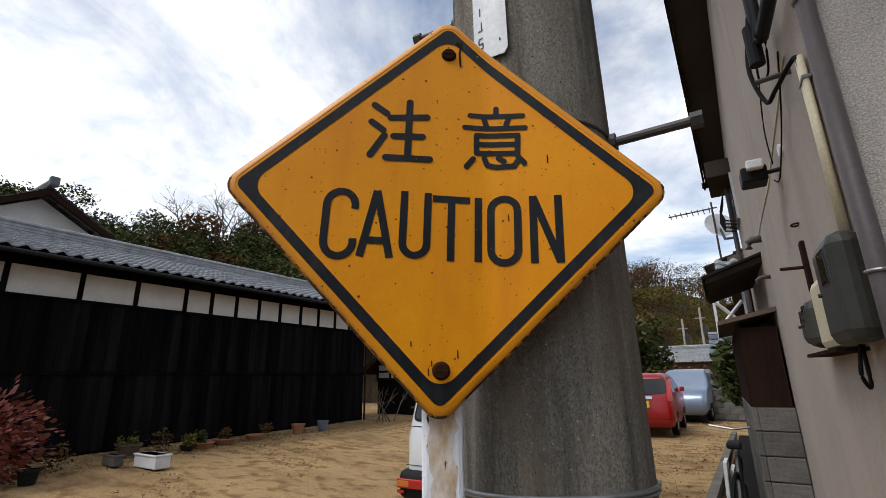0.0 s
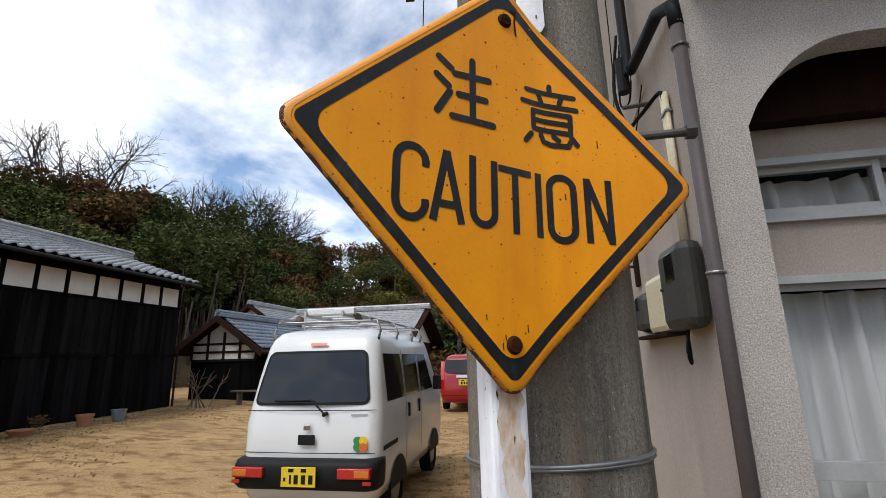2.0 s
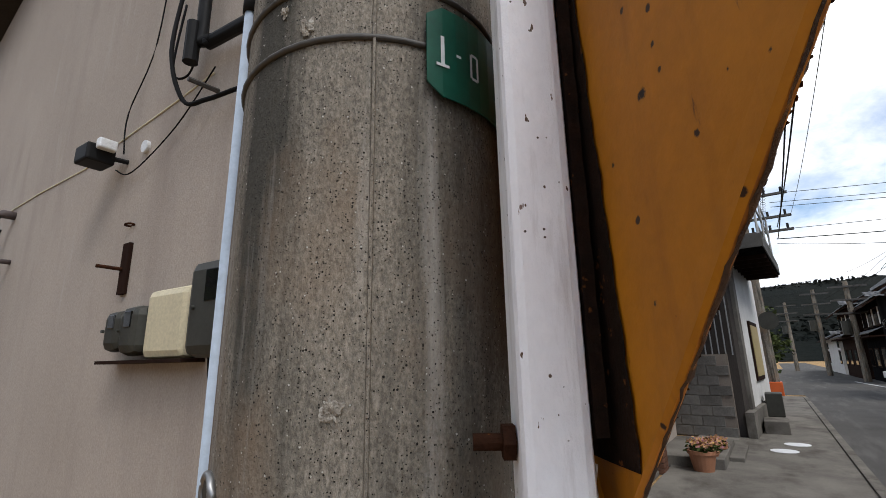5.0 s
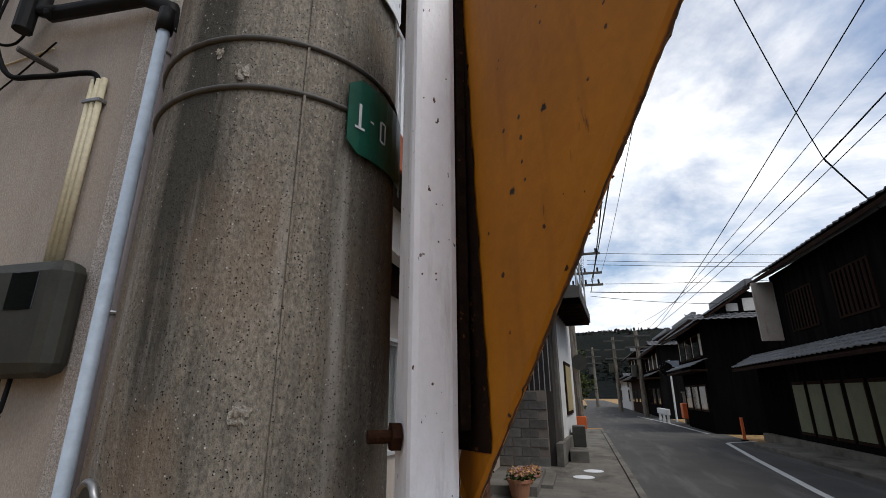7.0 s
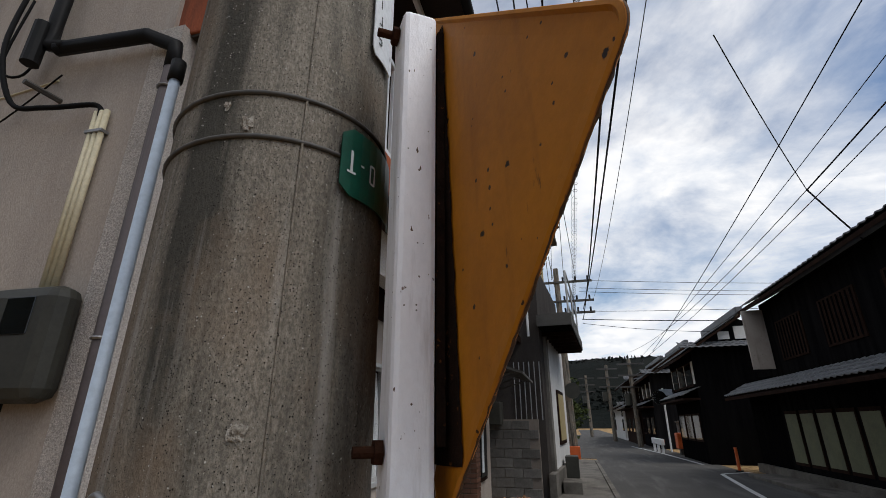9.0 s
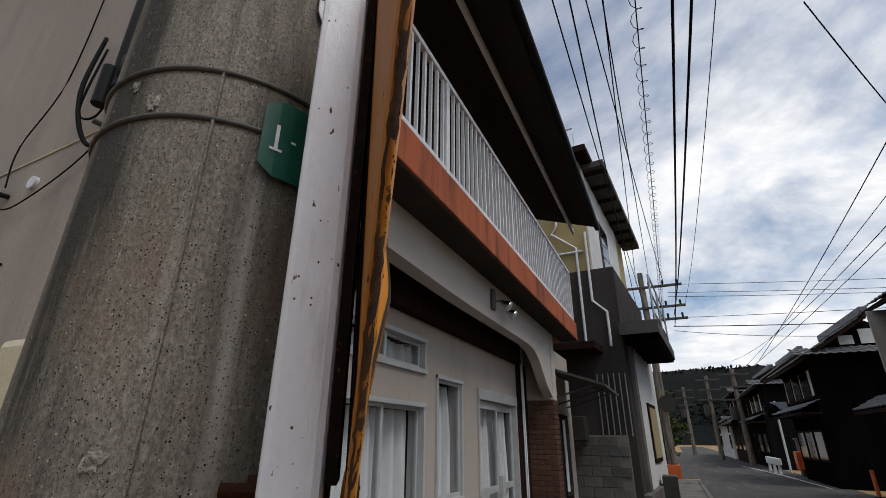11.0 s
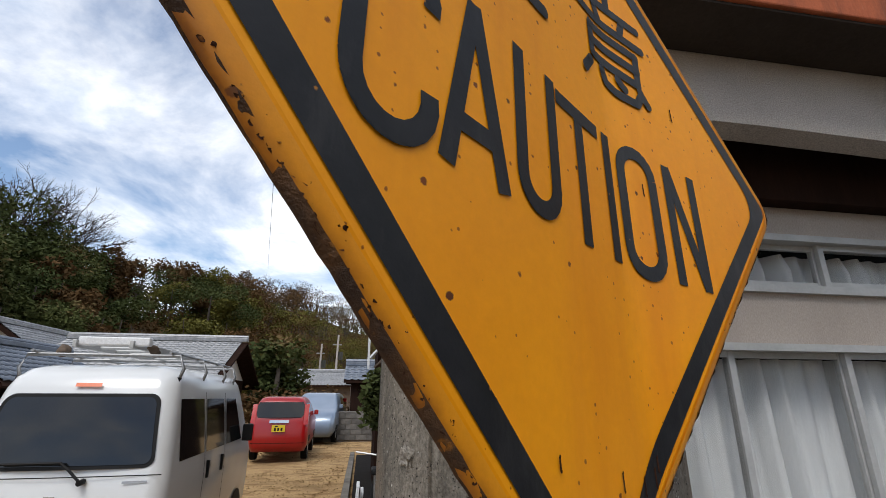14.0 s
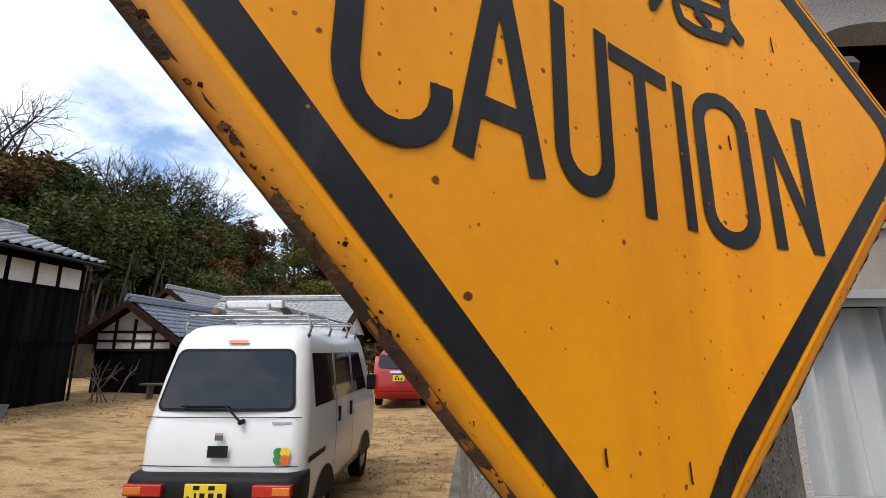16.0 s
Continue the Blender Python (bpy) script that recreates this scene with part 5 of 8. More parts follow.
for x, z in ((4.13, 2.92), (4.31, 2.86)):
    aim = Vector((0.15, -0.75, -0.62)).normalized()
    base_ = Vector((x, 1.80, z + 0.02))
    bell = part("lamp_head", tube([base_ - aim * 0.02, base_ + aim * 0.02, base_ + aim * 0.05, base_ + aim * 0.085, base_ + aim * 0.095], [0.022, 0.030, 0.048, 0.058, 0.054], 18), "chrome", fl, "round chrome lamp head", smooth=True)
    part("lens", tube([base_ + aim * 0.096, base_ + aim * 0.101], 0.048, 18), "white_plate", bell)
part("stay", tube([(4.0, 1.86, 2.92), (4.12, 1.82, 2.95), (4.30, 1.82, 2.90)], 0.012, 6), "dark_steel", fl)

# second part of the house behind the brick pillar
part("side_wing_wall", box((7.05, 2.15, 0.0), (9.6, 2.35, 3.1)), "stucco", house)
wing = part("wing_window", box((7.5, 2.10, 0.55), (8.9, 2.16, 1.95)), "wood_dark", house, "brown timber window with curtain")
for xa in (7.56, 8.24):
    part("pane", box((xa, 2.085, 0.62), (xa + 0.60, 2.097, 1.88)), "car_glass", wing)
    part("inner_curtain", box((xa + 0.05, 2.078, 0.7), (xa + 0.25, 2.084, 1.85)), "curtain", wing)

for xa in (7.2, 8.15, 9.1):
    part("awning_stay", tube([(xa, 1.30, 2.34), (xa, 2.14, 2.10)], 0.015, 6), "dark_steel", house)
part("wing_step", box((7.3, 1.2, 0.0), (9.3, 2.1, 0.17), 0.01), "pavement", house)
part("wing_step", box((8.0, 1.0, 0.0), (9.3, 1.2, 0.09), 0.01), "pavement", house)

roof_sheet(7.1, 9.2, 1.15, 2.30, 2.20, 2.66, 0.04, "wing_awning", "zinc", "dark sheet awning over the side window")

# ---- vehicles ----
def rounded_ring(bm, y0, y1, hw, z, r, seg=4, bow=0.03):
    """A rounded rectangle at height z, its ends bowed outwards."""
    out = []
    for cx, cy, a0 in ((hw - r, y1 - r, 0), (-hw + r, y1 - r, 90), (-hw + r, y0 + r, 180), (hw - r, y0 + r, 270)):
        for k in range(seg + 1):
            a = radians(a0 + 90 * k / seg)
            x, y = cx + r * math.cos(a), cy + r * math.sin(a)
            e = bow * (1 - (x / hw) ** 2)
            out.append(bm.verts.new((x, y + (e if y > (y0 + y1) / 2 else -e), z)))
    return out


def loft(levels, r=0.12, seg=4, bow=0.03):
    bm = bmesh.new()
    rings = [rounded_ring(bm, y0, y1, hw, z, min(r, hw * 0.8), seg, bow) for z, y0, y1, hw in levels]
    for a, b in zip(rings, rings[1:]):
        for i in range(len(a)):
            bm.faces.new((a[i], a[(i + 1) % len(a)], b[(i + 1) % len(a)], b[i]))
    bm.faces.new(rings[0])
    bm.faces.new(rings[-1])
    return bm


def at_level(levels, z, k):
    """The value k of a lofted body at height z."""
    for a, b in zip(levels, levels[1:]):
        if a[0] <= z <= b[0]:
            return lerp(a[k], b[k], (z - a[0]) / (b[0] - a[0]))
    return levels[-1][k]


def rear_panel(levels, x0, x1, z0, z1, out=0.004, bow=0.03, n=6, inset=0.0, rise=0.0):
    """A panel that follows the back of a lofted body; its lower corners may be cut."""
    bm = bmesh.new()
    rows = []
    for j in range(n + 1):
        z = lerp(z0, z1, j / n)
        row = []
        for i in range(n + 1):
            x = lerp(x0, x1, i / n)
            if inset and j in (0, n):
                x = lerp(x0 + inset, x1 - inset, i / n)
            hw = at_level(levels, z, 3)
            row.append(bm.verts.new((x, at_level(levels, z, 1) - bow * (1 - (x / hw) ** 2) - out, z)))
        rows.append(row)
    for a, b in zip(rows, rows[1:]):
        for i in range(n):
            bm.faces.new((a[i], a[i + 1], b[i + 1], b[i]))
    return bm


def rear_glass(levels, wb, wt, z0, z1, r, out, bow=0.035, n=14):
    """A window sheet on the back of a lofted body, narrower at the top, with rounded corners."""
    bm = bmesh.new()
    zs = [z0 + r * (1 - math.cos(k * math.pi / 10)) for k in range(6)] + [lerp(z0 + r, z1 - r, k / 5) for k in range(1, 5)] + [z1 - r * (1 - math.sin(k * math.pi / 10)) for k in range(6)]
    rows = []
    for z in zs:
        d = min(z - z0, z1 - z)
        w = lerp(wb, wt, (z - z0) / (z1 - z0)) - (r - math.sqrt(max(0.0, r * r - (r - d) ** 2)) if d < r else 0.0)
        hw = at_level(levels, z, 3)
        rows.append([bm.verts.new((x, at_level(levels, z, 1) - bow * (1 - (x / hw) ** 2) - out, z)) for x in [lerp(-w, w, i / n) for i in range(n + 1)]])
    for a, b in zip(rows, rows[1:]):
        for i in range(n):
            bm.faces.new((a[i], a[i + 1], b[i + 1], b[i]))
    return bm


def side_panel(levels, side, y0, y1, z0, z1, out=0.004, n=5, slant=0.0):
    bm = bmesh.new()
    rows = []
    for j in range(n + 1):
        z = lerp(z0, z1, j / n)
        rows.append([bm.verts.new((side * (at_level(levels, z, 3) + out), lerp(y0, y1 - slant * j / n, i / n), z)) for i in range(n + 1)])
    for a, b in zip(rows, rows[1:]):
        for i in range(n):
            bm.faces.new((a[i], a[i + 1], b[i + 1], b[i]))
    return bm


def wheel(car, x, y, r, w):
    bm = bmesh.new()
    pts = [(x - w / 2, r * 0.80), (x - w / 2, r * 0.95), (x - w * 0.38, r), (x + w * 0.38, r), (x + w / 2, r * 0.95), (x + w / 2, r * 0.80), (x + w * 0.3, r * 0.62)]
    rings = [[bm.verts.new((px, y + pr * math.cos(2 * math.pi * k / 24), r + pr * math.sin(2 * math.pi * k / 24))) for k in range(24)] for px, pr in pts]
    for a, b in zip(rings, rings[1:]):
        for k in range(24):
            bm.faces.new((a[k], a[(k + 1) % 24], b[(k + 1) % 24], b[k]))
    t = part("wheel", bm, "black", car, "black tyre with steel rim", smooth=True)
    bm = bmesh.new()
    s = 1 if x > 0 else -1
    bmesh.ops.create_cone(bm, cap_ends=True, segments=20, radius1=r * 0.62, radius2=r * 0.50, depth=0.03, matrix=Matrix.Translation((x + s * w * 0.36, y, r)) @ Matrix.Rotation(radians(90) * s, 4, 'Y'))
    part("rim", bm, "steel", t)


def plate(car, x, y, z, w, h, bars):
    p = part("number_plate", box((x - w / 2, y - 0.012, z - h / 2), (x + w / 2, y, z + h / 2), 0.003), "plate_yellow", car, "yellow plate with dark bars")
    for bx, bz, bw, bh in bars:
        part("plate_mark", box((x + bx - bw / 2, y - 0.0145, z + bz - bh / 2), (x + bx + bw / 2, y - 0.0125, z + bz + bh / 2)), "plastic_black", p)


van = thing("van", "white kei van with a roof rack, seen from behind", "van", at=pose(-2.527, 4.247, -0.035, 0, 0, 1.7))
VL = [(0.30, 0.02, 3.20, 0.66), (0.40, 0.0, 3.22, 0.685), (0.62, -0.005, 3.23, 0.695), (0.96, 0.0, 3.22, 0.697), (1.04, 0.02, 3.16, 0.690), (1.10, 0.03, 3.08, 0.685),
      (1.40, 0.10, 2.84, 0.650), (1.68, 0.18, 2.62, 0.612), (1.76, 0.22, 2.56, 0.590), (1.83, 0.30, 2.48, 0.545), (1.865, 0.42, 2.36, 0.46)]
part("body", loft(VL, 0.13, 6, 0.035), "van", van, "white painted body", smooth=True)
part("rear_window_seal", rear_glass(VL, 0.600, 0.525, 1.125, 1.640, 0.07, 0.004), "plastic_black", van, smooth=True)
part("rear_window", rear_glass(VL, 0.575, 0.500, 1.150, 1.615, 0.055, 0.008), "car_glass", van, "dark tinted rear window", smooth=True)
part("rear_bumper", loft([(0.40, -0.08, 0.25, 0.69), (0.44, -0.12, 0.25, 0.705), (0.60, -0.125, 0.25, 0.71), (0.645, -0.10, 0.25, 0.705), (0.66, -0.05, 0.2, 0.69)], 0.10, 5, 0.03), "plastic_black", van, "black plastic rear bumper", smooth=True)
for s in (-1, 1):
    lampb = part("tail_lamp", box((min(s * 0.36, s * 0.665), -0.172, 0.515), (max(s * 0.36, s * 0.665), -0.10, 0.60), 0.008), "lamp_red", van, "red and amber tail lamp")
    part("amber_lens", box((min(s * 0.52, s * 0.655), -0.176, 0.53), (max(s * 0.52, s * 0.655), -0.168, 0.585), 0.003), "lamp_orange", lampb)
    part("reflector", box((s * 0.63 - 0.04, -0.158, 0.465), (s * 0.63 + 0.04, -0.14, 0.495), 0.003), "lamp_red", van)
    for ya, yb, sl in ((0.30, 0.98, 0.03), (1.04, 1.72, 0.02), (1.80, 2.55, 0.30)):
        part("side_window", side_panel(VL, s, ya, yb, 1.13, 1.60, 0.004, 5, sl), "car_glass", van, smooth=True)
    for ya in (1.00, 1.75):
        part("door_gap", side_panel(VL, s, ya, ya + 0.012, 0.45, 1.66, 0.003, 8), "plastic_black", van)
    part("side_strip", side_panel(VL, s, 0.12, 0.62, 0.70, 0.745, 0.006, 3), "plastic_black", van)
    for ya in (1.08, 1.60):
        part("door_handle", box((s * 0.697 - 0.015, ya, 0.90), (s * 0.697 + 0.02, ya + 0.035, 1.05), 0.006), "plastic_black", van)
    for yy in (0.68, 2.56):
        bm = bmesh.new()
        bm.faces.new([bm.verts.new((s * 0.7005, yy + 0.315 * math.cos(q * math.pi / 14), 0.30 + 0.27 * math.sin(q * math.pi / 14))) for q in range(15)])
        part("arch_trim", bm, "plastic_black", van)
        wheel(van, s * 0.60, yy, 0.265, 0.15)
    part("mirror", box((s * 0.72 - 0.03, 2.55, 1.10), (s * 0.72 + 0.09, 2.60, 1.30), 0.015), "plastic_black", van)
part("hatch_line", rear_panel(VL, -0.66, 0.66, 1.075, 1.082, 0.003, 0.035, 8), "plastic_black", van)
part("hatch_line", rear_panel(VL, -0.66, 0.66, 0.70, 0.708, 0.003, 0.035, 8), "box_grey", van)
part("emblem", rear_panel(VL, -0.035, 0.035, 0.905, 0.965, 0.010, 0.035, 3), "chrome", van)
part("hatch_handle", rear_panel(VL, -0.085, 0.085, 0.775, 0.865, 0.012, 0.035, 3), "plastic_black", van, "black recessed hatch handle")
part("wiper", tube([(0.17, -0.050, 1.05), (0.08, -0.040, 1.13), (0.02, -0.035, 1.175), (-0.36, -0.012, 1.170)], 0.009, 6), "plastic_black", van)
part("wiper_pivot", tube([(0.17, -0.06, 1.045), (0.17, 0.0, 1.05)], 0.02, 8), "plastic_black", van)
part("badge", rear_panel(VL, 0.42, 0.58, 1.028, 1.044, 0.006, 0.035, 3), "steel", van)
part("stop_lamp", rear_panel(VL, -0.09, 0.09, 1.690, 1.718, 0.004, 0.035, 3), "st_orange", van, "faded red high stop lamp")
plate(van, 0.0, -0.172, 0.53, 0.33, 0.165, [(-0.07, 0.055, 0.05, 0.03), (0.05, 0.055, 0.05, 0.03), (-0.13, -0.02, 0.02, 0.03), (-0.075, -0.02, 0.018, 0.075), (-0.02, -0.02, 0.04, 0.075), (0.05, -0.02, 0.04, 0.075), (0.12, -0.02, 0.04, 0.075)])
for k, (dx, dz, m_) in enumerate(((-0.035, 0.035, "st_green"), (0.035, 0.035, "st_yellow"), (-0.035, -0.035, "st_green"), (0.035, -0.035, "st_orange"))):
    bm = bmesh.new()
    yb = at_level(VL, 0.78, 1) - 0.035 * (1 - (0.52 / 0.697) ** 2) - 0.012 - 0.0004 * k
    bm.faces.new([bm.verts.new((0.525 + dx * 0.8 + 0.042 * math.cos(q * math.pi / 9), yb, 0.785 + dz * 0.8 + 0.038 * math.sin(q * math.pi / 9))) for q in range(18)])
    part("sticker", bm, m_, van, "clover-shaped driver sticker lobe")

rack = thing("roof_rack", "steel roof rack with aluminium ladder and rags", "roof rack", at=pose(-2.527, 4.247, -0.035, 0, 0, 1.7))
for yy in (0.32, 0.98, 1.72, 2.2):
    part("cross_bar", tube([(-0.56, yy, 1.70), (-0.60, yy, 1.84), (-0.56, yy, 1.94), (0.56, yy, 1.94), (0.60, yy, 1.84), (0.56, yy, 1.70)], 0.014, 8), "steel", rack, smooth=True)
    for s in (-1, 1):
        part("foot", box((s * 0.565 - 0.025, yy - 0.03, 1.645), (s * 0.565 + 0.025, yy + 0.03, 1.77), 0.008), "plastic_black", rack)
for xx in (-0.50, 0.50):
    part("long_bar", tube([(xx, 0.25, 1.965), (xx, 2.30, 1.965)], 0.012, 8), "steel", rack)
ladder = thing("ladder", "aluminium ladder lying on the roof rack", "ladder", at=pose(-2.527, 4.247, -0.035, 0, 0, 1.7))
for xx in (-0.26, 0.16):
    part("rail", box((xx, 0.30, 2.0), (xx + 0.03, 2.3, 2.06), 0.004), "alu", ladder)
for yy in np.arange(0.4, 2.3, 0.3):
    part("rung", tube([(-0.25, yy, 2.03), (0.18, yy, 2.03)], 0.014, 8), "alu", ladder)
part("end_plank", box((-0.24, 0.33, 2.02), (0.30, 0.40, 2.09), 0.01), "white_plate", ladder)
for xx, yy in ((-0.40, 0.45), (0.30, 0.47)):
    bm = bmesh.new()
    bmesh.ops.create_icosphere(bm, subdivisions=3, radius=0.042, matrix=Matrix.Translation((xx, yy, 1.985)) @ Matrix.Diagonal((0.9, 1.5, 0.9, 1)))
    for v in bm.verts:
        v.co += 0.045 * noise.noise_vector(v.co * 14)
        v.co.z = max(v.co.z, 1.90)
    rag = solo("rag", bm, "wood_grey", "grey-brown rag tied round the rack", "rag", "rags on the rack", smooth=True)
    rag.matrix_basis = pose(-2.527, 4.247, -0.035, 0, 0, 1.7)


def hatchback(name, label, at, paint, levels, wheels, plate_on, glass_z, length):
    c = thing(name, label, "car", at=at)
    part("body", loft(levels, 0.16, 6, 0.05), paint, c, smooth=True)
    z0, z1 = glass_z
    hw = levels[3][3]
    part("rear_window", rear_panel(levels, -hw * 0.80, hw * 0.80, z0, z1, 0.006, 0.05, 6, 0.04), "car_glass", c, smooth=True)
    for s in (-1, 1):
        part("tail_lamp", rear_panel(levels, s * hw * 0.82, s * hw * 0.97, z0 - 0.18, z1 - 0.05, 0.008, 0.03, 4), "lamp_red", c)
        for ya, yb, sl in ((0.35, 1.10, 0.05), (1.16, 2.0, 0.25)):
            part("side_window", side_panel(levels, s, ya, yb, z0 + 0.02, z1 - 0.02, 0.004, 5, sl), "car_glass", c, smooth=True)
        for yy in wheels:
            part("arch_trim", side_panel(levels, s, yy - 0.33, yy + 0.33, 0.26, 0.60, 0.003, 4), "plastic_black", c)
            wheel(c, s * (hw - 0.09), yy, 0.28, 0.16)
        part("mirror", box((s * (hw + 0.03) - 0.04, 2.3, z0), (s * (hw + 0.03) + 0.08, 2.36, z0 + 0.14), 0.02), paint, c)
    part("rear_bumper_line", rear_panel(levels, -hw * 0.9, hw * 0.9, 0.44, 0.452, 0.004, 0.05, 5), "plastic_black", c)
    if plate_on:
        part("trim_bar", rear_panel(levels, -0.24, 0.24, 0.93, 1.0, 0.012, 0.05, 4), "chrome", c)
        plate(c, 0.0, levels[2][1] - 0.055, 0.80, 0.33, 0.165, [(-0.05, 0.05, 0.08, 0.03), (-0.08, -0.02, 0.05, 0.07), (0.0, -0.02, 0.05, 0.07), (0.08, -0.02, 0.05, 0.07)])
    return c


RL = [(0.24, 0.05, 3.34, 0.66), (0.40, 0.0, 3.38, 0.725), (0.62, 0.0, 3.40, 0.737), (0.92, 0.03, 3.36, 0.735), (1.02, 0.06, 3.0, 0.725), (1.10, 0.09, 2.62, 0.715), (1.45, 0.22, 2.05, 0.60), (1.54, 0.32, 1.90, 0.54), (1.58, 0.50, 1.7, 0.46)]
hatchback("car", "bright red small hatchback parked behind the van", pose(-2.55, 13.6, 0.02, 0, 0, 2.0), "red", RL, (0.62, 2.72), True, (1.06, 1.44), 3.4)
SL = [(0.24, 0.05, 4.2, 0.70), (0.42, 0.0, 4.25, 0.82), (0.70, 0.0, 4.28, 0.845), (1.00, 0.04, 4.05, 0.84), (1.12, 0.08, 3.5, 0.82), (1.20, 0.10, 3.3, 0.81), (1.60, 0.25, 2.6, 0.70), (1.70, 0.36, 2.4, 0.63), (1.74, 0.6, 2.2, 0.54)]
hatchback("car", "pale blue-silver minivan parked by the wall, nose outward", pose(-1.95, 22.4, 0.02, 0, 0, 176.0), "silver", SL, (0.75, 3.3), False, (1.16, 1.58), 4.3)

# ---- barn along the lot ----
BX = -11.0
barn = thing("barn", "long barn with charred black boards, white plaster band and tiled roof", "barn")
BY0, BY1, BZ = -2.0, 12.10, 0.33
part("wall", box((BX - 4.0, BY0, 0.0), (BX - 0.03, BY1, 3.92)), "charred", barn)
part("plaster_band", box((BX - 0.03, BY0, 3.17), (BX - 0.005, BY1, 3.72)), "plaster", barn)
part("band_sill", box((BX - 0.02, BY0, 3.10), (BX + 0.03, BY1 + 0.02, 3.17), 0.004), "charred", barn)
part("band_head", box((BX - 0.02, BY0, 3.70), (BX + 0.03, BY1 + 0.02, 3.80), 0.004), "charred", barn)
for y in (-1.0, 0.2, 1.4, 2.6, 3.77, 4.80, 5.87, 6.52, 7.20, 7.88, 8.57, 9.31, 10.0, 10.70, 11.34, 12.06):
    part("band_post", box((BX - 0.02, y - 0.045, 3.17), (BX + 0.022, y + 0.045, 3.70)), "charred", barn)
part("end_plaster", box((BX - 4.0, BY1 - 0.02, 3.17), (BX - 0.05, BY1 + 0.005, 3.75)), "plaster", barn)
part("mid_rail", box((BX - 0.02, BY0, 1.72), (BX + 0.03, BY1 + 0.02, 1.80), 0.004), "charred", barn)
rb = random.Random(3)
y = BY0
while y < BY1 - 0.05:
    w = rb.uniform(0.17, 0.24)
    for za, zb in ((0.30, 1.73), (1.78, 3.11)):
        d = rb.uniform(0.0, 0.012)
        part("board", box((BX - 0.028, y, za), (BX - 0.004 + d, min(y + w - 0.006, BY1), zb)), "charred", barn)
    y += w
v_, f_ = tile_roof((BX - 2.0, BY1 + 0.06, 4.74), (0, -1, 0), (2.62, 0, -0.90), 54, 11, 0.27, 0.24, 0.060, 0.045)
tagged(from_arrays("roof_tiles", v_, f_, "tile", barn, "rows of grey clay roof tiles", True), kind="stuff")
part("roof_bed", prism([(BX - 2.1, 4.68), (BX + 0.62, 3.78), (BX + 0.62, 3.82), (BX - 2.1, 4.72)], BY0, BY1 + 0.04), "wood_dark", barn)
part("roof_back", prism([(BX - 2.0, 4.74), (BX - 4.4, 3.92), (BX - 4.4, 3.86), (BX - 2.0, 4.68)], BY0, BY1 + 0.04), "tile", barn)
bm = bmesh.new()
for k in range(3):
    add_box(bm, (BX - 2.13 + 0.03 * k, BY0, 4.74 + 0.07 * k), (BX - 1.87 - 0.03 * k, BY1 + 0.02, 4.80 + 0.07 * k), 0.01)
add_tube(bm, [(BX - 2.0, BY0, 4.99), (BX - 2.0, BY1 + 0.06, 4.99)], 0.07, 8)
part("ridge", bm, "tile", barn, "stacked ridge tiles")
part("eave_gutter", tube([(BX + 0.66, BY0, 3.80), (BX + 0.66, BY1 + 0.04, 3.78)], 0.045, 8), "plastic_black", barn)
part("corner_pipe", tube([(BX + 0.10, BY1 + 0.02, 3.7), (BX + 0.06, BY1 + 0.04, 3.2), (BX + 0.06, BY1 + 0.04, 0.3)], 0.03, 8), "wood_dark", barn)


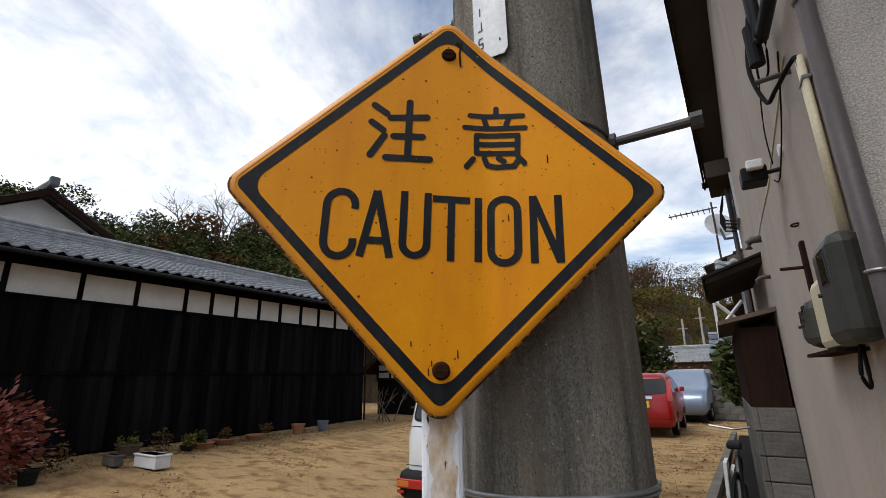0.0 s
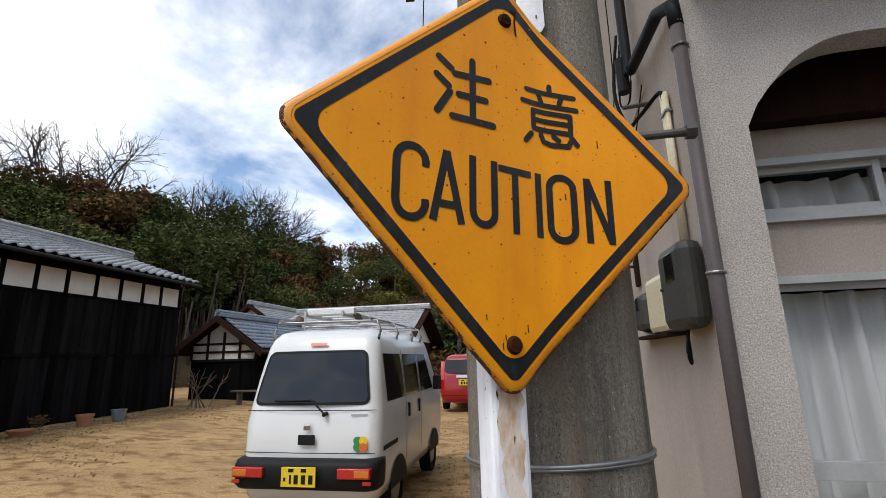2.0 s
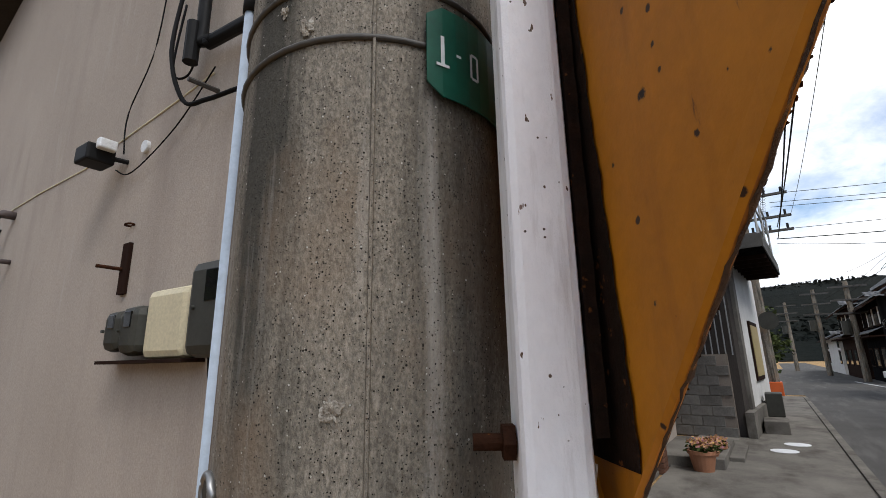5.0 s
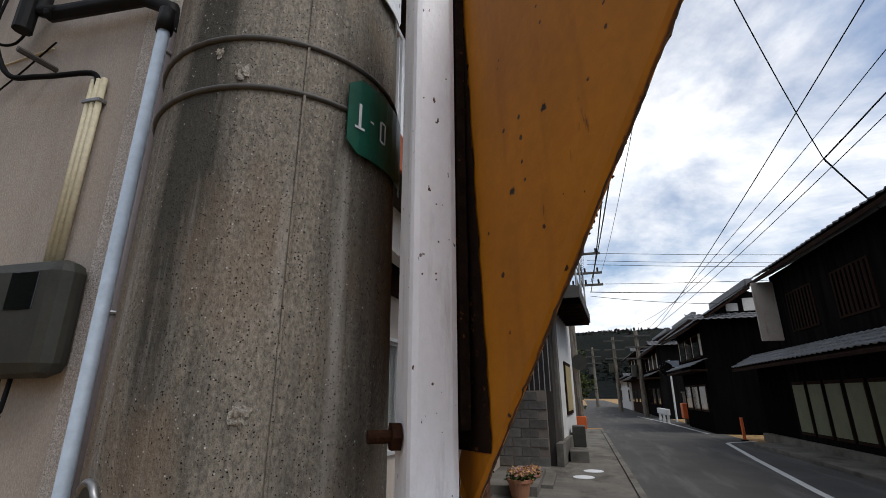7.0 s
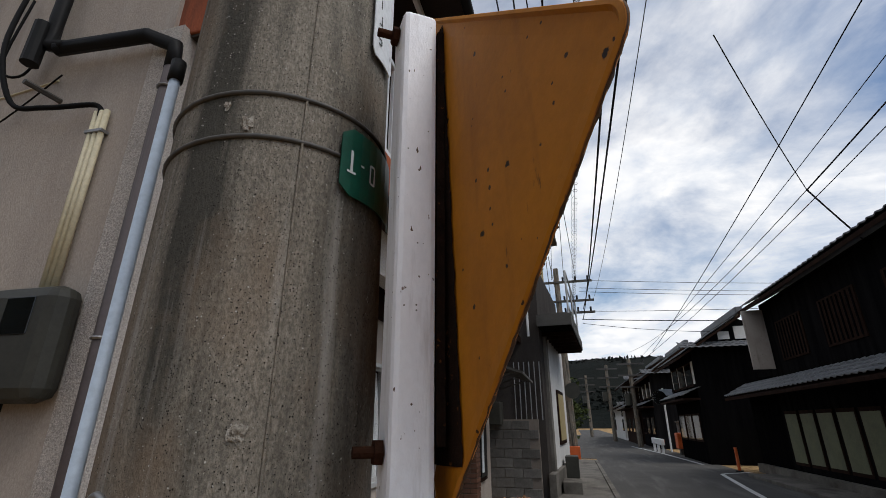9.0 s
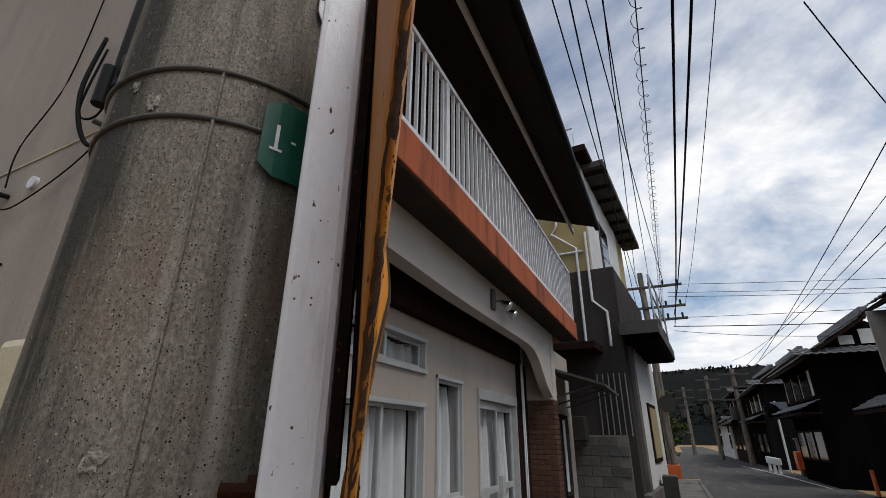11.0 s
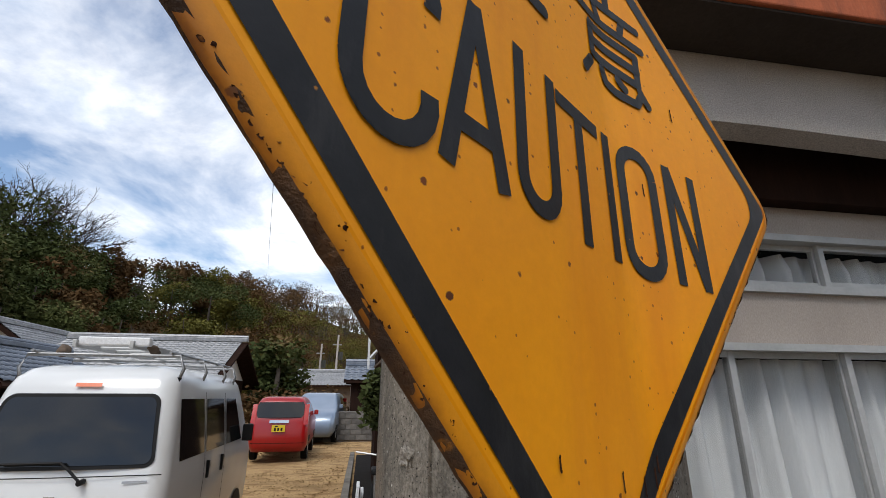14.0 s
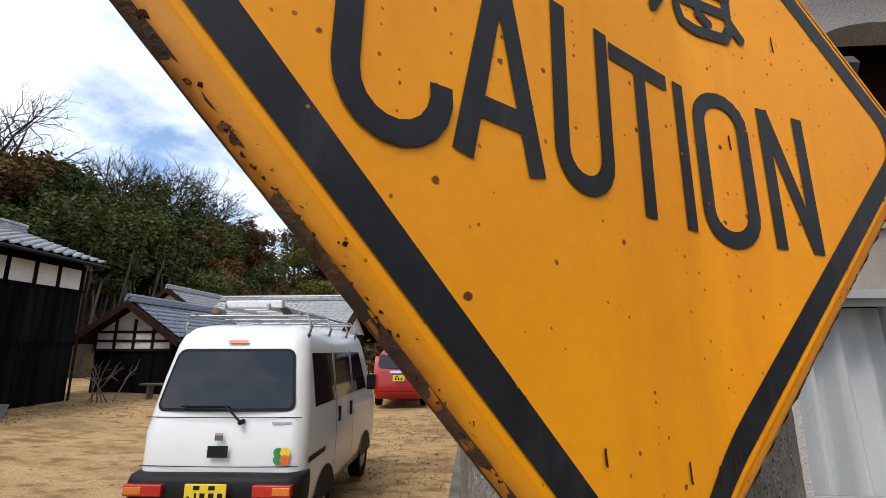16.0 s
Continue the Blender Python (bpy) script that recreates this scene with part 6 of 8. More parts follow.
def gabled_shed(name, label, category, x0, x1, y0, y1, wall_z, ridge_z, z0, wall_mt, tile_mt, gable_mt, upper=None, over=0.5, axis='y'):
    """A small building with a gable towards -y and tiled slopes to both sides."""
    t = thing(name, label, category)
    xm = (x0 + x1) / 2
    part("wall", box((x0, y0, z0), (x1, y1, wall_z)), wall_mt, t)
    part("gable", prism([(x0, wall_z), (x1, wall_z), (xm, ridge_z - 0.05)], y0 + 0.01, y1 - 0.01), gable_mt, t)
    if upper:
        part("gable_band", box((x0 + 0.02, y0 - 0.02, wall_z - upper), (x1 - 0.02, y0 - 0.004, wall_z)), gable_mt, t)
        for k in range(5):
            xx = lerp(x0, x1, k / 4)
            part("gable_post", box((xx - 0.05, y0 - 0.035, wall_z - upper), (xx + 0.05, y0 - 0.02, wall_z + (0.4 if 0 < k < 4 else 0))), "wood_dark", t)
        for zz in (wall_z - upper, wall_z - upper / 2, wall_z):
            part("gable_rail", box((x0, y0 - 0.045, zz - 0.04), (x1, y0 - 0.036, zz + 0.04)), "wood_dark", t)
    sl = (ridge_z - wall_z) / (xm - x0)
    for s, xe in ((-1, x0 - over), (1, x1 + over)):
        ze = ridge_z - sl * abs(xe - xm)
        n_d = max(2, int(math.hypot(xe - xm, ridge_z - ze) / 0.24))
        n_a = max(2, int((y1 - y0 + 2 * over) / 0.27))
        if s > 0:
            v, f = tile_roof((xm, y1 + over, ridge_z + 0.05), (0, -1, 0), (xe - xm, 0, ze - ridge_z), n_a, n_d)
        else:
            v, f = tile_roof((xm, y0 - over, ridge_z + 0.05), (0, 1, 0), (xe - xm, 0, ze - ridge_z), n_a, n_d)
        tagged(from_arrays("roof_tiles", v, f, tile_mt, t, "", True), kind="stuff")
        part("roof_bed", prism([(xm, ridge_z - 0.03), (xe, ze - 0.03), (xe, ze + 0.03), (xm, ridge_z + 0.03)], y0 - over, y1 + over), "wood_dark", t)
        part("verge", prism([(xm, ridge_z - 0.12), (xe, ze - 0.12), (xe, ze + 0.10), (xm, ridge_z + 0.10)], y0 - over - 0.04, y0 - over), "wood_dark", t)
    bm = bmesh.new()
    add_box(bm, (xm - 0.13, y0 - over, ridge_z + 0.05), (xm + 0.13, y1 + over, ridge_z + 0.20), 0.02)
    add_tube(bm, [(xm, y0 - over - 0.03, ridge_z + 0.24), (xm, y1 + over, ridge_z + 0.24)], 0.07, 8)
    part("ridge", bm, tile_mt, t)
    return t


gabled_shed("shed", "small black-boarded shed with blue tiled gable roof", "shed", -12.3, -9.8, 14.4, 19.0, 2.15, 3.0, 0.2, "charred", "tile_blue", "plaster", 0.55)
gabled_shed("farmhouse", "white plastered storehouse with grey tiled gable roof", "house", -17.9, -13.7, 23.0, 30.0, 3.1, 4.55, 0.2, "plaster", "tile", "plaster")


def hip_house(name, label, x0, x1, y0, y1, wall_z, ridge_z, z0, wall_mt, tile_mt, over=0.7):
    """A long house whose tiled slope faces -y."""
    t = thing(name, label, "house")
    ym = (y0 + y1) / 2
    part("wall", box((x0, y0, z0), (x1, y1, wall_z)), wall_mt, t)
    for xe in (x0, x1 - 0.02):
        bm = bmesh.new()
        a = [bm.verts.new((xe, y0, wall_z)), bm.verts.new((xe, y1, wall_z)), bm.verts.new((xe, ym, ridge_z - 0.05))]
        b = [bm.verts.new((xe + 0.02, y0, wall_z)), bm.verts.new((xe + 0.02, y1, wall_z)), bm.verts.new((xe + 0.02, ym, ridge_z - 0.05))]
        bm.faces.new(a), bm.faces.new(b)
        for i in range(3):
            bm.faces.new((a[i], a[(i + 1) % 3], b[(i + 1) % 3], b[i]))
        part("gable", bm, "plaster", t)
    sl = (ridge_z - wall_z) / (ym - y0)
    for s, ye in ((-1, y0 - over), (1, y1 + over)):
        ze = ridge_z - sl * abs(ye - ym)
        n_d, n_a = int(math.hypot(ye - ym, ridge_z - ze) / 0.24), int((x1 - x0 + 2 * over) / 0.27)
        v, f = tile_roof((x0 - over, ym, ridge_z + 0.05), (1, 0, 0), (0, ye - ym, ze - ridge_z), n_a, n_d)
        tagged(from_arrays("roof_tiles", v, f, tile_mt, t, "", True), kind="stuff")
        bm = bmesh.new()
        q = [bm.verts.new((x, y, z + d)) for d in (-0.05, 0.03) for x, y, z in ((x0 - over, ym, ridge_z), (x1 + over, ym, ridge_z), (x1 + over, ye, ze), (x0 - over, ye, ze))]
        for i in ((0, 1, 2, 3), (4, 5, 6, 7), (0, 1, 5, 4), (1, 2, 6, 5), (2, 3, 7, 6), (3, 0, 4, 7)):
            bm.faces.new([q[k] for k in i])
        part("roof_bed", bm, "wood_dark", t)
    bm = bmesh.new()
    add_box(bm, (x0 - over, ym - 0.14, ridge_z + 0.05), (x1 + over, ym + 0.14, ridge_z + 0.22), 0.02)
    add_tube(bm, [(x0 - over, ym, ridge_z + 0.26), (x1 + over, ym, ridge_z + 0.26)], 0.08, 8)
    part("ridge", bm, tile_mt, t)
    return t


hip_house("farmhouse", "long farmhouse with weathered grey tiled roof and white gable", -12.2, -6.35, 19.5, 25.5, 2.35, 3.88, 0.2, "wood_dark", "tile")
tall = thing("farmhouse", "tall house with tiled gable and white plaster behind the barn", "house")
part("wall", box((-22.0, 2.0, 0.3), (-16.6, 6.6, 5.5)), "plaster", tall)
bm = bmesh.new()
g = [bm.verts.new(p) for p in ((-16.6, 2.0, 5.5), (-16.6, 6.6, 5.5), (-16.6, 4.3, 6.8), (-22.0, 2.0, 5.5), (-22.0, 6.6, 5.5), (-22.0, 4.3, 6.8))]
for q in ((0, 1, 2), (3, 4, 5), (0, 1, 4, 3)):
    bm.faces.new([g[i] for i in q])
part("gable", bm, "plaster", tall)
for s in (-1, 1):
    v, f = tile_roof((-16.0 if s > 0 else -22.4, 4.3, 7.0), (-s, 0, 0), (0, s * 3.0, -1.75), 23, 14)
    tagged(from_arrays("roof_tiles", v, f, "tile", tall, "", True), kind="stuff")
    bm = bmesh.new()
    q = [bm.verts.new(p) for p in ((-16.0, 4.3, 6.98), (-16.0, 4.3 + s * 3.0, 5.23), (-16.0, 4.3 + s * 3.0, 5.08), (-16.0, 4.3, 6.78), (-16.12, 4.3, 6.98), (-16.12, 4.3 + s * 3.0, 5.23), (-16.12, 4.3 + s * 3.0, 5.08), (-16.12, 4.3, 6.78))]
    for i in ((0, 1, 2, 3), (4, 5, 6, 7), (0, 1, 5, 4), (1, 2, 6, 5), (2, 3, 7, 6), (3, 0, 4, 7)):
        bm.faces.new([q[k] for k in i])
    part("verge_board", bm, "wood_dark", tall)
part("ridge", tube([(-15.9, 4.3, 7.12), (-22.4, 4.3, 7.12)], 0.13, 8), "tile_dark", tall)
part("ridge_end", box((-15.95, 4.18, 7.0), (-15.78, 4.42, 7.30), 0.05), "tile_dark", tall, "ornamental ridge-end tile")
hip_house("farmhouse", "distant low white house below the hill", -6.0, -1.5, 40.0, 46.0, 2.6, 3.6, 0.3, "wood_grey", "tile", 0.5)
hip_house("hut", "small dark hut with blue-grey tiled roof behind the wall", -0.95, 1.2, 20.6, 22.6, 2.35, 2.85, 0.0, "wood_dark", "tile_blue", 0.3)

# block wall closing the lot
wall = tagged(part("wall_lot", box((-3.4, 19.55, -0.1), (1.0, 19.70, 1.02)), "mortar"), "weathered grey concrete block wall closing the lot", "wall", "", "structure")
bw = block_mesh(0.05, 0.185, 0.385)
for r in range(5):
    for j in range(11):
        o = new("block", bw)
        o.parent = wall
        o.location = (-3.4 + j * 0.395 + (0.2 if r % 2 else 0), 19.51, 0.04 + r * 0.195)
part("coping", box((-3.4, 19.50, 1.02), (1.0, 19.75, 1.07), 0.01), "block", wall)

# low kerb wall and drain beside the house
curb = tagged(part("kerb_lot", box((-0.72, 4.2, 0.0), (-0.60, 15.0, 0.10), 0.01), "pavement"), "low mossy concrete edge along the drain", "kerb", "", "structure")
# Level strip in near-black paints the shade of the drain.
tagged(part("ditch_floor", box((-0.55, 4.4, -0.004), (0.2, 15.0, 0.012)), "interior"), "flat strip painted dark as a shaded drain beside the house", "ditch", "", "structure")


# ---- plants and pots by the barn ----
def leaf_cloud(points, size, material, name, parent=None, label="", seed=0, flat=0.5):
    """Many small leaves set round the given points, as one mesh."""
    r = np.random.RandomState(seed)
    n = len(points)
    p = np.asarray(points)
    d = r.normal(size=(n, 3))
    d[:, 2] *= flat
    d /= np.linalg.norm(d, axis=1)[:, None]
    e = np.cross(d, r.normal(size=(n, 3)))
    e /= np.linalg.norm(e, axis=1)[:, None]
    s = (size * r.uniform(0.5, 1.4, n))[:, None]
    verts = np.empty((n * 4, 3))
    verts[0::4], verts[1::4], verts[2::4], verts[3::4] = p - d * s, p + e * s * 0.55, p + d * s, p - e * s * 0.55
    me = bpy.data.meshes.new(name)
    me.vertices.add(n * 4)
    me.vertices.foreach_set("co", verts.ravel())
    me.loops.add(n * 4)
    me.loops.foreach_set("vertex_index", np.arange(n * 4))
    me.polygons.add(n)
    me.polygons.foreach_set("loop_start", np.arange(0, n * 4, 4))
    me.polygons.foreach_set("loop_total", np.full(n, 4))
    me.materials.append(M[material])
    me.update()
    ob = new(name, me)
    if parent is not None:
        ob.parent = parent
    if label:
        tagged(ob, label)
    return ob


def blob_points(c, rad, n, seed, shell=0.55):
    r = np.random.RandomState(seed)
    d = r.normal(size=(n, 3))
    d /= np.linalg.norm(d, axis=1)[:, None]
    k = (shell + (1 - shell) * r.uniform(size=n) ** 0.6)[:, None]
    lump = 1 + 0.25 * np.sin(d[:, :1] * 5 + seed) * np.cos(d[:, 1:2] * 4 - seed)
    return np.asarray(c) + d * k * lump * np.asarray(rad)


def add_branches(bm, p, d, length, r, depth, rnd, spread=0.55, sides=4, up=0.15):
    """Tapering twigs that fork on their way out."""
    mid = p + d * length * 0.5 + Vector((rnd.uniform(-1, 1), rnd.uniform(-1, 1), rnd.uniform(-0.3, 0.6))) * length * 0.06
    end = p + d * length
    add_tube(bm, [p, mid, end], [r, r * 0.8, r * 0.6], sides, cap=False)
    if depth == 0:
        return
    for k in range(rnd.choice((2, 3, 3))):
        nd = (d + Vector((rnd.gauss(0, spread), rnd.gauss(0, spread), rnd.gauss(0, spread) + up))).normalized()
        add_branches(bm, lerp(mid, end, rnd.random()) if k else end, nd, length * rnd.uniform(0.6, 0.82), r * 0.6, depth - 1, rnd, spread, 3, up)


def bare_tree(name, label, base, height, seed, depth=5, r=0.12, lean=(0, 0, 1)):
    t = thing(name, label, "tree")
    rnd = random.Random(seed)
    bm = bmesh.new()
    b = Vector(base)
    top = b + Vector(lean).normalized() * height * 0.3
    add_tube(bm, [b, top], [r, r * 0.75], 6)
    part("trunk", bm, "bark", t)
    bm = bmesh.new()
    for k in range(6):
        a = k * 2.2 + rnd.uniform(-0.4, 0.4)
        add_branches(bm, top - Vector((0, 0, height * 0.03 * k)), Vector((math.cos(a) * 0.9, math.sin(a) * 0.9, 1)).normalized(), height * 0.25, r * 0.6, depth, rnd)
    part("crown", bm, "bark", t, "bare winter branches")
    return t


shrub = thing("shrub", "bare grey shrub by the barn corner", "shrub")
bm = bmesh.new()
rs = random.Random(8)
for k in range(6):
    add_branches(bm, Vector((-10.3 + 0.1 * k, 12.0 + 0.05 * k, 0.28)), Vector((rs.gauss(0, 0.4), rs.gauss(0, 0.4), 1)).normalized(), 0.6, 0.022, 2, rs, 0.45)
part("stem", bm, "wood_grey", shrub)
red_shrub = thing("shrub", "small shrub with dark red winter leaves", "shrub")
bm = bmesh.new()
for k in range(7):
    add_branches(bm, Vector((-9.4, 2.25, 0.2)), Vector((rs.gauss(0, 0.5), rs.gauss(0, 0.5), 1)).normalized(), 0.60, 0.02, 2, rs, 0.5)
part("stem", bm, "wood_dark", red_shrub)
M["leaf_red"] = mat("leaf_red", (0.16, 0.02, 0.012), (0.09, 0.03, 0.012), 0.7, scale=3, fine=20, bump=0.0)
leaf_cloud(blob_points((-9.4, 2.25, 0.80), (0.95, 1.05, 0.75), 2000, 4, 0.2), 0.06, "leaf_red", "leaves", red_shrub, "dark red leaves", 4)


def pot(name, label, x, y, r, h, mt, taper=0.75, square=False, group="pots by the barn"):
    z = ground_z(x, y)
    bm = bmesh.new()
    if square:
        add_box(bm, (x - r, y - r * 0.35, z), (x + r, y + r * 0.35, z + h), 0.015)
        add_box(bm, (x - r * 1.04, y - r * 0.39, z + h - 0.03), (x + r * 1.04, y + r * 0.39, z + h), 0.008)
    else:
        pr = [(r * taper, 0), (r, h * 0.85), (r * 1.1, h * 0.85), (r * 1.1, h), (r * 0.95, h), (r * 0.9, h * 0.9)]
        rings = [[bm.verts.new((x + q * math.cos(2 * math.pi * k / 20), y + q * math.sin(2 * math.pi * k / 20), z + dz)) for k in range(20)] for q, dz in pr]
        for a, b in zip(rings, rings[1:]):
            for k in range(20):
                bm.faces.new((a[k], a[(k + 1) % 20], b[(k + 1) % 20], b[k]))
        bm.faces.new(rings[0]), bm.faces.new(rings[-1])
    return solo(name, bm, mt, label, "pot", group)


pot("planter", "long white plastic planter on the ground", -8.9, 4.55, 0.36, 0.22, "white_plate", square=True)
pot("planter", "weathered grey planter with dry plants", -9.5, 4.2, 0.22, 0.18, "block", square=True)
pot("planter", "grey pot with small yellow-green plant", -10.2, 4.75, 0.20, 0.22, "wood_grey")
for i, (px_, py_, r_, h_, m_) in enumerate(((-10.2, 8.8, 0.16, 0.24, "terra_pot"), (-10.1, 9.55, 0.15, 0.26, "tile_blue"), (-10.0, 6.1, 0.22, 0.12, "terra_pot"), (-10.15, 6.7, 0.24, 0.12, "terra_pot"), (-10.2, 7.5, 0.2, 0.12, "terra_pot"), (-9.9, 5.7, 0.12, 0.12, "plastic_black"), (-9.0, 2.9, 0.13, 0.2, "plastic_black"))):
    pot("flower_pot", ("terracotta", "dark blue", "black")[{"terra_pot": 0, "tile_blue": 1, "plastic_black": 2}[m_]] + " plant pot standing by the barn wall", px_, py_, r_, h_, m_)
for i, (px_, py_, s_, m_) in enumerate(((-10.2, 4.75, 0.22, "leaf_bamboo"), (-10.1, 6.1, 0.18, "leaf"), (-10.15, 6.7, 0.16, "leaf_brown"), (-10.3, 7.9, 0.18, "leaf_brown"), (-10.3, 5.4, 0.25, "leaf_brown"), (-9.7, 3.4, 0.3, "leaf_brown"), (-9.8, 5.7, 0.16, "leaf_bamboo"))):
    ob = leaf_cloud(blob_points((px_, py_, ground_z(px_, py_) + 0.22), (s_, s_, s_ * 0.8), 160, i + 20, 0.2), 0.04, m_, "dry_plant", None, "", i)
    tagged(ob, "small dry plant growing by the barn", "plant", "plants by the barn")
r = np.random.RandomState(2)
pts = np.column_stack([r.uniform(-10.9, -9.2, 6000) + 0.0, r.uniform(0.5, 12.5, 6000), np.zeros(6000)])
pts2 = np.column_stack([r.uniform(-9.5, -0.8, 22000), r.uniform(1.2, 19.0, 22000), np.zeros(22000)])
keep = [noise.noise(Vector((q[0] * 0.35, q[1] * 0.5, 5))) + 0.35 * noise.noise(Vector((q[0] * 1.7, q[1] * 2.2, 9))) + (0.35 if q[0] > -2.0 else 0.0) > 0.14 for q in pts2]
pts = np.vstack([pts, pts2[np.array(keep)]])
pts[:, 2] = [ground_z(a, b) + 0.012 for a, b in pts[:, :2]]
tagged(leaf_cloud(pts, 0.020, "straw", "dry_grass", None, "", 3, 0.25), "scattered dry brown grass on the sandy ground", "dry grass", "", "stuff")

bench = thing("bench", "weathered plank bench by the shed", "bench")
part("seat", box((-9.9, 13.3, 0.62), (-7.6, 13.6, 0.67), 0.008), "wood_grey", bench)
for xx in (-9.7, -8.75, -7.8):
    part("leg", box((xx, 13.35, 0.2), (xx + 0.07, 13.55, 0.62)), "wood_grey", bench)
for i in range(5):
    solo("plank", box((-7.4, 16.2 + 0.02 * i, 0.75 + 0.1 * i), (-6.0 + 0.1 * i, 16.5, 0.80 + 0.1 * i), 0.005), "wood_grey", "stacked weathered plank by the shed", "plank", "stack of planks")
solo("trestle", box((-7.3, 16.25, 0.2), (-6.2, 16.45, 0.75), 0.02), "wood_dark", "dark timber trestle under the planks", "trestle")

# ---- wooded hill behind the lot ----
# ridge as degrees of height over the horizon by azimuth, with its distance
RIDGE = [(200, 9, 50), (175, 10.5, 48), (160, 10.5, 46), (148, 11.4, 46), (137.5, 11.2, 44), (127.6, 10.0, 48), (121, 8.0, 54), (117, 7.7, 60), (110, 9.6, 75), (104, 10.4, 95), (98, 10.2, 130), (92, 7.8, 170), (84, 6.4, 220), (70, 5.4, 260), (50, 4.0, 300)]


def ridge_at(az):
    for (a, e, d), (a2, e2, d2) in zip(RIDGE, RIDGE[1:]):
        if a >= az >= a2:
            k = (a - az) / (a - a2)
            return lerp(e, e2, k), lerp(d, d2, k)
    return RIDGE[-1][1:]


def hill_point(az, k):
    """A point of the hill: k runs from its foot (0) over the ridge (1) to the far side."""
    e, d = ridge_at(az)
    foot = max(26.0, d * 0.62)
    rr_ = lerp(foot, d, k)
    h = d * math.tan(radians(e)) * (min(k, 1.0) ** 0.8 if k <= 1 else max(0.0, 1 - (k - 1) * 0.8))
    a = radians(az)
    x, y = rr_ * math.cos(a), rr_ * math.sin(a)
    h += 1.2 * noise.noise(Vector((x * 0.06, y * 0.06, 1))) * min(1, k * 2)
    return Vector((x, y, max(0.2, h + 0.2)))


azs = [50 + i * 1.5 for i in range(101)]
ks = [0, 0.06, 0.15, 0.28, 0.42, 0.56, 0.7, 0.85, 1.0, 1.15, 1.5, 2.2]
verts = [hill_point(a, k) for a in azs for k in ks]
nk = len(ks)
faces = [(i * nk + j, i * nk + j + 1, (i + 1) * nk + j + 1, (i + 1) * nk + j) for i in range(len(azs) - 1) for j in range(nk - 1)]
tagged(from_arrays("hill", verts, faces, "hill", None, "", True), "wooded hillside with brown undergrowth behind the village", "hill", "", "structure")

leaf_sets = {"leaf": [], "leaf_brown": [], "leaf_bamboo": []}
twigs = bmesh.new()
rt = random.Random(11)


def wood_tree(p, h, w, kind, seed):
    """One evergreen of the wood: a few leaf clumps round a trunk."""
    n = 1900 if seed < 500 else 420
    for k in range(rt.randint(4, 6)):
        c = p + Vector((rt.gauss(0, w * 0.33), rt.gauss(0, w * 0.33), h * rt.uniform(0.45, 0.95)))
        leaf_sets[kind].append(blob_points(c, (w * 0.36, w * 0.36, h * 0.15), n // 4, seed * 7 + k, 0.35))
    add_tube(twigs, [p - Vector((0, 0, 0.4)), p + Vector((rt.gauss(0, 0.2), rt.gauss(0, 0.2), h * 0.8))], [0.13, 0.06], 4, cap=False)


for i in range(300):
    az = rt.uniform(103, 172)
    k = 0.08 + 0.92 * rt.random() ** 0.8
    if 108.5 < az < 116.5 and k < 0.8 and rt.random() < 0.85:
        continue
    p = hill_point(az, k)
    d = math.hypot(p.x, p.y)
    kind = "leaf_brown" if rt.random() < (0.13 if az > 116 else 0.4) else ("leaf_bamboo" if (az < 112 and rt.random() < 0.5) else "leaf")
    wood_tree(p, rt.uniform(3.5, 7.5) * (d / 50) ** 0.3, rt.uniform(3.0, 5.4) * (d / 50) ** 0.3, kind, i)
for i in range(420):
    az = rt.uniform(62, 106)
    k = rt.random()
    p = hill_point(az, k)
    s_ = (math.hypot(p.x, p.y) / 90) ** 0.8
    kind = "leaf_bamboo" if k < 0.6 and rt.random() < 0.6 else ("leaf_brown" if rt.random() < 0.8 else "leaf")
    wood_tree(p, rt.uniform(4, 7) * s_, rt.uniform(4, 7) * s_, kind, i + 500)
for i in range(170):
    az = rt.uniform(98, 128)
    p = hill_point(az, rt.choice((rt.uniform(0.8, 1.08), rt.uniform(0.2, 0.9))))
    w = rt.uniform(1.2, 2.6) * (math.hypot(p.x, p.y) / 60) ** 0.6
    leaf_sets[rt.choice(("leaf", "leaf", "leaf_brown", "leaf_bamboo"))].append(blob_points(p + Vector((0, 0, w * 0.3)), (w, w, w * 0.75), 320, 3000 + i, 0.3))
# conifers on the skyline
for i, az in enumerate((114.6, 113.2, 112.0, 111.3, 109.0, 106.5)):
    p = hill_point(az, 1.0)
    for j in range(9):
        z = lerp(0.8, 6.0, j / 8)
        leaf_sets["leaf"].append(blob_points(p + Vector((0, 0, z)), (1.7 * (1 - j / 9.5), 1.7 * (1 - j / 9.5), 0.5), 60, 900 + i * 9 + j, 0.3))
    add_tube(twigs, [p, p + Vector((0, 0, 6))], [0.15, 0.05], 4, cap=False)
for kind, sets in leaf_sets.items():
    tagged(leaf_cloud(np.vstack(sets), 0.125 if kind == "leaf" else 0.17, kind, "wood_" + kind, None, "", 9, 0.6), {"leaf": "dark evergreen foliage of the hillside wood", "leaf_brown": "brown withered foliage in the hillside wood", "leaf_bamboo": "yellow-green bamboo foliage on the slope"}[kind], "wood", "", "stuff")
# bare trunks and twigs at the foot and on the ridge
for i in range(150):
    az = rt.uniform(104, 165)
    p = hill_point(az, rt.uniform(0.0, 0.22))
    h = rt.uniform(2.5, 5.5)
    add_tube(twigs, [p, p + Vector((rt.gauss(0, 0.5), rt.gauss(0, 0.5), h))], [0.09, 0.04], 4, cap=False)
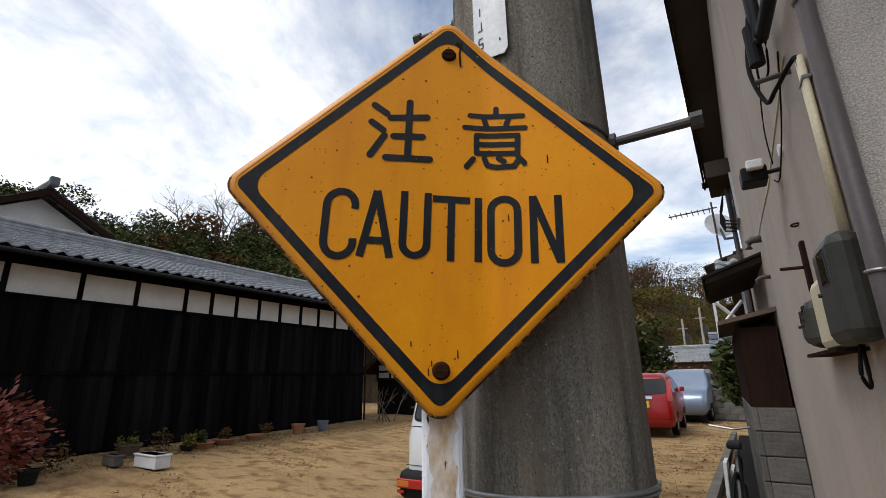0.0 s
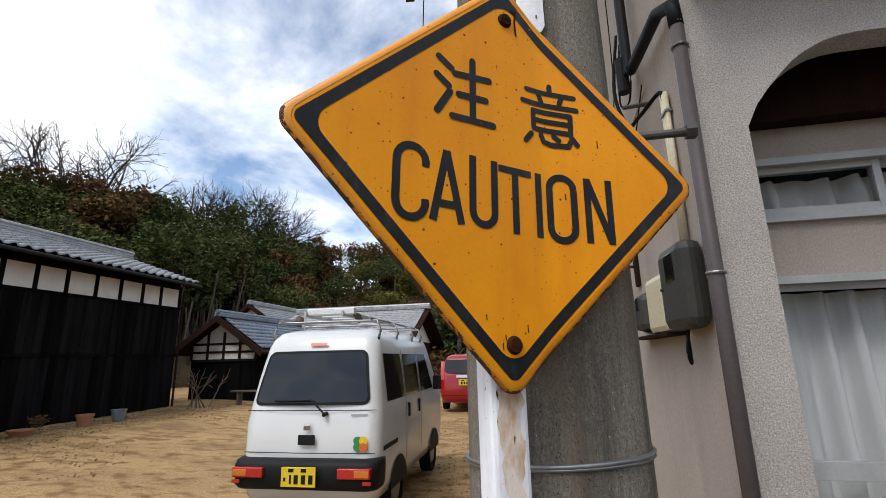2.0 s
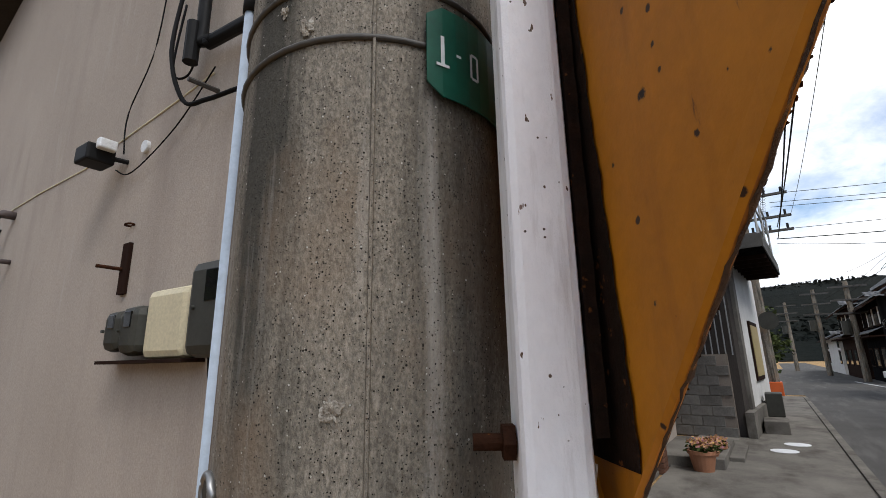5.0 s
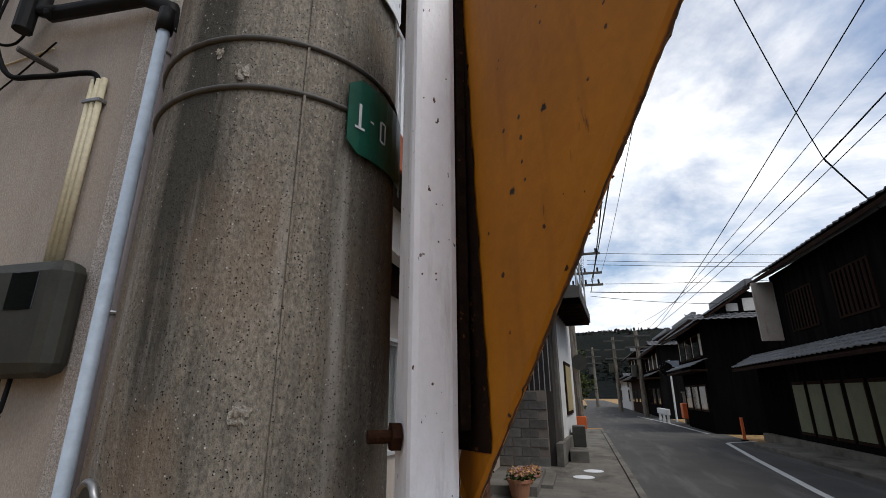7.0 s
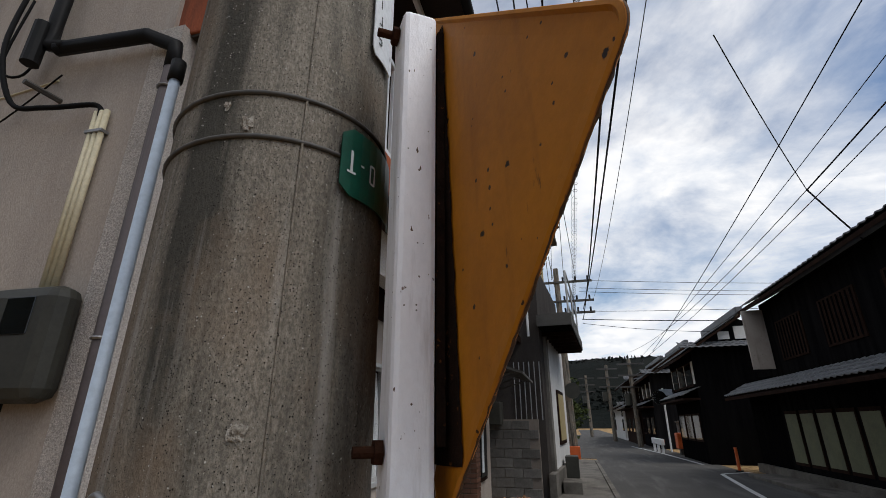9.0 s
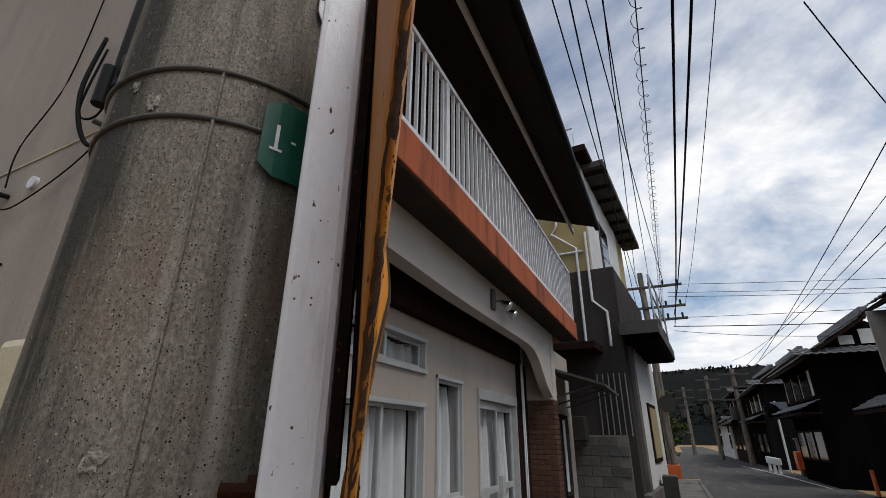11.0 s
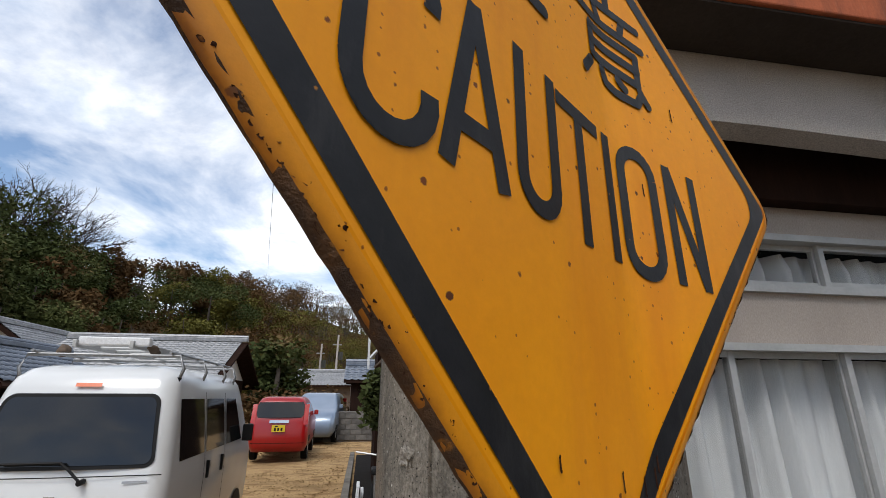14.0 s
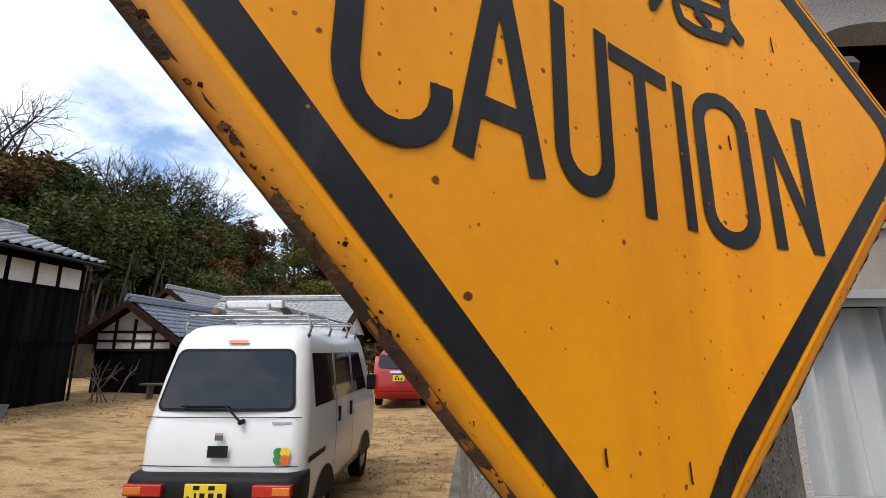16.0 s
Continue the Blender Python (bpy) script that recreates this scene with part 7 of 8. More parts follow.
for i in range(120):
    az = rt.uniform(60, 104)
    p = hill_point(az, rt.uniform(0.5, 1.05))
    s_ = math.hypot(p.x, p.y) / 60
    for k in range(5):
        add_tube(twigs, [p, p + Vector((rt.gauss(0, 0.9), rt.gauss(0, 0.9), rt.uniform(2.5, 4))) * s_], [0.06 * s_, 0.02 * s_], 3, cap=False)
tagged(part("wood_trunks", twigs, "bark"), "bare grey trunks and twigs in the hillside wood", "wood", "", "stuff")
for i, (az, k, h) in enumerate(((141.2, 0.98, 13.0), (150, 0.95, 10.5), (147, 0.97, 11.0), (130.5, 1.0, 10.0), (128.6, 1.0, 10.8), (126.8, 1.0, 11.5), (125, 1.0, 11.5), (123.4, 1.0, 11.0), (121.8, 1.0, 10.0), (120.2, 1.0, 8.5), (116.5, 1.0, 6.5), (103, 1.0, 8.0), (98.5, 1.0, 8.0))):
    p = hill_point(az, k)
    bare_tree("tree", "bare winter tree on the hill ridge", p - Vector((0, 0, 0.3)), h, 40 + i, 5, 0.32 if h > 12.5 else 0.26)
mast = hill_point(131.5, 1.0)
m_ = thing("mast", "thin steel mast on the wooded ridge", "mast")
part("pole", tube([mast, mast + Vector((0, 0, 8.5))], 0.06, 5), "dark_steel", m_)

# two utility poles and a rail far behind the lot
for i, (x, y, h) in enumerate(((-4.6, 46.0, 6.4), (-3.0, 44.0, 7.0))):
    t = thing("utility_pole", "distant grey utility pole with fittings", "utility pole", "far poles")
    part("shaft", tube([(x, y, 0), (x + 0.1, y, h)], [0.13, 0.08], 8), "concrete_paint", t)
    part("cross_arm", box((x - 0.35, y - 0.04, h - 0.9), (x + 0.45, y + 0.04, h - 0.82)), "steel", t)
    part("transformer", tube([(x + 0.35, y, h - 2.2), (x + 0.35, y, h - 1.5)], 0.22, 8), "box_grey", t)
shrub2 = thing("shrub", "brown leafy shrubs behind the block wall", "shrub")
leaf_cloud(np.vstack([blob_points((x, 21.5 + 0.3 * k, 1.1), (1.0, 0.8, 0.9), 420, 70 + k, 0.2) for k, x in enumerate((-5.2, -4.0, -3.0, -2.0))]), 0.10, "leaf_brown", "leaves", shrub2, "brown winter leaves", 5)
shrub3 = thing("tree", "dense dark green evergreen between the farmhouse and the wall", "tree")
part("trunk", tube([(-4.9, 26, 0), (-4.8, 26, 3.0)], [0.2, 0.1], 8), "bark", shrub3)
leaf_cloud(np.vstack([blob_points((-4.9 + rt.gauss(0, 0.6), 27 + rt.gauss(0, 0.6), rt.uniform(1.0, 3.9)), (1.0, 1.0, 0.9), 260, 80 + k, 0.3) for k in range(14)]), 0.16, "leaf", "crown", shrub3, "", 6)
bush = thing("shrub", "dark ivy bush at the back of the lean-to", "shrub")
leaf_cloud(blob_points((-0.25, 8.4, 1.55), (0.24, 0.40, 0.5), 800, 31, 0.2), 0.06, "leaf", "leaves", bush, "", 7)
weeds = leaf_cloud(blob_points((-0.12, 4.85, 0.10), (0.25, 0.30, 0.20), 400, 32, 0.1), 0.05, "leaf_bamboo", "weeds", None, "", 8)
tagged(weeds, "dry yellow-green weeds at the wall foot", "weeds")

# house behind: corner roof, white lattice, dish and aerial
back = thing("rear_house", "older wing with tiled roof and white lattice behind the house", "house")
part("wall", box((-0.2, 9.6, 0.0), (2.5, 12.0, 2.7)), "wood_dark", back)
v_, f_ = tile_roof((0.55, 12.2, 3.72), (0, -1, 0), (-0.95, 0, -0.40), 12, 4, 0.24, 0.26, 0.06, 0.04)
v2_, f2_ = tile_roof((-0.25, 9.3, 3.42), (1, 0, 0), (0, -0.5, -0.30), 10, 3, 0.24, 0.26, 0.06, 0.04)
part("roof_block", prism([(-0.10, 3.0), (2.5, 3.0), (2.5, 4.2), (-0.05, 3.48)], 9.25, 12.2), "wood_grey", back)
tagged(from_arrays("roof_tiles", v_, f_, "tile", back, "", True), kind="stuff")
tagged(from_arrays("roof_tiles", v2_, f2_, "tile", back, "", True), kind="stuff")
for a, b in (((-0.35, 9.5, 2.3), (0.05, 9.5, 2.75)), ((0.05, 9.5, 2.3), (-0.35, 9.5, 2.75)), ((-0.38, 9.5, 2.1), (-0.38, 9.5, 3.0)), ((0.08, 9.5, 2.1), (0.08, 9.5, 3.0))):
    part("lattice", tube([a, b], 0.03, 4), "alu_white", back)
dish = thing("satellite_dish", "grey satellite dish on the house wall", "satellite dish")
bm = bmesh.new()
rings = [[bm.verts.new((q * math.cos(2 * math.pi * k / 24), q * math.sin(2 * math.pi * k / 24), 0.35 * q * q)) for k in range(24)] for q in (0.02, 0.08, 0.16, 0.225)]
bm.faces.new(rings[0])
for a, b in zip(rings, rings[1:]):
    for k in range(24):
        bm.faces.new((a[k], a[(k + 1) % 24], b[(k + 1) % 24], b[k]))
for v in bm.verts:
    v.co = pose(-0.06, 8.2, 3.78, 70, 0, 25) @ v.co
part("dish", bm, "white_plate", dish, smooth=True)
part("arm", tube([(-0.06, 8.2, 3.72), (-0.02, 7.8, 3.45), (0.12, 7.6, 3.4)], 0.02, 6), "dark_steel", dish)
aer = thing("aerial", "thin television aerial above the dish", "aerial")
part("boom", tube([(-0.75, 8.1, 4.02), (-0.05, 8.1, 4.05)], 0.012, 5), "dark_steel", aer)
part("mast", tube([(-0.12, 8.1, 3.2), (-0.12, 8.1, 4.15)], 0.015, 5), "dark_steel", aer)
for k in range(8):
    part("element", tube([(-0.72 + k * 0.08, 7.95, 4.02), (-0.72 + k * 0.08, 8.25, 4.02)], 0.006, 4), "dark_steel", aer)

# bicycle and white sheets leaning by the lean-to
bike = thing("bicycle", "old bicycle leaning by the house", "bicycle")
for yy in (5.3, 6.3):
    part("wheel", tube([(-0.30 + 0.03 * math.sin(k * 0.35), yy + 0.32 * math.cos(k * 2 * math.pi / 24), 0.33 + 0.32 * math.sin(k * 2 * math.pi / 24)) for k in range(25)], 0.018, 6), "black", bike)
part("frame", tube([(-0.28, 5.3, 0.33), (-0.26, 5.65, 0.75), (-0.27, 6.15, 0.78), (-0.28, 6.3, 0.33)], 0.018, 6), "dark_steel", bike)
part("frame", tube([(-0.26, 5.65, 0.75), (-0.28, 5.8, 0.30), (-0.27, 6.15, 0.78)], 0.015, 6), "dark_steel", bike)
part("seat", box((-0.33, 5.55, 0.82), (-0.20, 5.80, 0.88), 0.02), "plastic_black", bike)
part("handlebar", tube([(-0.50, 6.2, 0.98), (-0.27, 6.15, 0.95), (-0.05, 6.2, 0.98)], 0.012, 6), "steel", bike)
for k in range(2):
    solo("board", box((-0.50 + 0.06 * k, 6.9 + 0.2 * k, 0.05), (-0.46 + 0.06 * k, 7.3 + 0.2 * k, 0.48 - 0.1 * k), 0.004, Matrix.Translation((0, 0, 0)) @ Matrix.Rotation(radians(3), 4, 'Y')), "white_plate", "white board leaning in the drain gap", "board", "leaning boards")

# ---- street: neighbour with canopies ----
nb = thing("neighbour_house", "neighbour building with yellow upper wall and flat canopies", "house",
           at=Matrix.Translation((10.6, 1.03, 0)) @ Matrix.Rotation(radians(-4.2), 4, 'Z') @ Matrix.Translation((-10.6, -0.95, 0)))
NX0, NX1, NY = 10.6, 15.6, 1.45
part("upper_wall", box((NX0, NY, 5.4), (NX1 + 1.5, 6.0, 8.5)), "yellow_wall", nb)
part("white_front", box((NX0 + 0.05, NY - 0.03, 3.9), (NX1, NY, 8.3)), "plaster", nb)
part("lower_wall", box((NX0, 0.95, 0.0), (NX1, 6.0, 5.4)), "siding", nb, "dark weathered side wall")
part("corner_column", box((NX0 + 0.6, 0.88, 0.0), (NX0 + 1.0, 0.95, 3.66)), "pavement", nb, "stained concrete corner column")
part("front_plaster", box((NX0 + 1.0, 0.90, 0.5), (NX1, 0.95, 3.7)), "plaster", nb)
part("base", box((NX0 - 0.1, 0.80, 0.0), (NX1, 0.95, 0.5)), "pavement", nb)
part("roof_slab", box((NX0 - 0.5, NY - 0.3, 8.5), (NX1 + 1.8, 6.3, 8.7), 0.02), "wood_dark", nb)
part("upper_canopy", box((NX0 + 0.2, 0.85, 8.35), (NX1 + 2.0, NY, 8.52)), "zinc", nb)
part("lower_canopy", box((NX0 - 0.3, 0.15, 3.68), (NX1 - 0.9, 0.95, 3.95)), "zinc", nb)
part("canopy_soffit", box((NX0 - 0.28, 0.17, 3.665), (NX1 - 0.92, 0.93, 3.679)), "charred", nb)
for k in range(7):
    part("canopy_rib", box((NX0 + 0.5 + k * 0.55, 0.18, 3.58), (NX0 + 0.56 + k * 0.55, 0.95, 3.68)), "wood_dark", nb)
    part("canopy_rib", box((NX0 + 0.4 + k * 0.9, 0.87, 8.25), (NX0 + 0.48 + k * 0.9, NY, 8.35)), "wood_dark", nb)
for z in (4.3, 4.75, 5.2):
    part("terrace_rail", tube([(NX0 + 0.4, 0.24, z), (NX1 - 1.0, 0.24, z)], 0.02, 6), "alu", nb)
for x in (NX0 + 0.4, NX0 + 2.2, NX1 - 1.0):
    part("terrace_post", tube([(x, 0.24, 3.8), (x, 0.24, 5.2)], 0.025, 6), "alu", nb)
win_ = part("front_window", box((NX0 + 2.2, 0.86, 1.0), (NX0 + 3.8, 0.90, 2.4)), "wood_dark", nb)
part("pane", box((NX0 + 2.3, 0.845, 1.1), (NX0 + 3.7, 0.859, 2.3)), "yellow_wall", win_, "yellowed blind behind the window")
win_ = part("upper_front_window", box((NX0 + 1.6, NY - 0.06, 5.8), (NX0 + 2.8, NY - 0.03, 7.4)), "dark_steel", nb)
part("pane", box((NX0 + 1.68, NY - 0.075, 5.88), (NX0 + 2.72, NY - 0.061, 7.32)), "car_glass", win_)
for k in range(6):
    part("wall_bar", tube([(NX0 - 0.05, 1.0 + 0.12 * k, 1.6), (NX0 - 0.05, 1.0 + 0.12 * k, 2.9)], 0.014, 6), "steel", nb)
part("wall_unit", box((NX0 - 0.35, 1.9, 1.5), (NX0 - 0.02, 2.4, 2.0), 0.02), "box_grey", nb)
for pts in ([(NX0 - 0.06, 2.2, 8.5), (NX0 - 0.06, 2.2, 6.7), (NX0 - 0.06, 2.35, 6.5), (NX0 - 0.06, 1.75, 6.0), (NX0 - 0.06, 1.75, 3.4)], [(NX0 - 0.06, 1.5, 6.4), (NX0 - 0.06, 1.5, 4.6), (NX0 - 0.06, 1.2, 4.3), (NX0 - 0.06, 1.2, 3.5)], [(NX0 - 0.06, 6.0, 5.9), (NX0 - 0.06, 1.6, 5.9)]):
    part("wall_pipe", tube(pts, 0.032, 8), "white_plate", nb)
part("side_roof", box((NX0 - 0.9, 1.4, 3.35), (NX0, 4.5, 3.5)), "wood_dark", nb)
part("roof_rail", tube([(NX0 - 0.3, NY, 8.7), (NX0 - 0.3, NY, 9.4), (NX0 - 0.3, 2.6, 9.4), (NX0 - 0.3, 2.6, 8.7)], 0.025, 6), "alu_white", nb)
side_blocks = part("side_block_wall", box((NX0 - 0.10, 1.10, 0.0), (NX0 - 0.02, 4.0, 1.62)), "mortar", nb, "grey concrete block wall")
nb_block = bpy.data.meshes.new("block")
bm = box((0, 0, 0), (0.03, 0.385, 0.185), 0.006)
bmesh.ops.recalc_face_normals(bm, faces=bm.faces)
bm.to_mesh(nb_block)
bm.free()
nb_block.materials.append(M["block"])
for r_ in range(8):
    for j_ in range(7):
        o = new("block", nb_block)
        o.parent = side_blocks
        o.location = (NX0 - 0.125, 1.11 + j_ * 0.4 + (0.2 if r_ % 2 else 0), 0.02 + r_ * 0.198)
part("back_wall", box((8.0, 4.5, 0.0), (NX0, 4.7, 5.5)), "siding", nb)
unit = thing("outdoor_unit", "small air conditioner unit on blocks", "air conditioner")
part("case", box((12.9, 0.38, 0.20), (13.5, 0.72, 0.72), 0.02), "box_grey", unit)
part("foot", box((12.95, 0.40, 0.03), (13.45, 0.70, 0.20)), "pavement", unit)
solo("stone_block", box((11.3, 0.35, 0.0), (12.1, 0.78, 0.28), 0.02), "pavement", "low concrete block beside the entrance", "block")


def flower_pot(x, y, s, mt):
    p = pot("flower_pot", "clay flower pot with yellow and purple pansies", x, y, 0.14 * s, 0.24 * s, mt, 0.7, group="flower pots by the step")
    f = leaf_cloud(blob_points((x, y, 0.31 * s), (0.16 * s, 0.16 * s, 0.08), 260, int(x * 10), 0.2), 0.028, "flower", "flowers", p, "yellow and purple pansies", 4)
    leaf_cloud(blob_points((x, y, 0.27 * s), (0.17 * s, 0.17 * s, 0.07), 260, int(x * 11), 0.2), 0.03, "leaf", "leaves", p, "", 5)


flower_pot(7.15, 1.45, 1.25, "terra_pot")
flower_pot(7.55, 1.42, 1.0, "terra_pot")
flower_pot(7.9, 1.40, 0.95, "box_grey")
flower_pot(8.2, 1.35, 0.9, "terra_pot")
for x, y in ((9.3, 0.50), (10.1, 0.30)):
    bm = bmesh.new()
    bmesh.ops.create_cone(bm, cap_ends=True, segments=24, radius1=0.20, radius2=0.20, depth=0.004, matrix=Matrix.Translation((x, y, 0.034)))
    solo("inspection_cover", bm, "white_plate", "small round white cover set in the pavement", "cover", "round covers")

# far pole with red base, mirror and sign
fp = thing("utility_pole", "leaning street utility pole with a red base box and mirror", "utility pole")
part("shaft", tube([(22.9, 0.50, 0), (22.75, 0.62, 9.0)], [0.19, 0.13], 12), "concrete", fp)
part("red_base", box((22.6, 0.25, 0.0), (23.2, 0.75, 0.55), 0.02), "orange", fp, "red base guard")
part("mirror", tube([(22.4, 0.35, 2.95), (22.46, 0.35, 2.95)], 0.36, 18), "box_grey", fp)
for z in (6.6, 7.2, 8.2):
    part("cross_arm", box((22.6, -1.1, z), (22.75, 1.6, z + 0.09)), "dark_steel", fp)
    for k in range(3):
        part("insulator", tube([(22.65, -0.9 + k * 0.6, z + 0.09), (22.65, -0.9 + k * 0.6, z + 0.30)], 0.05, 6), "plastic_black", fp)

# ---- street: houses across the road ----
big = thing("timber_house", "dark two-storey timber townhouse with tiled eaves", "house", "houses across the road")
part("wall", box((3.0, -9.0, 0.0), (15.9, -5.6, 4.9)), "charred", big)
part("lower_wing", box((15.9, -9.0, 0.0), (18.4, -5.6, 2.9)), "charred", big)
part("wall_top", box((3.0, -7.4, 4.9), (15.9, -5.66, 5.06)), "charred", big)
part("upper_plaster", box((15.9, -9.0, 2.9), (15.94, -5.62, 4.7)), "plaster", big)
v_, f_ = tile_roof((18.6, -5.75, 2.85), (-1, 0, 0), (0, 0.85, -0.45), 58, 4)
tagged(from_arrays("pent_roof_tiles", v_, f_, "tile_dark", big, "", True), kind="stuff")
bm = bmesh.new()
q = [bm.verts.new(p) for p in ((3, -5.7, 2.78), (18.6, -5.7, 2.78), (18.6, -4.88, 2.34), (3, -4.88, 2.34), (3, -5.7, 2.70), (18.6, -5.7, 2.70), (18.6, -4.88, 2.26), (3, -4.88, 2.26))]
for i in ((0, 1, 2, 3), (4, 5, 6, 7), (0, 1, 5, 4), (1, 2, 6, 5), (2, 3, 7, 6), (3, 0, 4, 7)):
    bm.faces.new([q[k] for k in i])
part("pent_roof", bm, "wood_dark", big)
v_, f_ = tile_roof((16.2, -7.4, 6.15), (-1, 0, 0), (0, 2.3, -1.15), 50, 10)
tagged(from_arrays("main_roof_tiles", v_, f_, "tile_dark", big, "", True), kind="stuff")
bm = bmesh.new()
q = [bm.verts.new(p) for p in ((3, -7.4, 6.1), (16.2, -7.4, 6.1), (16.2, -5.12, 4.95), (3, -5.12, 4.95), (3, -7.4, 6.0), (16.2, -7.4, 6.0), (16.2, -5.12, 4.85), (3, -5.12, 4.85))]
for i in ((0, 1, 2, 3), (4, 5, 6, 7), (0, 1, 5, 4), (1, 2, 6, 5), (2, 3, 7, 6), (3, 0, 4, 7)):
    bm.faces.new([q[k] for k in i])
part("main_roof", bm, "wood_dark", big)
M["blind"] = mat("pale_blind", (0.13, 0.135, 0.065), (0.085, 0.09, 0.045), 0.7, scale=3, fine=30, bump=0.02)
for k in range(9):
    x = 7.0 + k * 0.98
    wn = part("window", box((x, -5.60, 0.42), (x + 0.84, -5.565, 1.85)), "wood_dark", big)
    part("pane", box((x + 0.05, -5.563, 0.50), (x + 0.79, -5.555, 1.76)), "blind", wn, "pane with pale green blind")
for k in range(4):
    x = 5.4 + k * 2.6
    wn = part("upper_window", box((x, -5.60, 3.2), (x + 1.6, -5.57, 4.3)), "wood_dark", big)
    for j in range(8):
        part("lattice_bar", box((x + 0.1 + j * 0.19, -5.57, 3.25), (x + 0.14 + j * 0.19, -5.55, 4.25)), "charred", wn)
part("plinth", box((3.0, -5.60, 0.0), (18.4, -5.42, 0.26)), "pavement", big)
part("front_step", box((3.0, -5.42, 0.0), (16.6, -4.55, 0.10), 0.015), "pavement", big)
part("side_partition", prism([(15.55, 3.05), (15.63, 3.05), (15.63, 4.85), (15.55, 4.85)], -5.6, -5.02), "concrete_paint", big, "grey plastered wing wall under the eave")


def town_house(x0, x1, y_front, depth, eave, ridge, wall_mt, band_mt, label, wins=3, pent=True):
    """A tiled house whose eave follows the road on the -y side."""
    t = thing("town_house", label, "house", "houses across the road")
    ym = y_front - depth / 2
    part("wall", box((x0, y_front - depth, 0.0), (x1, y_front, eave)), wall_mt, t)
    for k in range(wins + 1):
        xw = lerp(x0 + 0.1, x1 - 0.6, k / max(1, wins))
        part("plaster_panel", box((xw, y_front - 0.1, eave * 0.68), (xw + 0.42, y_front + 0.012, eave - 0.55)), band_mt, t)
    for xe in (x0, x1 - 0.05):
        bm = bmesh.new()
        a = [bm.verts.new((xe, y_front - depth, eave)), bm.verts.new((xe, y_front, eave)), bm.verts.new((xe, ym, ridge - 0.1))]
        b = [bm.verts.new((xe + 0.05, y_front - depth, eave)), bm.verts.new((xe + 0.05, y_front, eave)), bm.verts.new((xe + 0.05, ym, ridge - 0.1))]
        bm.faces.new(a), bm.faces.new(b)
        for i in range(3):
            bm.faces.new((a[i], a[(i + 1) % 3], b[(i + 1) % 3], b[i]))
        part("gable", bm, "charred", t)
        for k in range(3):
            yk = lerp(ym - depth * 0.16, ym + depth * 0.16, k / 2)
            part("gable_panel", box((xe - 0.03, yk - depth * 0.055, eave + 0.30), (xe - 0.012, yk + depth * 0.055, eave + 0.30 + (ridge - eave) * (0.42 if k == 1 else 0.26))), band_mt, t)
        part("gable_beam", box((xe - 0.05, y_front - depth, eave - 0.05), (xe - 0.01, y_front, eave + 0.12)), "charred", t)
    sl = (ridge - eave) / (depth / 2)
    ye = y_front + 0.7
    ze = ridge - sl * (ye - ym)
    n_d, n_a = int(math.hypot(ye - ym, ridge - ze) / 0.26), int((x1 - x0 + 1.0) / 0.27)
    v, f = tile_roof((x1 + 0.5, ym, ridge), (-1, 0, 0), (0, ye - ym, ze - ridge), n_a, n_d)
    tagged(from_arrays("roof_tiles", v, f, "tile_dark", t, "", True), kind="stuff")
    bm = bmesh.new()
    q = [bm.verts.new(p) for p in ((x0 - 0.5, ym, ridge - 0.03), (x1 + 0.5, ym, ridge - 0.03), (x1 + 0.5, ye, ze - 0.03), (x0 - 0.5, ye, ze - 0.03), (x0 - 0.5, ym, ridge - 0.13), (x1 + 0.5, ym, ridge - 0.13), (x1 + 0.5, ye, ze - 0.13), (x0 - 0.5, ye, ze - 0.13),)]
    for i in ((0, 1, 2, 3), (4, 5, 6, 7), (0, 1, 5, 4), (1, 2, 6, 5), (2, 3, 7, 6), (3, 0, 4, 7)):
        bm.faces.new([q[k] for k in i])
    part("roof_bed", bm, "wood_dark", t)
    part("back_slope", prism([(0, 0), (0.1, 0), (0.1, 0.1), (0, 0.1)], 0, 0.1, Matrix.Translation((x0, ym - depth / 2, eave))), "tile", t)
    part("ridge", box((x0 - 0.5, ym - 0.14, ridge), (x1 + 0.5, ym + 0.14, ridge + 0.30), 0.04), "tile_dark", t)
    v, f = tile_roof((x0 + 0.02, y_front + 0.5, eave + 0.22), (0, -1, 0), (-0.6, 0, -0.28), int((depth + 1.0) / 0.27), 3)
    tagged(from_arrays("gable_pent_tiles", v, f, "tile_dark", t, "", True), kind="stuff")
    if pent:
        zp = eave * 0.56
        v, f = tile_roof((x1 + 0.3, y_front, zp + 0.35), (-1, 0, 0), (0, 0.75, -0.35), n_a, 3)
        tagged(from_arrays("pent_roof_tiles", v, f, "tile_dark", t, "", True), kind="stuff")
        part("pent_bed", box((x0 - 0.3, y_front, zp - 0.12), (x1 + 0.3, y_front + 0.65, zp - 0.04)), "wood_dark", t)
    for k in range(wins):
        xw = lerp(x0 + 0.4, x1 - 1.6, k / max(1, wins - 1))
        wn = part("window", box((xw, y_front, eave * 0.66), (xw + 1.2, y_front + 0.03, eave - 0.55)), "wood_dark", t)
        part("pane", box((xw + 0.08, y_front + 0.031, eave * 0.66 + 0.08), (xw + 1.12, y_front + 0.038, eave - 0.63)), "car_glass", wn)
        wn = part("window", box((xw, y_front, 0.8), (xw + 1.2, y_front + 0.03, 1.9)), "wood_dark", t)
        part("pane", box((xw + 0.08, y_front + 0.031, 0.88), (xw + 1.12, y_front + 0.038, 1.82)), "car_glass", wn)
    return t


town_house(21.0, 25.8, -4.6, 4.0, 4.5, 5.75, "charred", "plaster", "dark timber house with white gable and tiled roof", 3)
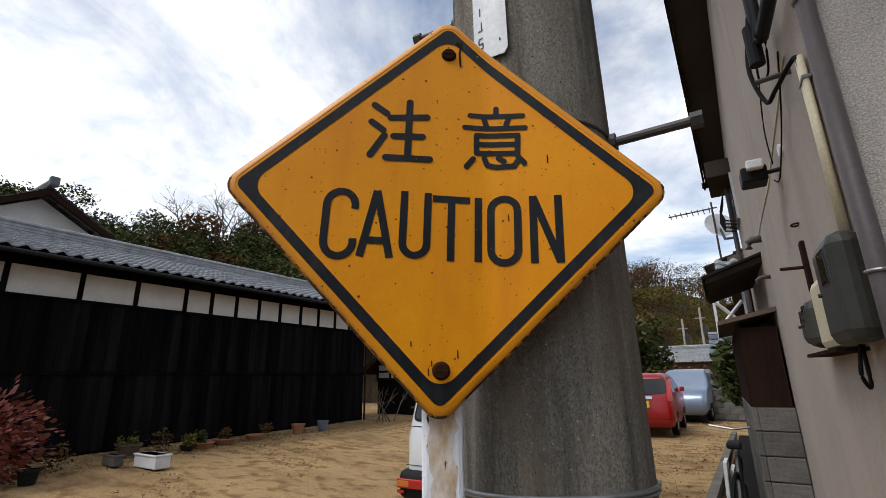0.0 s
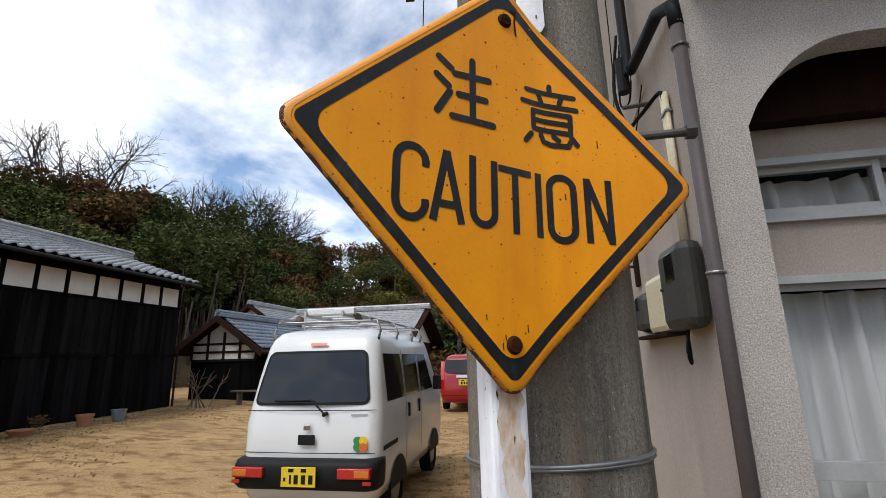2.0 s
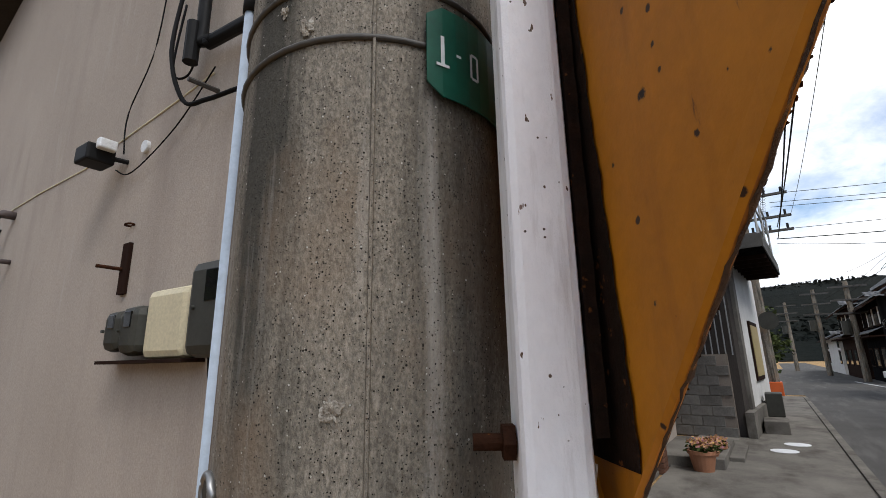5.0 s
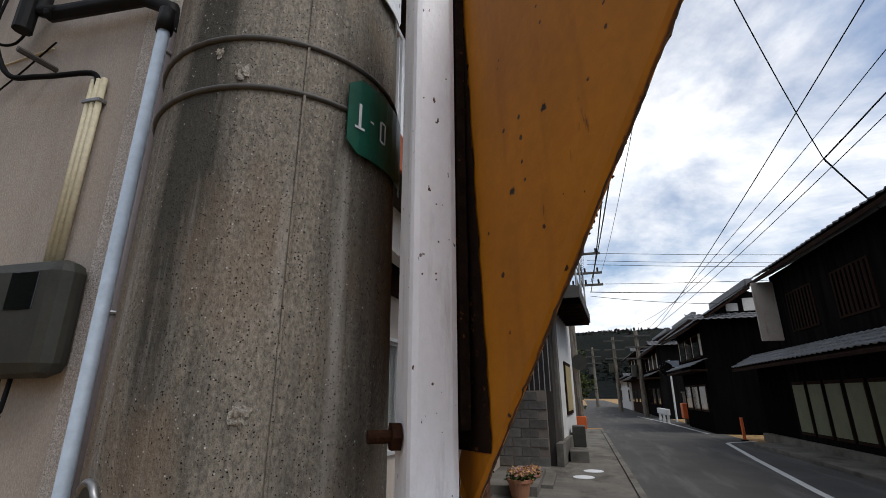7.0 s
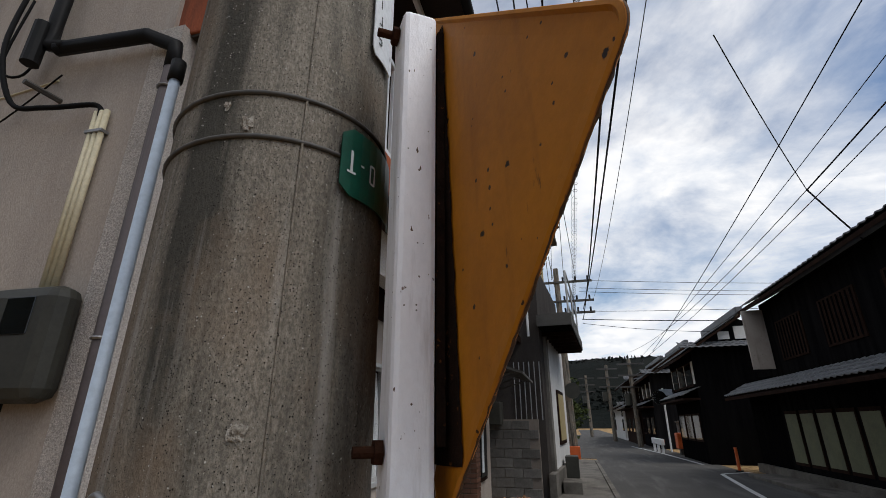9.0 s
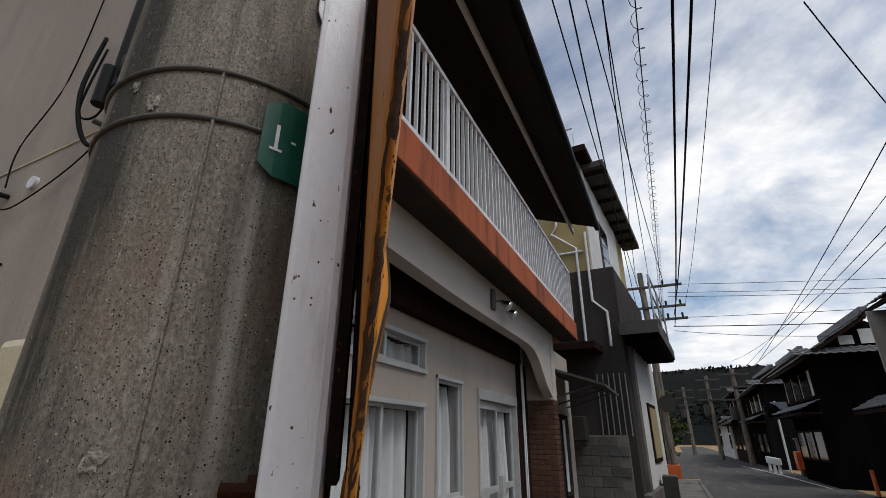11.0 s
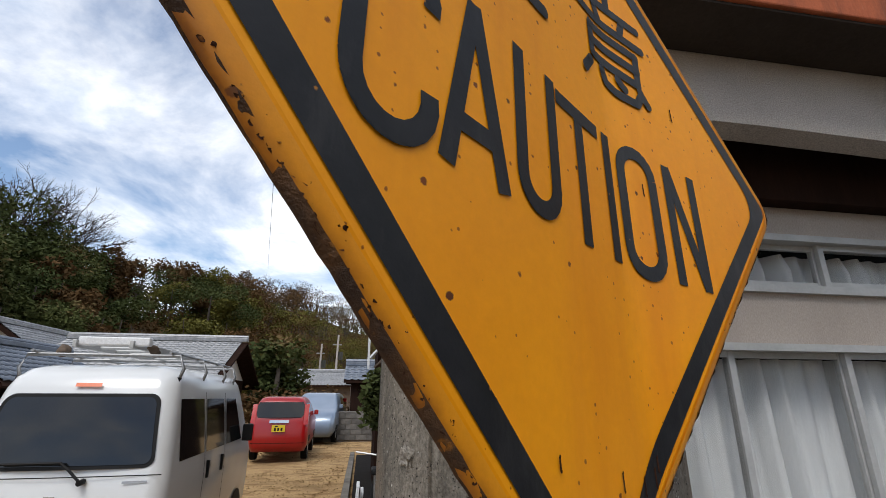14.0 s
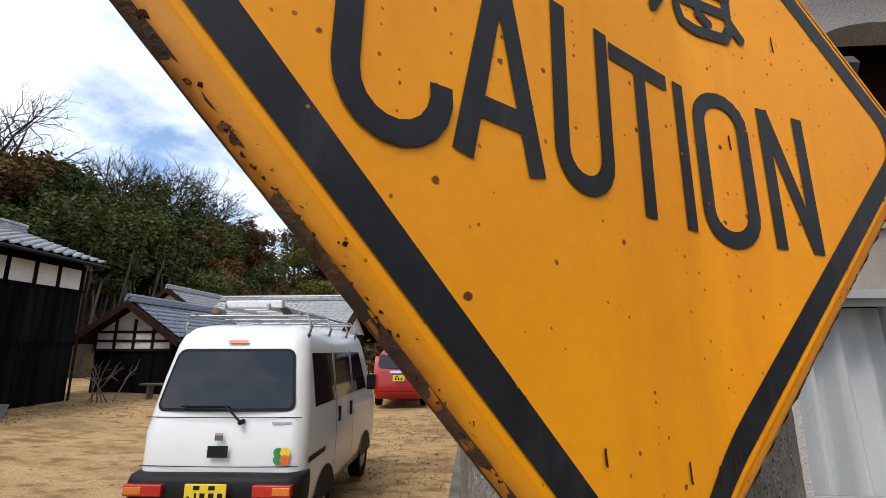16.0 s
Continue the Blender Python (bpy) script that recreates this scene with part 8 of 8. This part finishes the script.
town_house(33.0, 39.0, -4.6, 5.0, 4.6, 6.3, "charred", "plaster", "grey and white village house with tiled roof", 3)
town_house(40.0, 47.0, -4.2, 5.0, 4.8, 6.2, "wood_dark", "plaster", "village house with white upper wall, further along", 3)
town_house(49.0, 60.0, -4.2, 6.0, 3.2, 4.6, "plaster", "plaster", "low white building at the road bend", 2, False)
gw = thing("block_wall", "grey block wall beside the orange box", "wall")
part("wall", box((27.9, -7.4, 0.0), (28.2, -4.9, 1.55), 0.02), "block", gw)
part("coping", box((27.85, -7.45, 1.55), (28.25, -4.85, 1.63), 0.01), "pavement", gw)
ob_ = thing("post_box", "orange-red steel box on legs by the road", "box")
part("body", box((26.9, -5.45, 0.30), (27.5, -4.60, 1.05), 0.03), "orange", ob_)
part("leg", box((27.0, -5.35, 0.0), (27.4, -4.70, 0.30)), "dark_steel", ob_)
gr = thing("road_barrier", "white low road barrier with orange stripes", "barrier")
part("beam", box((28.0, -4.15, 0.42), (31.2, -3.95, 0.72), 0.02), "white_plate", gr)
for x in (28.2, 29.6, 31.0):
    part("leg", box((x, -4.12, 0.0), (x + 0.1, -4.0, 0.42)), "white_plate", gr)
for x in (28.1, 28.45):
    part("stripe", box((x, -4.17, 0.43), (x + 0.18, -4.155, 0.71)), "orange", gr)
sp = thing("road_mirror", "round traffic mirror and sign on a white pole", "traffic mirror")
part("pole", tube([(29.6, -4.7, 0), (29.5, -4.7, 3.4)], 0.05, 8), "white_plate", sp)
part("mirror", tube([(29.3, -4.45, 2.9), (29.36, -4.45, 2.9)], 0.38, 18), "chrome", sp)
part("sign_board", box((29.4, -5.2, 3.0), (29.45, -4.5, 3.35), 0.01), "tile_blue", sp)
mk = thing("marker_post", "short red road marker post", "marker post")
part("post", tube([(18.2, -4.78, 0), (18.2, -4.78, 0.75)], 0.05, 10), "orange", mk)
part("base", tube([(18.2, -4.78, 0), (18.2, -4.78, 0.05)], 0.12, 12), "plastic_black", mk)
for i, (x, y, h) in enumerate(((36.0, -3.9, 5.9), (46.0, -3.0, 6.6), (60.0, -1.5, 7.0), (52, 1.2, 6.4))):
    t = thing("utility_pole", "concrete street pole with cross arms further along", "utility pole", "street poles")
    part("shaft", tube([(x, y, 0), (x + 0.15, y + 0.05, h)], [0.19, 0.13], 10), "concrete", t)
    for z in (h - 0.4, h - 1.2, h - 2.0):
        part("cross_arm", box((x - 0.1, y - 0.9, z), (x + 0.1, y + 0.9, z + 0.1)), "dark_steel", t)
    part("transformer", tube([(x + 0.1, y + 0.4, h - 3.2), (x + 0.1, y + 0.4, h - 2.4)], 0.25, 10), "box_grey", t)
fb = thing("white_building", "low white house behind the bend", "house")
part("wall", box((55.0, 3.0, 0.0), (64.0, 9.0, 3.0)), "plaster", fb)
part("roof", prism([(54.5, 3.0), (64.5, 3.0), (59.5, 4.6)], 2.5, 9.5), "tile", fb)
tr = thing("tree", "dark rounded conifer beside the road", "tree")
part("trunk", tube([(33.0, 1.0, 0), (33.0, 1.0, 2.5)], [0.2, 0.1], 8), "bark", tr)
leaf_cloud(np.vstack([blob_points((33.0 + rt.gauss(0, 0.4), 1.2 + rt.gauss(0, 0.5), 0.9 + 0.35 * k), (1.1, 1.1, 0.7), 240, 200 + k, 0.2) for k in range(10)]), 0.16, "leaf", "crown", tr, "", 3)

# far hill at the end of the road
verts = []
faz = [-60 + i * 3 for i in range(41)]
for a in faz:
    for k, rr_ in ((0, 150), (0.35, 190), (0.75, 230), (1.0, 270), (0.6, 330), (0.0, 420)):
        e = 34 * (0.75 + 0.25 * math.cos(radians(a * 4 + 20))) * (1.0 if a < 12 else max(0.5, 1 - (a - 12) / 60))
        verts.append((rr_ * math.cos(radians(a)), rr_ * math.sin(radians(a)), 0.1 + k * (e + 3 * noise.noise(Vector((a * 0.35, k * 3, 0))))))
faces = [(i * 6 + j, i * 6 + j + 1, (i + 1) * 6 + j + 1, (i + 1) * 6 + j) for i in range(len(faz) - 1) for j in range(5)]
tagged(from_arrays("hill_far", verts, faces, "hill_far", None, "", True), "distant dark wooded hill at the end of the road", "hill", "", "structure")
r = np.random.RandomState(5)
fp_ = []
for i in range(22000):
    a = r.uniform(-50, 30)
    k = r.uniform(0.15, 1.0)
    rr_ = 150 + 120 * k
    e = 34 * (0.75 + 0.25 * math.cos(radians(a * 4 + 20))) * (1.0 if a < 12 else max(0.5, 1 - (a - 12) / 60))
    fp_.append((rr_ * math.cos(radians(a)), rr_ * math.sin(radians(a)), k * e + r.uniform(-0.5, 0.9)))
tagged(leaf_cloud(np.array(fp_), 1.1, "hill_far", "far_wood", None, "", 6, 0.9), "tree crowns of the distant hill", "wood", "", "stuff")


# ---- overhead wires ----
def wire(a, b, sag, r=0.012, label="thin black overhead wire", coil=0.0):
    a, b = Vector(a), Vector(b)
    n = 28
    pts = []
    for i in range(n + 1):
        t = i / n
        p = a.lerp(b, t)
        p.z -= sag * 4 * t * (1 - t)
        pts.append(p)
    ob = solo("wire", tube(pts, r, 5), "black", label, "wire", "overhead wires")
    if coil:
        d = (b - a).normalized()
        s = d.cross(Vector((0, 0, 1))).normalized()
        u = s.cross(d)
        cp = []
        m = int((b - a).length / 0.32) * 8
        for i in range(m + 1):
            t = i / m
            p = a.lerp(b, t)
            p.z -= sag * 4 * t * (1 - t)
            w = 2 * math.pi * i / 8
            cp.append(p + s * coil * math.cos(w) + u * coil * math.sin(w))
        part("coil", tube(cp, r * 0.6, 4), "black", ob)
    return ob


FAR = Vector((22.7, 0.55, 0))
wire((-0.29, 0.79, 8.3), FAR + Vector((0, -0.9, 8.4)), 0.5)
wire((-0.29, 0.30, 8.3), FAR + Vector((0, -0.3, 8.4)), 0.5)
wire((-0.29, 0.10, 8.3), FAR + Vector((0, 0.3, 8.4)), 0.5)
wire((-0.6, -0.35, 6.0), FAR + Vector((0, -1.05, 6.3)), 0.35, 0.018, "thick twisted overhead cable", 0.0)
wire((-0.6, -0.62, 6.2), FAR + Vector((0, -1.1, 6.8)), 0.4, 0.018, "thick twisted overhead cable", 0.0)
wire((-0.6, -0.05, 6.4), FAR + Vector((0, -0.6, 6.6)), 0.3, 0.008, "thin telephone cable hung in spiral rings", 0.07)
wire((-0.6, -1.0, 7.0), FAR + Vector((0, -1.6, 7.2)), 0.5, 0.007)
wire((-0.6, 0.6, 6.8), FAR + Vector((0, 0.4, 6.9)), 0.3)
wire((1.0, 1.0, 7.6), FAR + Vector((0, 0.1, 7.4)), 0.3)
wire(FAR + Vector((0, -1, 8.3)), (30, -40, 8.5), 0.6)
wire(FAR + Vector((0, -1, 7.9)), (30, -40, 8.1), 0.6)
wire(FAR + Vector((0, -1, 7.7)), (30, -40, 7.9), 0.6)
wire(FAR + Vector((0, -1, 6.7)), (24, -30, 7.2), 0.5, 0.012)
wire(FAR + Vector((0, -1, 6.3)), (26, -30, 6.6), 0.5, 0.02)
wire(FAR + Vector((0, -1, 6.1)), (22, -9, 5.2), 0.2)
wire((6.0, -2.38, 7.48), (10, -5.0, 6.32), 0.12, 0.010)
wire((8.0, -8.6, 10.0), (10, -5.0, 6.32), 0.05, 0.018)
wire((10, -5.0, 6.32), (10.0, -6.0, 4.6), 0.03, 0.018)
wire((10, -5.0, 6.32), (36, -4.0, 6.4), 0.5, 0.010)
wire((3.0, -8.0, 9.0), (36, -4.0, 5.2), 0.4, 0.012)
wire((3.0, -6.5, 9.0), (36, -4.0, 5.4), 0.4, 0.010)
wire((3.0, -5.5, 9.5), (30, -4.6, 5.6), 0.3, 0.014)
wire((36, -3.9, 5.6), (60, -1.5, 6.5), 0.5)
wire(FAR + Vector((0, 0, 8.2)), (52, 1.2, 6.2), 0.5)
wire((-0.29, 0.79, 8.5), (-2.54, 9.0, 8.33), 0.0, 0.012)
wire((-2.54, 9.0, 8.33), (-13.18, 60.0, 17.2), 0.0, 0.012)

# ---- bricks of the porch pillar ----
def brick_mesh(lx, ly, lz):
    me = bpy.data.meshes.new("brick")
    bm = box((0, 0, 0), (lx, ly, lz), 0.004)
    bmesh.ops.recalc_face_normals(bm, faces=bm.faces)
    bm.to_mesh(me)
    bm.free()
    me.materials.append(M["brick"])
    return me


side_b, side_h, front_b = brick_mesh(0.02, 0.20, 0.058), brick_mesh(0.02, 0.095, 0.058), brick_mesh(0.20, 0.02, 0.058)
front_h = brick_mesh(0.075, 0.02, 0.058)
for r_ in range(30):
    z = 0.01 + r_ * 0.0693
    y = 1.885
    for l, me in (((0.20, side_b), (0.20, side_b)) if r_ % 2 else ((0.095, side_h), (0.20, side_b), (0.095, side_h))):
        o = new("brick", me)
        o.parent = pillar
        o.location = (6.737, y, z)
        y += l + 0.011
    x = 6.757
    for l, me in (((0.20, front_b), (0.075, front_h)) if r_ % 2 else ((0.075, front_h), (0.20, front_b))):
        o = new("brick", me)
        o.parent = pillar
        o.location = (x, 1.884, z)
        x += l + 0.011
